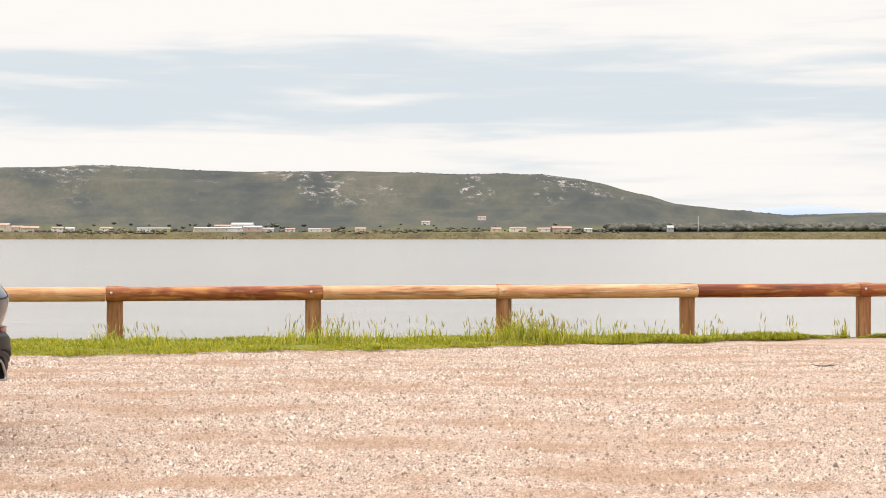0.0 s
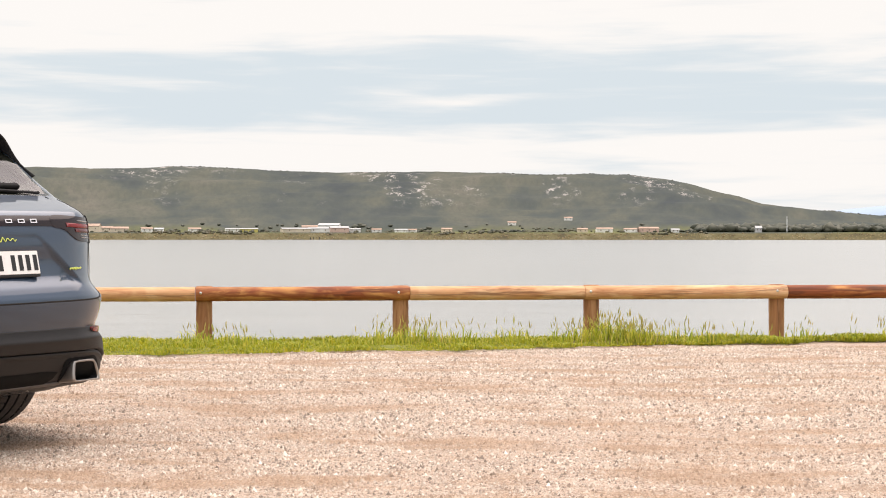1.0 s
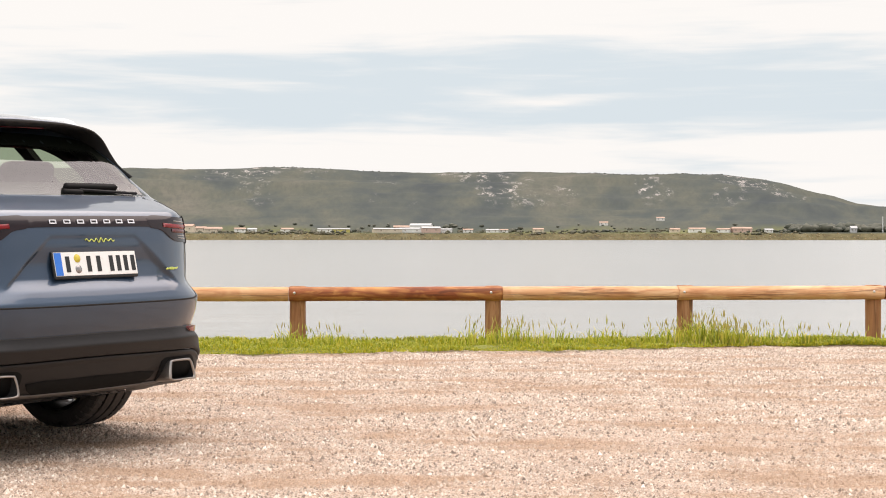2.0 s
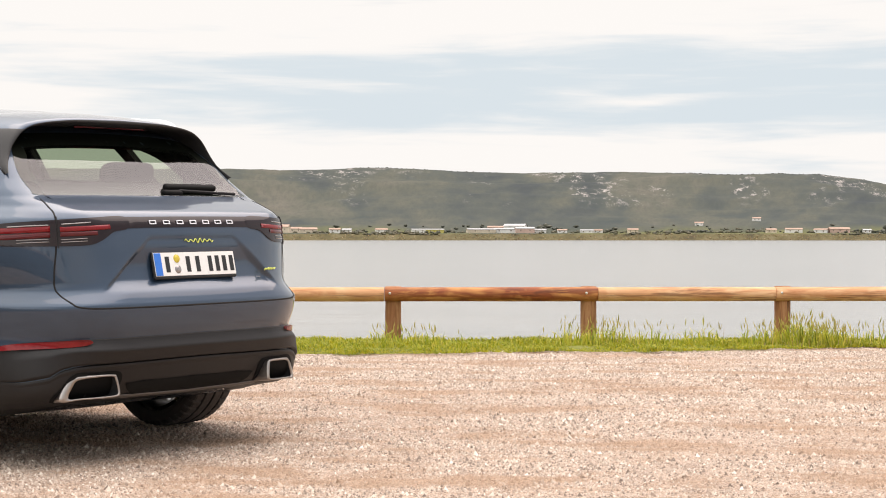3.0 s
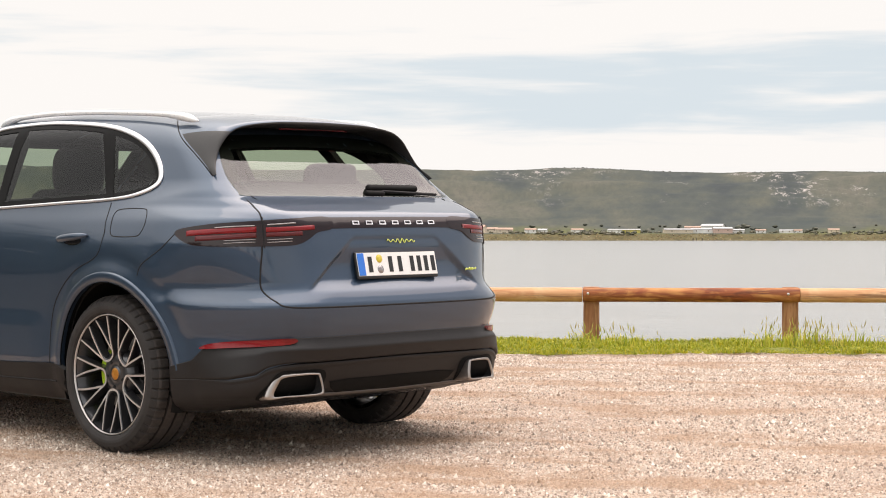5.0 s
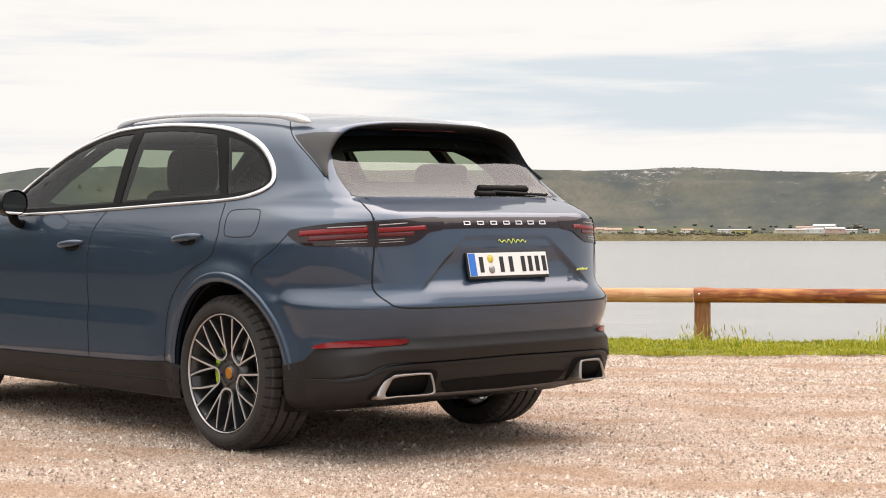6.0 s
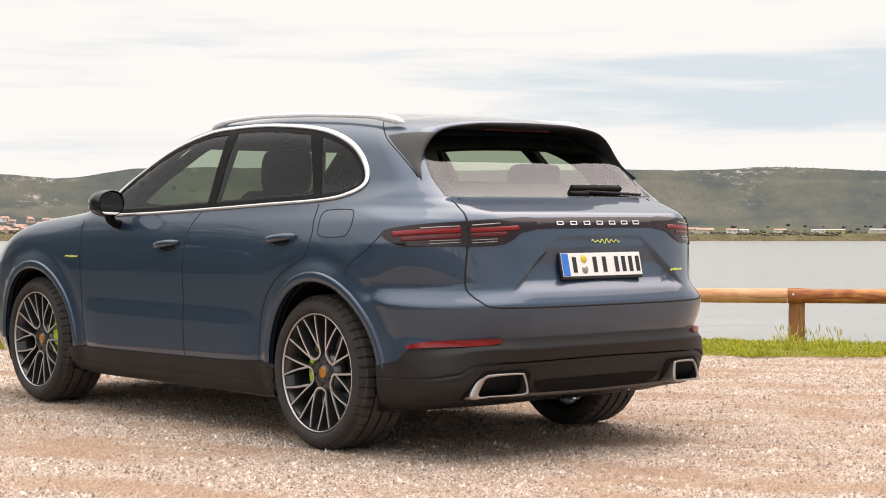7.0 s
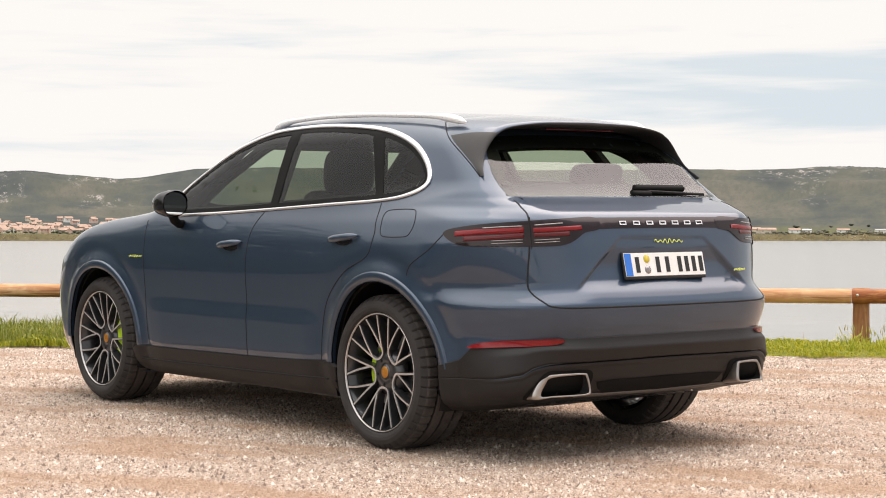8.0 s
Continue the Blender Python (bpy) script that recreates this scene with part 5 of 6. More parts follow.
def pane(a, b, mirror):
    """One side pane between two slanted pillars; a and b give each pillar's foot and head."""
    inner = shrink(WINDOWS, 0.02)
    loop = np.asarray(inner)
    for (fy, fz), (hy, hz), sign in ((*a, 1), (*b, -1)):
        side = lambda q: sign * ((q[:, 0] - fy) * (hz - fz) - (q[:, 1] - fz) * (hy - fy))
        s = side(loop)
        out = []
        for i in range(len(loop)):
            j = (i + 1) % len(loop)
            if s[i] >= 0:
                out.append(loop[i])
            if (s[i] >= 0) != (s[j] >= 0):
                out.append(loop[i] + (loop[j] - loop[i]) * s[i] / (s[i] - s[j]))
        loop = np.array(out)
    return loop


PILLARS = {"b": (((-1.055, 1.15), (-1.145, 1.59)), ((-0.985, 1.15), (-1.055, 1.59))), "c": (((-0.115, 1.19), (-0.40, 1.57)), ((-0.06, 1.19), (-0.30, 1.57)))}
FAR_LINE = (((-2.6, 1.0), (-2.6, 1.7)), ((0.4, 1.0), (0.4, 1.7)))
PANES = [("front_side_window", FAR_LINE[0], PILLARS["b"][0], "glass"), ("rear_side_window", PILLARS["b"][1], PILLARS["c"][0], "glass_dark"), ("quarter_window", PILLARS["c"][1], FAR_LINE[1], "glass_dark")]
for name, a, b, m in PANES:
    loop = pane(a, b, False)
    for ob in both_sides(lambda q: panel(name, loop, 90, M[m], 0.0005, 0.003, 0.05, (), q), name, "tinted side window glass"):
        ob.visible_shadow = False
for name, (a, b) in (("b_pillar_cover", PILLARS["b"]), ("c_pillar_cover", PILLARS["c"])):
    loop = pane(a, b, False)
    both_sides(lambda q: panel(name, loop, 90, M["matt"], 0.003, 0.03, 0.03, (), q), name, "black pillar cover")
glass = part("rear_window", panel("rear_window", REAR_LOOP, 0, M["glass_rear"], 0.002, 0.004, 0.04), car, "raked tinted rear window")
glass.visible_shadow = False
part("rear_window_border", panel("rear_border", REAR_LOOP, 0, M["matt"], 0.0005, 0.02, 0.03, [REAR_HOLE]), car, "black glass border")


def front_sheet():
    """The windscreen as a regular sheet lying on the skin."""
    z, u = np.linspace(1.16, 1.555, 16), np.linspace(-1, 1, 22)
    Z, U = np.meshgrid(z, u, indexing="ij")
    X = U * np.interp(Z, [1.16, 1.20, 1.38, 1.515, 1.555], [0.62, 0.615, 0.575, 0.515, 0.49])
    lo, hi = np.full(X.shape, 1.1), np.full(X.shape, 2.8)
    for _ in range(30):
        m = (lo + hi) / 2
        outside = shell(X, m, Z) > 0
        hi, lo = np.where(outside, m, hi), np.where(outside, lo, m)
    p = np.stack([X, hi, Z], -1).reshape(-1, 3)
    n = slope(p, 0.02)
    idx = np.arange(X.size).reshape(X.shape)
    f = np.stack([idx[:-1, :-1], idx[1:, :-1], idx[1:, 1:], idx[:-1, 1:]], -1).reshape(-1, 4)
    rim = np.concatenate([idx[0], idx[1:, -1], idx[-1, -2::-1], idx[-2:0:-1, 0]])
    return mesh_of("windscreen", p + n * 0.002, f, M["glass"], True), p[rim] - n[rim] * 0.03


sheet, rim_line = front_sheet()
screen = part("windscreen", sheet, car, "raked windscreen")
v, f = tube(np.concatenate([rim_line, rim_line[:1]]), 0.034, 8)
part("windscreen_border", mesh_of("windscreen_border", v, f, M["matt"], True), car, "black windscreen border")
screen.visible_shadow = False


# roof spoiler: a lip carried back from the roof and down both window edges
def build_spoiler():
    s = np.linspace(-1, 1, 101)
    q = np.abs(s)
    st = [0, 0.30, 0.48, 0.60, 0.69, 0.80, 0.90, 1.0]
    se = [0, 0.30, 0.56, 0.69, 0.79, 0.87, 0.94, 1.0]
    ex = curve(q, se, [0, 0.25, 0.40, 0.50, 0.565, 0.622, 0.668, 0.716]) * np.sign(s)
    ey = curve(q, se, [-0.478, -0.472, -0.463, -0.452, -0.444, -0.444, -0.465, -0.525])
    ez = curve(q, se, [1.580, 1.575, 1.563, 1.546, 1.516, 1.455, 1.380, 1.316])
    rx = curve(q, st, [0, 0.27, 0.43, 0.535, 0.600, 0.648, 0.690, 0.724]) * np.sign(s)
    ry = curve(q, st, [0.02, 0.02, 0.01, -0.02, -0.10, -0.20, -0.36, -0.505])
    rz = curve(q, st, [1.66, 1.65, 1.62, 1.59, 1.53, 1.465, 1.39, 1.318])
    root = np.stack([rx, ry, rz], -1)
    for _ in range(4):
        root -= slope(root) * shell(*root.T)[:, None]
    root -= slope(root) * 0.002
    edge = np.stack([ex, ey, ez], -1)
    n_root = slope(root)
    cols = []
    for t in np.linspace(0, 1, 8):
        bulge = (0.014 * math.sin(math.pi * t)) * n_root * (1 - q[:, None] ** 6)
        cols.append(root * (1 - t) + edge * t + bulge)
    inward = np.stack([-ex * 0.35, np.full(len(s), 0.25), -0.10 - 0.2 * (1 - q)], -1)
    inward /= np.linalg.norm(inward, axis=1, keepdims=True)
    cols.append(edge + inward * 0.006 + (0, 0.0, -0.012) * (1 - q[:, None]))
    for d in (0.05, 0.13, 0.26):
        p = edge + np.stack([-ex * 0.10 * d / 0.26, np.full(len(s), d), -0.030 * np.ones(len(s)) * (1 - q) - 0.004], -1)
        cols.append(p)
    v = np.stack(cols, 1)
    m = v.shape[1]
    f, index = [], []
    for i in range(len(s) - 1):
        for k in range(m - 1):
            f.append([i * m + k, i * m + k + 1, (i + 1) * m + k + 1, (i + 1) * m + k])
            index.append(1 if k >= 7 or (q[i] + q[i + 1]) / 2 > 0.77 else 0)
    sp = part("spoiler", mesh_of("spoiler", v.reshape(-1, 3), f, [M["paint"], M["blade"]], True, None, index), car, "body-coloured roof spoiler with dark side blades")
    x = np.linspace(-0.22, 0.22, 13)
    v, f = tube(np.stack([x, -0.40 + 0.05 * x ** 2, 1.548 - 0.04 * x ** 2], -1), 0.009, 8, 0.6)
    part("brake_light", mesh_of("brake_light", v, f, M["red_dark"], True), sp, "dark red high-level brake light")
    for sgn in (1, -1):
        line = root[(s < 0) & (q > 0.62)] * (sgn, 1, 1) + n_root[(s < 0) & (q > 0.62)] * (sgn, 1, 1) * 0.003
        v, f = tube(line, 0.0028, 6)
        part("spoiler_joint", mesh_of("spoiler_joint", v, f, M["gap"], True), sp, "dark joint")


M["blade"] = plain("satin_dark_spoiler_plastic", (0.016, 0.015, 0.015), 0.5, 0.0, 0.08, 120)
build_spoiler()

# wiper at the foot of the rear window
def build_wiper():
    bm = box_bm(0.36, 0.035, 0.03, 0.012, 3)
    w = part("rear_wiper", bm_mesh("wiper_cover", bm, M["matt"], True), car, "black rear wiper with a broad arm", Matrix.Translation((0.285, -0.662, 1.259)) @ pose(0, 0, 0, 35, 0, 3))
    bm = box_bm(0.13, 0.03, 0.025, 0.01, 2)
    part("pivot", bm_mesh("wiper_pivot", bm, M["matt"], True), w, at=pose(-0.15, -0.035, -0.008))
    bm = box_bm(0.40, 0.012, 0.014, 0.004, 2)
    part("blade", bm_mesh("wiper_blade", bm, M["gap"], True), w, at=pose(0.10, -0.035, -0.004, 0, 1, -2))


build_wiper()

# tail lamps, light bar and badges
LAMP = [(-0.940, -0.512, 1.050), (-0.923, -0.55, 1.067), (-0.866, -0.684, 1.087), (-0.745, -0.838, 1.101), (-0.562, -0.919, 1.113), (-0.40, -0.937, 1.116),
        (-0.388, -0.956, 1.067), (-0.472, -0.953, 1.050), (-0.529, -0.951, 1.017), (-0.583, -0.942, 0.996), (-0.66, -0.91, 0.989), (-0.80, -0.80, 0.987), (-0.906, -0.652, 0.989), (-0.935, -0.582, 1.001), (-0.944, -0.525, 1.030)]


def lamp_loop(mirror):
    return smooth_loop(flat(LAMP, 38), 4)


def build_lamps():
    bar = [(-0.46, 1.066), (-0.30, 1.068), (0.0, 1.069), (0.30, 1.068), (0.46, 1.066), (0.47, 1.090), (0.46, 1.113), (0.3, 1.116), (0.0, 1.117), (-0.3, 1.116), (-0.46, 1.113), (-0.47, 1.090)]
    lb = part("light_bar", panel("light_bar", smooth_loop(bar, 3), 0, M["smoke"], 0.004, 0.008, 0.03), car, "smoked light bar across the tailgate")
    # seven plain silver marks where lettering stands
    for x in np.linspace(-0.245, 0.255, 7):
        b, n = lay([(x, 1.091)], 0, 0.0055)
        tilt = math.degrees(math.atan2(n[0][2], -n[0][1]))
        bm = bmesh.new()
        for sx, sz, px, pz in ((0.042, 0.0042, 0, 0.0075), (0.042, 0.0042, 0, -0.0075), (0.0055, 0.0108, -0.01825, 0), (0.0055, 0.0108, 0.01825, 0)):
            bmesh.ops.create_cube(bm, size=1.0, matrix=Matrix.Translation((px, 0, pz)) @ Matrix.Diagonal((sx, 0.003, sz, 1)))
        part("mark", bm_mesh("mark", bm, M["chrome"]), lb, "plain silver mark", Matrix.Translation(b[0]) @ pose(0, 0, 0, -tilt, 0, 0))
    for m in (False, True):
        lamp = part("tail_lamp", panel("tail_lamp", lamp_loop(m), 38, M["smoke"], 0.005, 0.012, 0.025, (), m), car, "smoked tail lamp with red light guides")

        def line(pts, mat, wide, name, label):
            part(name, band(name, flat(pts, 38), 38, M[mat], wide, 0.006, 0.0055, False, m), lamp, label)
        line([(-0.923, -0.574, 1.043), (-0.871, -0.69, 1.053), (-0.745, -0.845, 1.064)], "red", 0.026, "light_guide", "red light guide")
        line([(-0.911, -0.62, 1.021), (-0.845, -0.74, 1.028), (-0.746, -0.847, 1.038)], "red_dark", 0.024, "light_guide", "dark red light guide")
        line([(-0.712, -0.871, 1.062), (-0.614, -0.919, 1.066), (-0.49, -0.946, 1.072)], "red", 0.022, "light_guide", "red light guide")
        line([(-0.711, -0.872, 1.040), (-0.616, -0.922, 1.043), (-0.555, -0.938, 1.046)], "red_dark", 0.020, "light_guide", "dark red light guide")
        line([(-0.863, -0.701, 1.070), (-0.81, -0.77, 1.076), (-0.750, -0.841, 1.080)], "clear_lens", 0.006, "reflector_line", "clear lamp element")
        line([(-0.706, -0.872, 1.084), (-0.585, -0.925, 1.092)], "clear_lens", 0.006, "reflector_line", "clear lamp element")
        for low, high, end in (((-0.848, -0.743), (-0.752, -0.848), 1.009), ((-0.711, -0.877), (-0.605, -0.929), 1.013)):
            # a slim clear box, drawn as its bright upper and lower edges
            for dz in (-0.006, 0.006):
                line([(*low, end - 0.003 + dz), (*high, end + 0.003 + dz)], "clear_lens", 0.004, "reflector_line", "clear lamp element")
        line([(-0.726, -0.862, 1.115), (-0.733, -0.88, 1.05), (-0.736, -0.892, 0.98)], "gap", 0.006, "lamp_joint", "dark joint in the lamp")
    # badges as plain wavy strips
    def wave(w, h, turns):
        u = np.linspace(-1, 1, 60)
        return tube(np.stack([u * w / 2, np.zeros(60), h / 2 * np.sin(u * math.pi * turns) * (0.7 + 0.3 * np.cos(u * 5))], -1), 0.0022, 6)
    for x, z, w, h, turns in ((0.03, 1.006, 0.185, 0.022, 6), (0.513, 0.862, 0.105, 0.014, 7)):
        b, n = lay([(x, z)], 0, 0.004)
        part("model_badge", mesh_of("model_badge", *wave(w, h, turns), M["badge_green"], True), car, "small plain acid-green badge",
             Matrix.Translation(b[0]) @ pose(0, 0, 0, -8, 0, math.degrees(math.atan2(n[0][0], -n[0][1]))))
    for sgn in (-1, 1):
        part("side_badge", mesh_of("side_badge", *wave(0.15, 0.014, 7), M["badge_green"], True), car, "small plain acid-green badge",
             Matrix.Translation((sgn * (float(half_width(np.array(2.40), np.array(0.882))) + 0.003), 2.40, 0.882)) @ pose(0, 0, 0, 0, 0, 90 * sgn))


build_lamps()


def build_plate():
    y, z = -0.992, 0.893
    at = Matrix.Translation((-0.008, y, z)) @ pose(0, 0, 0, -13, 0, 0)
    holder = part("number_plate", bm_mesh("plate_holder", box_bm(0.530, 0.016, 0.128, 0.006, 2), M["plate_black"]), car, "white number plate with plain black bars", at)
    part("plate", bm_mesh("plate", box_bm(0.520, 0.004, 0.110, 0.0015, 1), M["plate_white"]), holder, at=pose(0, -0.0095, 0.004))
    part("blue_band", bm_mesh("blue_band", box_bm(0.043, 0.002, 0.106, 0.0008, 1), M["plate_blue"]), holder, "blue band", pose(-0.2375, -0.0125, 0.004))
    for x in (-0.180, -0.048, 0.014, 0.095, 0.142, 0.189, 0.236):
        part("bar", bm_mesh("bar", box_bm(0.026, 0.0015, 0.074, 0.0005, 1), M["plate_black"]), holder, "plain black bar", pose(x, -0.0125, 0.003))
    for dz, mat in ((0.026, "seal_yellow"), (-0.024, "plate_white")):
        v, f = lathe([(-0.0018, 0.0005), (-0.0018, 0.019), (0.0, 0.020)], 20, "y")
        part("seal", mesh_of("seal", v, f, M["seal_yellow"] if dz > 0 else M["clear_lens"], True), holder, "round seal", pose(-0.118, -0.0115, 0.004 + dz))


build_plate()

# panel gaps
GAPS = [
    (0, [(-0.682, 1.196), (-0.702, 1.158), (-0.727, 1.082), (-0.731, 0.98), (-0.739, 0.879), (-0.737, 0.792), (-0.717, 0.742), (-0.676, 0.718), (-0.50, 0.713), (0, 0.713), (0.50, 0.713), (0.676, 0.718), (0.717, 0.742), (0.737, 0.792), (0.739, 0.879), (0.731, 0.98), (0.727, 1.082), (0.702, 1.158), (0.682, 1.196)], "tailgate_gap"),
]
for angle, path, name in GAPS:
    part(name, band(name, path, angle, M["gap"], 0.008, 0.003, 0.0005), car, "dark panel gap")
SIDE_GAPS = [
    [(-1.095, 1.142), (-1.165, 1.04), (-1.186, 0.90), (-1.186, 0.70), (-1.182, 0.50), (-1.183, 0.36)],
    [(-0.065, 1.183), (-0.03, 1.09), (-0.012, 1.022), (-0.05, 0.93), (-0.24, 0.85), (-0.40, 0.72), (-0.47, 0.58), (-0.50, 0.38)],
    [(-2.33, 1.09), (-2.31, 0.9), (-2.30, 0.7), (-2.31, 0.5), (-2.30, 0.40)],
    [(0.512, 1.047), (0.441, 0.976), (0.312, 0.895), (0.285, 0.845)],
]
for path in SIDE_GAPS:
    both_sides(lambda m: band("panel_gap", path, 90, M["gap"], 0.006, 0.003, 0.0004, False, m), "panel_gap", "dark panel gap")
FLAP = [(0.018, 1.09), (0.007, 1.134), (0.045, 1.153), (0.205, 1.156), (0.250, 1.140), (0.280, 1.092), (0.272, 1.047), (0.236, 1.028), (0.078, 1.026), (0.035, 1.045)]
part("fuel_flap", band("fuel_flap", FLAP, 90, M["gap"], 0.005, 0.003, 0.0004, True), car, "outline of the fuel flap")

# lower cladding: sills, rear bumper and diffuser
SILL = [(-2.42, 0.358), (-1.9, 0.366), (-1.2, 0.376), (-0.8, 0.384), (-0.39, 0.393), (-0.36, 0.30), (-0.40, 0.235), (-0.8, 0.228), (-1.5, 0.222), (-2.2, 0.216), (-2.42, 0.235), (-2.44, 0.30)]
both_sides(lambda m: panel("sill", smooth_loop(SILL, 3), 90, M["cladding"], 0.012, 0.03, 0.03, (), m), "sill", "dark grey plastic sill")
both_sides(lambda m: band("sill_step", [(-2.38, 0.288), (-1.2, 0.300), (-0.42, 0.312)], 90, M["gap"], 0.008, 0.008, 0.013, False, m), "sill_joint", "dark sill joint")


def build_bumper():
    def ring(z_top, z_low, lifts, mat, name, label):
        """A band right round the tail between two heights; lifts give (part of the height, stand-off) from its foot up."""
        rows = []
        part_up = np.unique(np.concatenate([np.linspace(0, 1, 15), [h for h, _ in lifts]]))
        off = np.interp(part_up, *zip(*lifts))
        k = len(part_up)
        for a in np.linspace(-79, 79, 141):
            way = np.array([math.sin(radians(a)), -math.cos(radians(a)), 0.0])
            zt, zl = z_top(abs(a)), z_low(abs(a))
            o = np.stack([np.full(k, 0.0), np.full(k, -0.30), zl + (zt - zl) * part_up], -1) + way * 1.3
            p = first_meeting(o, -way, 1.2, 50)
            rows.append(p + slope(p) * (off + (0.008 - off) * step(54, 66, abs(a)))[:, None])
        v = np.array(rows)
        n = len(v)
        ends = v[:, [0, -1]]
        inner = ends - slope(ends.reshape(-1, 3)).reshape(n, 2, 3) * 0.04
        v = np.concatenate([inner[:, :1], v, inner[:, 1:]], 1)
        m = v.shape[1]
        f = [[i * m + q, (i + 1) * m + q, (i + 1) * m + q + 1, i * m + q + 1] for i in range(n - 1) for q in range(m - 1)]
        me = mesh_of(name, v.reshape(-1, 3), f, mat, True)
        return part(name, me, car, label)

    top = lambda a: np.interp(a, [0, 43, 57, 63, 66.5, 69, 71.5, 75.7, 79], [0.581, 0.577, 0.568, 0.560, 0.546, 0.512, 0.474, 0.456, 0.440])
    joint = lambda a: np.interp(a, [0, 11, 42, 46.8, 50.4, 53.2, 59.9, 75, 79], [0.475, 0.474, 0.467, 0.461, 0.445, 0.414, 0.394, 0.386, 0.384])
    ring(top, joint, ((0, 0.016), (0.06, 0.025), (0.54, 0.033), (0.60, 0.031), (0.94, 0.004), (1, 0.002)), M["cladding"], "rear_bumper", "dark grey grained plastic rear bumper")
    ring(lambda a: joint(a) - 0.005 + 0.004 * step(54, 66, a), lambda a: 0.262 - 0.03 * step(47, 71, a), ((0, 0.002), (0.5, 0.004), (0.86, 0.005), (0.92, 0.012), (0.98, 0.014), (1, 0.010)), M["cladding"], "lower_bumper", "dark grey plastic lower bumper")
    # diffuser insert
    dif = [(-0.41, 0.368), (-0.30, 0.376), (0.0, 0.378), (0.30, 0.376), (0.41, 0.368), (0.39, 0.338), (0.35, 0.318), (0.0, 0.316), (-0.35, 0.318), (-0.39, 0.338)]
    part("diffuser", panel("diffuser", dif, 0, M["matt"], 0.009, 0.02, 0.03), car, "matt black diffuser panel")
    part("skid_strip", band("skid_strip", [(x, 0.305 + 0.01 * abs(x)) for x in np.linspace(-0.5, 0.5, 9)], 0, M["dull"], 0.030, 0.014, 0.006), car, "dull grey skid strip under the bumper")
    for sgn in (False, True):
        part("reflector", panel("reflector", smooth_loop(flat([(-0.904, -0.657, 0.526), (-0.888, -0.691, 0.548), (-0.843, -0.777, 0.562), (-0.745, -0.897, 0.571), (-0.628, -0.975, 0.575), (-0.649, -0.960, 0.553), (-0.745, -0.897, 0.541), (-0.845, -0.779, 0.533)], 40), 4), 40, M["red"], 0.022, 0.03, 0.02, (), sgn), car, "slim red bumper reflector")


build_bumper()


def build_exhausts():
    for sgn in (-1, 1):
        # a flattened steel trim with a slanted outer wedge and a thin lip round a dark mouth
        outer = smooth_loop([(-0.152, -0.053), (-0.112, 0.033), (-0.085, 0.049), (0.0, 0.053), (0.10, 0.052), (0.124, 0.040), (0.136, -0.025), (0.126, -0.048), (0.06, -0.053), (-0.06, -0.053)], 5)
        mouth = smooth_loop([(-0.112, -0.043), (-0.090, 0.010), (-0.064, 0.035), (0.02, 0.0415), (0.098, 0.0415), (0.113, 0.031), (0.124, -0.022), (0.114, -0.041), (0.05, -0.045), (-0.05, -0.045)], 5)
        n = len(outer)
        rings = []
        for loop, depth in ((outer * 0.99, 0.10), (outer, 0.012), (outer * 0.985, 0.003), (mouth * 1.03, 0.0), (mouth, 0.006), (mouth * 0.97, 0.22)):
            rings.append(np.stack([loop[:, 0], depth + 0.30 * np.clip(-loop[:, 0] - 0.02, 0, 1), loop[:, 1]], -1))
        v = np.concatenate(rings)
        f, index = [], []
        for k in range(5):
            for i in range(n):
                f.append([k * n + i, k * n + (i + 1) % n, (k + 1) * n + (i + 1) % n, (k + 1) * n + i])
                index.append(0 if k < 4 else 1)
        f.append([5 * n + i for i in range(n)]); index.append(1)
        if sgn > 0:
            v[:, 0] *= -1
            f = [q[::-1] for q in f]
        part("exhaust_trim", mesh_of("exhaust_trim", v, f, [M["steel"], M["gap"]], True, None, index), car, "flat polished steel exhaust trim", Matrix.Translation((sgn * 0.615, -0.985, 0.365)) @ pose(0, 0, 0, -6, 0, sgn * 10))
        surround = [(sgn * x, z) for x, z in ((0.46, 0.425), (0.60, 0.430), (0.69, 0.427), (0.742, 0.37), (0.762, 0.305), (0.60, 0.302), (0.47, 0.31), (0.445, 0.36))]
        part("exhaust_surround", panel("exhaust_surround", smooth_loop(surround, 4), 0, M["matt"], 0.007, 0.02, 0.03), car, "matt black exhaust recess")


build_exhausts()


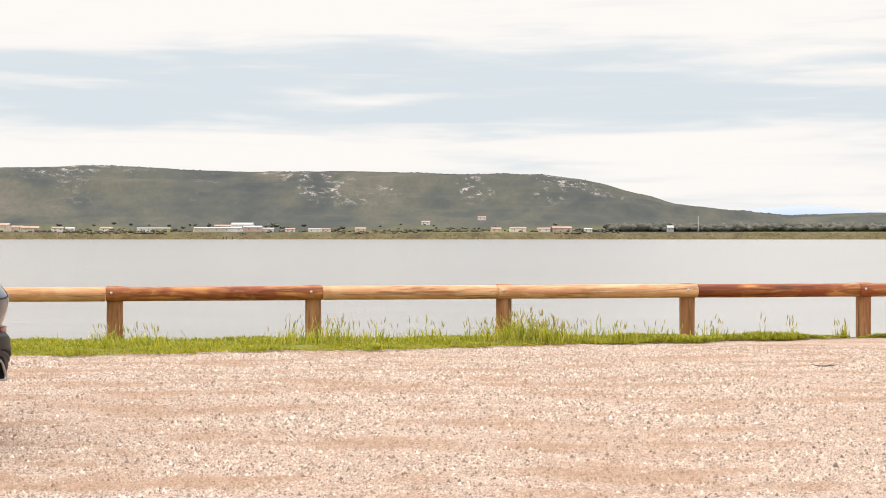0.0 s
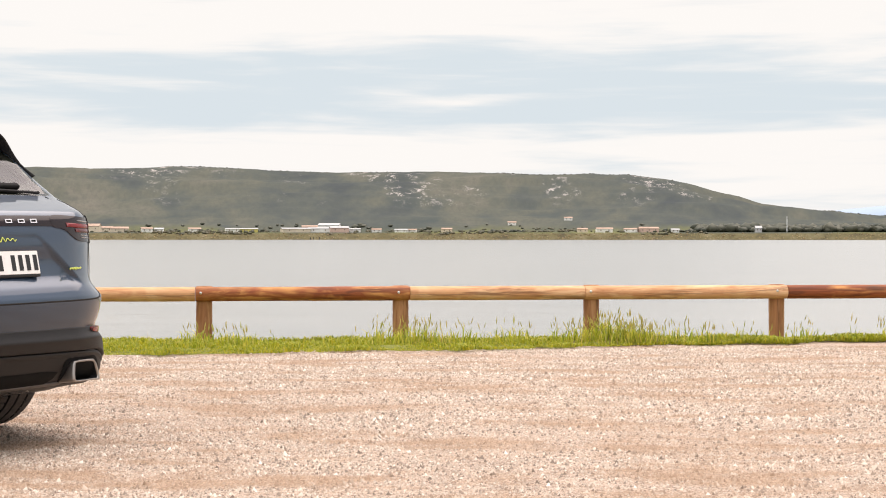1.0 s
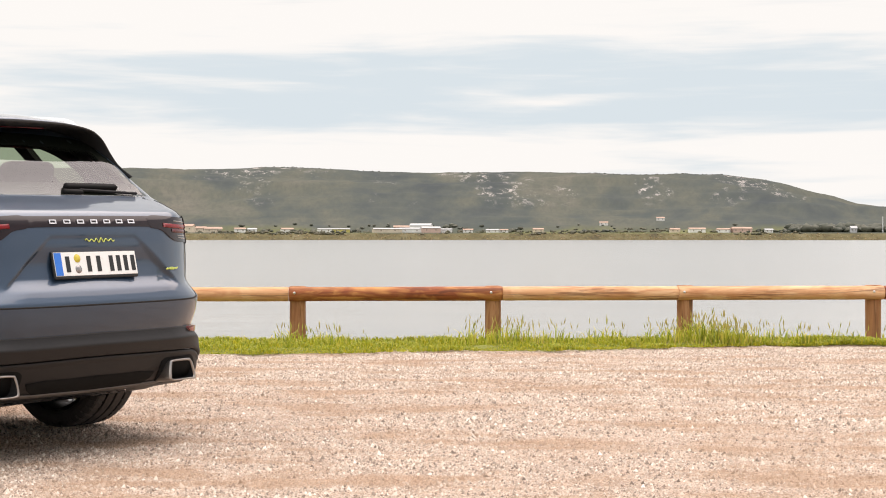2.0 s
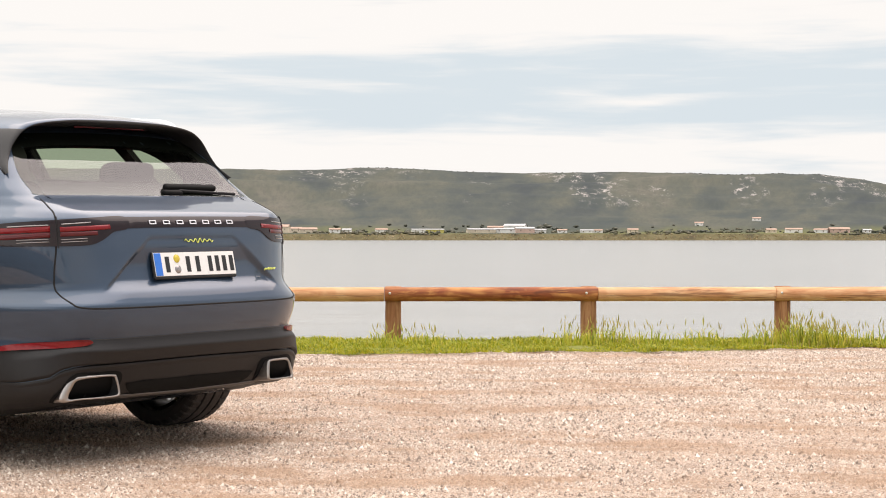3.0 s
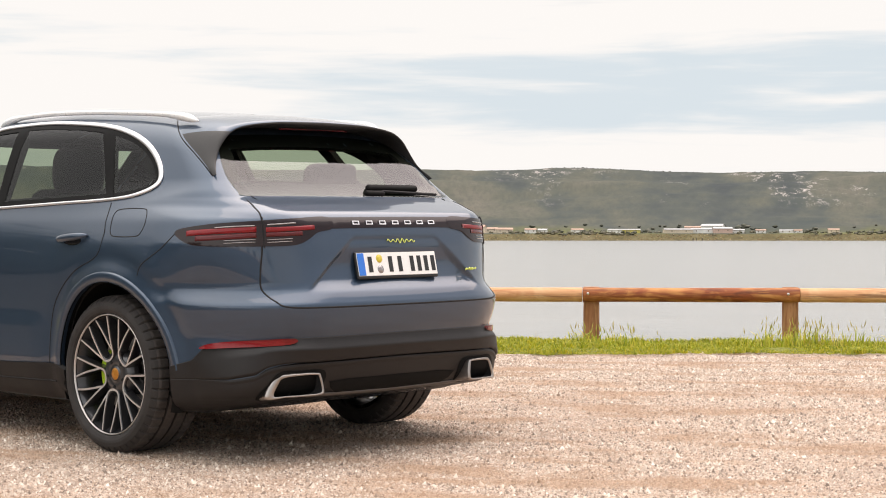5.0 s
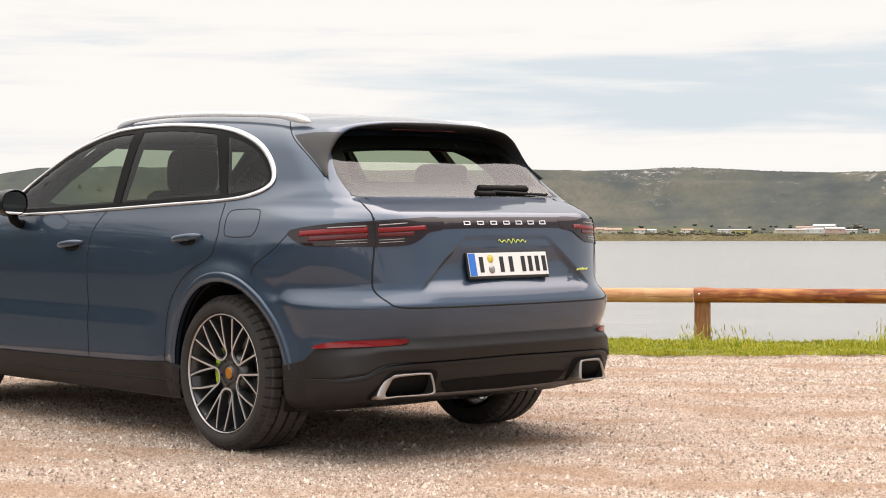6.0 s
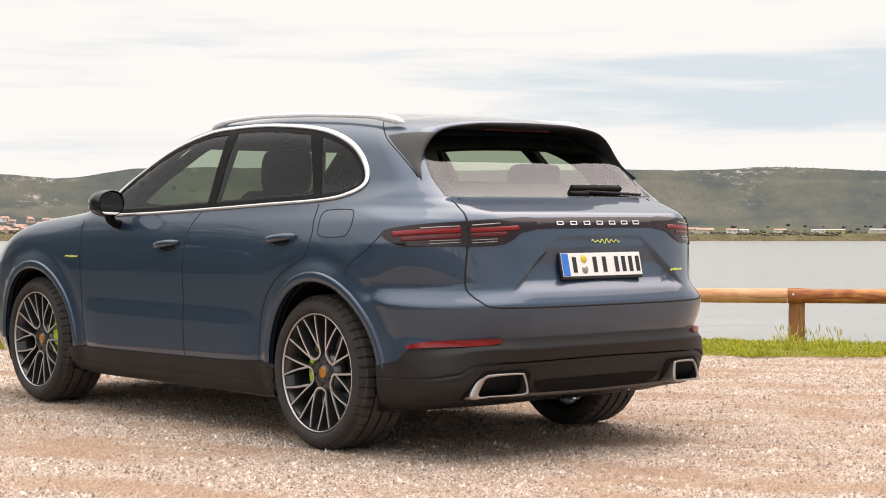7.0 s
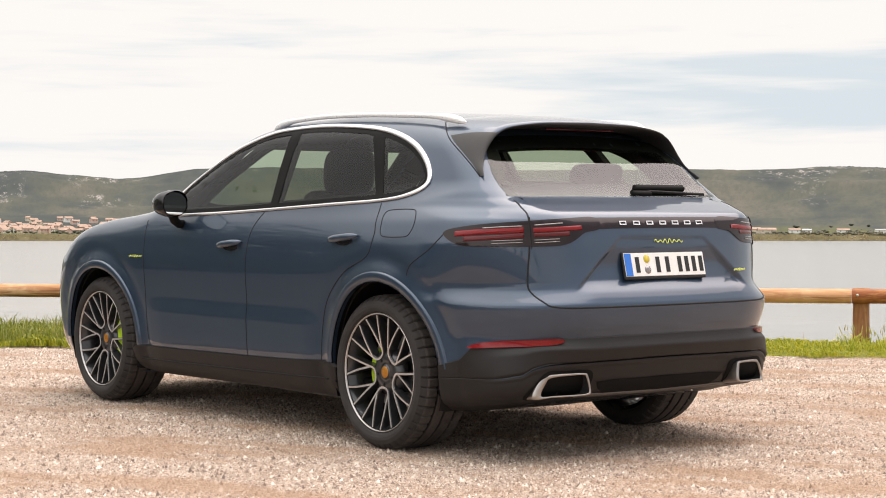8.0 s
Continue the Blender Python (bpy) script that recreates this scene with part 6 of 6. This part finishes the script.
# door handles, mirrors and roof rails
def build_side_fittings():
    for sgn in (-1, 1):
        for yc, zc in ((1.355, 0.970), (0.265, 1.016)):
            w = float(half_width(np.array(yc), np.array(zc)))
            t = np.linspace(-1, 1, 13)
            path = np.stack([sgn * (w + 0.006 + 0.030 * (1 - np.abs(t) ** 3)), yc - 0.125 * t, zc + 0.012 * t], -1)
            v, f = tube(path, 0.005 + 0.0095 * (1 - np.abs(t) ** 4), 10, 1.25)
            part("door_handle", mesh_of("door_handle", v, f, M["paint"], True), car, "body-coloured door handle")
            # flat black oval stands in for the shade behind the handle
            shade_oval = [(-(yc + 0.075 * math.cos(a)), zc - 0.016 + 0.022 * math.sin(a)) for a in np.linspace(0, 2 * math.pi, 14, endpoint=False)]
            part("handle_bowl", panel("handle_bowl", shade_oval, 90, M["black"], 0.0015, 0.003, 0.03, (), sgn > 0), car, "flat black patch for the shaded hollow behind the handle")
        # mirror: housing, glass and foot
        rows = []
        for s, (dy, r) in enumerate(((0.0, 0.94), (0.012, 1.0), (0.06, 0.97), (0.11, 0.84), (0.15, 0.60), (0.17, 0.30), (0.175, 0.02))):
            a = np.arange(28) * 2 * math.pi / 28
            cx, cz = 0.104 * np.sign(np.cos(a)) * np.abs(np.cos(a)) ** 0.85, 0.080 * np.sign(np.sin(a)) * np.abs(np.sin(a)) ** 0.85
            rows.append(np.stack([cx * r, np.full(28, dy), cz * r + 0.004 * (cx > 0)], -1))
        v = np.concatenate(rows)
        f = [[k * 28 + i, k * 28 + (i + 1) % 28, (k + 1) * 28 + (i + 1) % 28, (k + 1) * 28 + i] for k in range(6) for i in range(28)]
        at = Matrix.Translation((sgn * 1.030, 1.815, 1.186)) @ pose(0, 0, 0, 0, 0, sgn * -6) @ Matrix.Diagonal((0.86, 1, 0.94, 1))
        mir = part("door_mirror", mesh_of("mirror_housing", v, f, M["black"], True), car, "gloss dark door mirror", at)
        a = np.arange(32) * 2 * math.pi / 32
        ring = np.stack([0.090 * np.sign(np.cos(a)) * np.abs(np.cos(a)) ** 0.85, np.full(32, 0.004), 0.068 * np.sign(np.sin(a)) * np.abs(np.sin(a)) ** 0.85], -1)
        edge = ring * (1.02, 1, 1.02) + (0, 0.004, 0)
        ff = [list(range(32))] + [[i, (i + 1) % 32, 32 + (i + 1) % 32, 32 + i][::-1] for i in range(32)]
        part("mirror_glass", mesh_of("mirror_glass", np.concatenate([ring, edge]), ff, M["mirror"]), mir, "silvered mirror glass")
        v, f = tube([(-sgn * 0.17, 0.10, -0.125), (-sgn * 0.10, 0.09, -0.12), (-sgn * 0.05, 0.07, -0.10), (-sgn * 0.02, 0.06, -0.04)], [0.030, 0.026, 0.028, 0.034], 10)
        part("mirror_foot", mesh_of("mirror_foot", v, f, M["matt"], True), mir, "black mirror foot")
        # roof rail, tapering onto the roof at both ends
        ys = np.linspace(1.47, -0.245, 40)
        s = (ys + 0.245) / 1.715
        x = 0.622 - 0.035 * (np.abs(s - 0.5) * 1.7) ** 2
        z = curve(ys[::-1], [-0.245, -0.16, 0.0, 0.3, 0.6, 0.92, 1.25, 1.40, 1.47], [1.586, 1.606, 1.626, 1.643, 1.655, 1.659, 1.649, 1.628, 1.600])[::-1] - 0.012
        ends = np.minimum(s, 1 - s)
        v, f = tube(np.stack([sgn * x, ys, z], -1), (0.012 + 0.007 * np.exp(-((ends - 0.06) / 0.05) ** 2)) * np.clip(0.3 + ends / 0.02, 0, 1), 10, 1.1)
        part("roof_rail", mesh_of("roof_rail", v, f, M["rail"], True), car, "satin aluminium roof rail")


build_side_fittings()


# ---- wheels ----
def wheel_meshes():
    W = 0.295
    prof = [(-W / 2 + 0.012, 0.288), (-W / 2 - 0.003, 0.297), (-W / 2 - 0.009, 0.312), (-W / 2 - 0.009, 0.325), (-W / 2 - 0.001, 0.344), (-W / 2 + 0.012, 0.358), (-W / 2 + 0.024, 0.367), (-W / 2 + 0.030, 0.370)]
    tread = []
    for x0, x1 in ((-0.118, -0.070), (-0.058, -0.006), (0.006, 0.058), (0.070, 0.118)):
        tread += [(x0, 0.373 if x0 > -0.1 else 0.3705), (x0 + 0.004, TYRE_R - 0.0005 if x0 > -0.1 else 0.3725), (x1 - 0.002, TYRE_R - 0.0005 if x1 < 0.1 else 0.3725), (x1, 0.373 if x1 < 0.1 else 0.3705), (x1 + 0.001, 0.361), (x1 + 0.011, 0.361)]
    prof += [(-0.1175, 0.3700)] + tread[:-2] + [(-a, b) for a, b in prof[::-1]]
    n = 288
    v, f = lathe(prof, n)
    m = len(prof)
    v = v.reshape(n, m, 3)
    # cross grooves on the shoulders and blocks
    cut = (np.arange(n) % 6 == 0)[:, None]
    rad = np.hypot(v[..., 1], v[..., 2])
    shoulder = (np.abs(v[..., 0]) > 0.064) & (rad > 0.352)
    new_r = np.where(cut & shoulder, rad - 0.010, rad)
    k = new_r / rad
    v[..., 1] *= k; v[..., 2] *= k
    tyre = mesh_of("tyre", v.reshape(-1, 3), f, [M["rubber"], M["tread"]], False, None, [1 if min(prof[q[0] % m][1], prof[q[3] % m][1]) > 0.3645 else 0 for q in f])
    # rim barrel and lip, outer face towards -x
    v, f = lathe([(-0.136, 0.2800), (-0.141, 0.2815), (-0.1440, 0.2832), (-0.143, 0.2856), (-0.134, 0.2880), (-0.130, 0.2865)], 72)
    lip = mesh_of("rim_lip", v, f, M["rim_bright"], True)
    v, f = lathe([(-0.132, 0.2775), (-0.118, 0.272), (-0.10, 0.260), (-0.04, 0.250), (0.09, 0.246), (0.135, 0.27)], 64)
    barrel = mesh_of("rim_barrel", v, f, M["rim_dark"], True)
    # one prong: dark sides and a machined face
    def prong(a0, a1, r0=0.114):
        r1 = 0.275
        s = np.linspace(0, 1, 8)
        r, a = r0 + (r1 - r0) * s, np.radians(a0 + (a1 - a0) * s ** 0.62)
        cy, cz = r * np.cos(a), r * np.sin(a)
        ty, tz = np.gradient(cy), np.gradient(cz)
        q = np.hypot(ty, tz); ny, nz = -tz / q, ty / q
        face = -0.112 - 0.026 * s ** 0.8
        half_f, half_b = 0.0048 - 0.0006 * s, 0.0090
        rows = np.stack([np.stack([face + 0.045, cy - ny * half_b, cz - nz * half_b], -1), np.stack([face + 0.004, cy - ny * (half_f + 0.002), cz - nz * (half_f + 0.002)], -1), np.stack([face, cy - ny * half_f, cz - nz * half_f], -1),
                         np.stack([face, cy + ny * half_f, cz + nz * half_f], -1), np.stack([face + 0.004, cy + ny * (half_f + 0.002), cz + nz * (half_f + 0.002)], -1), np.stack([face + 0.045, cy + ny * half_b, cz + nz * half_b], -1)], 1)
        v = rows.reshape(-1, 3)
        f, ix = [], []
        for i in range(7):
            for k in range(5):
                f.append([i * 6 + k, i * 6 + k + 1, (i + 1) * 6 + k + 1, (i + 1) * 6 + k]); ix.append(1 if k == 2 else 0)
        return mesh_of("spoke", v, f, [M["rim_dark"], M["rim_bright"]], False, None, ix)
    spokes = [prong(s * 23.0, s * e) for s in (-1, 1) for e in (6.6, 26.2)]

    def loop_bar():
        # two dark arms from the hub, joined at their foot, with a machined inner edge
        cy = np.array([0.108, 0.100, 0.091, 0.083, 0.078, 0.0765, 0.078, 0.083, 0.091, 0.100, 0.108])
        cz = np.array([-0.0465, -0.0425, -0.0375, -0.0290, -0.0155, 0.0, 0.0155, 0.0290, 0.0375, 0.0425, 0.0465])
        face = -0.1125 + 0.006 * (0.108 - cy) / 0.03
        ty, tz = np.gradient(cy), np.gradient(cz)
        q = np.hypot(ty, tz); ny, nz = -tz / q, ty / q
        w = 0.0052
        v = np.stack([np.stack([face + dx, cy + ny * d, cz + nz * d], -1) for dx, d in ((0.045, 0.010), (0.004, w + 0.002), (0, w), (0, -w), (0.004, -w - 0.006), (0.045, -0.018))], 1).reshape(-1, 3)
        f = [[i * 6 + k, i * 6 + k + 1, (i + 1) * 6 + k + 1, (i + 1) * 6 + k] for i in range(10) for k in range(5)]
        return mesh_of("spoke_loop", v, f, [M["rim_dark"], M["rim_bright"]], False, None, [1 if k == 2 else 0 for i in range(10) for k in range(5)])
    loop_me = loop_bar()
    v, f = lathe([(-0.050, 0.118), (-0.084, 0.112), (-0.100, 0.084), (-0.104, 0.070), (-0.103, 0.050), (-0.098, 0.034), (-0.103, 0.033), (-0.106, 0.028)], 40)
    hub = mesh_of("hub", v, f, M["rim_dark"], True)
    v, f = lathe([(-0.106, 0.028), (-0.109, 0.022), (-0.110, 0.0005)], 30)
    cap = mesh_of("hub_cap", v, f, M["crest"], True)
    v, f = lathe([(-0.028, 0.09), (-0.030, 0.195), (0.0, 0.195), (0.0, 0.09)], 56)
    disc = mesh_of("brake_disc", v, f, M["disc"], False)
    a = np.radians(np.linspace(-32, 32, 9))
    vv, ff = [], []
    for t in a:
        for x in (-0.100, 0.0):
            for r in (0.150, 0.222):
                vv.append((x, r * math.cos(t), r * math.sin(t)))
    for i in range(8):
        b = i * 4
        ff += [[b, b + 1, b + 5, b + 4], [b + 1, b + 3, b + 7, b + 5], [b + 3, b + 2, b + 6, b + 7], [b + 2, b, b + 4, b + 6]]
    ff += [[0, 2, 3, 1], [32, 33, 35, 34]]
    caliper = mesh_of("caliper", vv, ff, M["acid"], False)
    v, f = lathe([(-0.112, 0.0005), (-0.112, 0.007), (-0.100, 0.009)], 8)
    nut = mesh_of("wheel_bolt", v, f, M["gap"])
    return tyre, lip, barrel, spokes, hub, cap, disc, caliper, nut, loop_me


def build_wheels():
    tyre, lip, barrel, spokes, hub, cap, disc, caliper, nut, loop_me = wheel_meshes()
    for sgn in (-1, 1):
        for y, off, brake in ((0.0, 0.800, 8), (BASE, 0.803, 172)):
            at = Matrix.Translation((sgn * off, y, HUB)) @ pose(0, 0, 0, 0, 0, 0 if sgn < 0 else 180)
            w = part("wheel", tyre, car, "low-profile tyre on a dark multi-spoke alloy wheel", at)
            rim = part("rim", barrel, w, "anthracite alloy wheel with machined spokes")
            part("rim_lip", lip, w, "machined rim lip")
            turn0 = -12.5
            for k in range(5):
                for me in spokes:
                    part("spoke", me, w, at=pose(0, 0, 0, 72 * k + turn0))
            for k in range(5):
                part("spoke_loop", loop_me, w, "machined edge between spokes", pose(0, 0, 0, 72 * k + turn0))
            part("hub", hub, w)
            part("hub_cap", cap, w, "small amber hub cap")
            for k in range(5):
                a = radians(72 * k + turn0)
                part("wheel_bolt", nut, w, at=pose(0.004, 0.062 * math.cos(a), 0.062 * math.sin(a)))
            part("brake_disc", disc, w, "ventilated brake disc")
            turn = brake if sgn < 0 else 180 - brake
            part("brake_caliper", caliper, w, "acid green brake caliper", pose(0.01 if y < 1 else 0, 0, 0, turn) @ Matrix.Diagonal((0.8, 0.72, 0.72, 1) if y < 1 else (1, 1, 1, 1)))
        for y, z0, r in ARCHES:
            # the dark liner of the wheel house
            a = np.linspace(-0.35, math.pi + 0.35, 40)
            rows = np.stack([np.stack([np.full(40, sgn * x), y + (r + 0.012) * np.cos(a), z0 + (r + 0.012) * np.sin(a)], -1) for x in (0.985, 0.955, 0.60, 0.56)], 1)
            rows[:, 0, 1:] = np.stack([y + r * 0.995 * np.cos(a), z0 + r * 0.995 * np.sin(a)], -1)
            rows[:, 3, 1:] = np.stack([y + 0.05 * np.cos(a), z0 + 0.05 * np.sin(a)], -1)
            x_lip = half_width(rows[:, 0, 1], np.maximum(rows[:, 0, 2], 0.3))
            rows[:, 0, 0], rows[:, 1, 0] = sgn * (x_lip - 0.002), sgn * (x_lip - 0.03)
            f = [[i * 4 + k, (i + 1) * 4 + k, (i + 1) * 4 + k + 1, i * 4 + k + 1] for i in range(39) for k in range(3)]
            part("wheel_liner", mesh_of("wheel_liner", rows.reshape(-1, 3), f, M["matt"], True), car, "black wheel arch liner")
            # painted flare round the arch: a flat band ending in a crease
            b = np.linspace(-0.12, math.pi - 0.10, 72) if y < 1 else np.linspace(-0.02, math.pi + 0.06, 72)
            band_r, off = r + np.array([0.004, 0.001, 0.003, 0.022, 0.041, 0.045, 0.050]), np.array([-0.030, -0.006, 0.001, 0.006, 0.0095, 0.008, -0.004])
            py, pz = y + band_r[None] * np.cos(b)[:, None], z0 + band_r[None] * np.sin(b)[:, None]
            px = sgn * (half_width(py, np.maximum(pz, 0.30)) + off[None])
            f = [[i * 7 + k, (i + 1) * 7 + k, (i + 1) * 7 + k + 1, i * 7 + k + 1] for i in range(71) for k in range(6)]
            part("arch_flare", mesh_of("arch_flare", np.stack([px, py, pz], -1).reshape(-1, 3), [q if sgn > 0 else q[::-1] for q in f], M["paint"], True), car, "painted wheel arch flare")


build_wheels()


# ---- cabin ----
def cushion(points_yz, half, bevel=0.04):
    """A padded block: a side outline swept across, narrowed and softened at both ends."""
    lp = smooth_loop(points_yz, 4)
    xs = [(-half, 0.80), (-half * 0.94, 0.93), (-half * 0.8, 1.0), (0, 1.02), (half * 0.8, 1.0), (half * 0.94, 0.93), (half, 0.80)]
    c = lp.mean(0)
    n = len(lp)
    v = np.concatenate([np.stack([np.full(n, x), *((lp - c) * s + c).T], -1) for x, s in xs])
    f = [[k * n + i, k * n + (i + 1) % n, (k + 1) * n + (i + 1) % n, (k + 1) * n + i] for k in range(6) for i in range(n)]
    f += [list(range(n))[::-1], [6 * n + i for i in range(n)]]
    return v, f


def build_cabin():
    back = [(0.0, 0.0), (-0.10, 0.02), (-0.17, 0.30), (-0.24, 0.58), (-0.20, 0.63), (-0.13, 0.60), (-0.05, 0.32)]
    head = [(-0.20, 0.62), (-0.27, 0.64), (-0.30, 0.78), (-0.28, 0.85), (-0.22, 0.85), (-0.18, 0.80), (-0.17, 0.68)]
    base = [(-0.02, 0.0), (0.30, 0.0), (0.46, 0.06), (0.48, 0.13), (0.40, 0.16), (0.10, 0.12), (-0.04, 0.10)]
    for sgn in (-1, 1):
        seat = part("front_seat", mesh_of("seat_back", *cushion(back, 0.25), M["leather"], True), car, "black leather front seat", Matrix.Translation((sgn * 0.39, 1.27, 0.62)))
        part("headrest", mesh_of("headrest", *cushion(head, 0.135), M["leather"], True), seat)
        part("cushion", mesh_of("cushion", *cushion(base, 0.25), M["leather"], True), seat, at=pose(0, 0, -0.10))
    bench = part("rear_bench", mesh_of("bench_back", *cushion(back, 0.62), M["leather"], True), car, "black leather rear bench", Matrix.Translation((0, 0.15, 0.66)))
    part("cushion", mesh_of("bench_cushion", *cushion(base, 0.62), M["leather"], True), bench, at=pose(0, 0, -0.10))
    for x in (-0.40, 0.40):
        part("headrest", mesh_of("headrest", *cushion([(a, b * 0.55 + 0.26) for a, b in head], 0.14), M["leather"], True), bench, at=pose(x, 0, 0))
    dash = [(1.95, 0.75), (2.40, 0.80), (2.42, 1.08), (2.15, 1.10), (1.98, 1.04), (1.92, 0.92)]
    part("dashboard", mesh_of("dashboard", *cushion(dash, 0.76), M["cabin"], True), car, "dark dashboard")
    a = np.linspace(0, 2 * math.pi, 30)
    v, f = tube(np.stack([-0.39 + 0.185 * np.cos(a), 1.82 - 0.07 * np.sin(a), 1.02 + 0.17 * np.sin(a)], -1), 0.016, 8)
    part("steering_wheel", mesh_of("steering_wheel", v, f, M["leather"], True), car, "black steering wheel")
    bm = box_bm(1.72, 3.9, 0.05, 0.02, 2)
    part("floor_pan", bm_mesh("floor_pan", bm, M["matt"]), car, "dark underbody", Matrix.Translation((0, 1.35, 0.30)))
    v, f = tube([(-0.7, -0.02, 0.36), (0.7, -0.02, 0.36)], 0.05, 10)
    part("rear_axle", mesh_of("rear_axle", v, f, M["matt"], True), car, "dark rear axle")


build_cabin()


# ---- the far shore's small things ----
build_far_green()
build_far_houses()
build_mast()
build_stakes()
build_distance()


# ---- unseen trees round the car park, behind and beside the camera, for the car's reflections ----
def build_tree(name, seed, high):
    rng = np.random.RandomState(seed)
    tree = thing(name, "unseen leafy tree beside the car park, mirrored in the car", "tree", group="car park trees")
    t = np.linspace(0, 1, 9)
    v, f = tube(np.stack([0.25 * np.sin(2 * t + seed), 0.2 * np.sin(3 * t), high * 0.62 * t], -1), 0.20 * (1 - 0.75 * t), 9)
    part("trunk", mesh_of("trunk", v, f, M["bark"], True), tree)
    tips = []
    for i in range(11):
        h = high * rng.uniform(0.06, 0.55)
        a, reach = rng.uniform(0, 6.28), high * rng.uniform(0.18, 0.36)
        end = np.array([math.cos(a) * reach, math.sin(a) * reach, h + high * rng.uniform(0.12, 0.32)])
        mid = end * (0.5, 0.5, 0) + (0, 0, h + (end[2] - h) * 0.35)
        v, f = tube([(0, 0, h), mid, end], [0.07, 0.05, 0.015], 6)
        part("limb", mesh_of("limb", v, f, M["bark"], True), tree)
        tips += [end, (mid + end) / 2]
    # leafy skirt added to block the bright strip in the doors' reflection
    tips += [np.array([1.3 * math.cos(k), 1.3 * math.sin(k), 0.55]) for k in range(7)]
    tips = np.array(tips + [(0, 0, high * 0.8), (0.3, 0.2, high * 0.9)])
    n = 6500
    c = tips[rng.randint(0, len(tips), n)] + rng.normal(0, high * 0.085, (n, 3))
    d = rng.normal(size=(n, 2, 3))
    d /= np.linalg.norm(d, axis=-1, keepdims=True)
    s = rng.uniform(0.06, 0.13, (n, 1))
    v = np.stack([c - d[:, 0] * s, c + d[:, 1] * s * 0.6, c + d[:, 0] * s, c - d[:, 1] * s * 0.6], 1).reshape(-1, 3)
    part("crown", mesh_of("crown", v, np.arange(4 * n).reshape(-1, 4), M["leaves"]), tree)
    return tree


def build_trees():
    rng = np.random.RandomState(5)
    first = [build_tree("tree", 3, 8.5), build_tree("tree", 8, 7.2)]
    spots = []
    # near row packed close, out of view, to darken the doors and side glass
    for a in np.arange(60, 116, 3.4):
        spots.append((a + rng.uniform(-1.5, 1.5), rng.uniform(21, 28)))
    for a in np.arange(120, 140, 6):
        spots.append((a + rng.uniform(-2.0, 2.0), rng.uniform(30, 40)))
    for a in np.arange(140, 200, 7):
        spots.append((a + rng.uniform(-2, 2), rng.uniform(75, 100)))
    for a in np.arange(-54, -158, -9.5):
        spots.append((a + rng.uniform(-3, 3), rng.uniform(70, 100)))
    for i, (a, r) in enumerate(spots):
        x, y = map(float, polar(a, r))
        m = pose(x, y, float(ground_height(x, y)) - 0.1, 0, 0, rng.uniform(0, 360))
        if i < 2:
            first[i].matrix_basis = m
        else:
            copy_thing(first[i % 2], m)


build_trees()
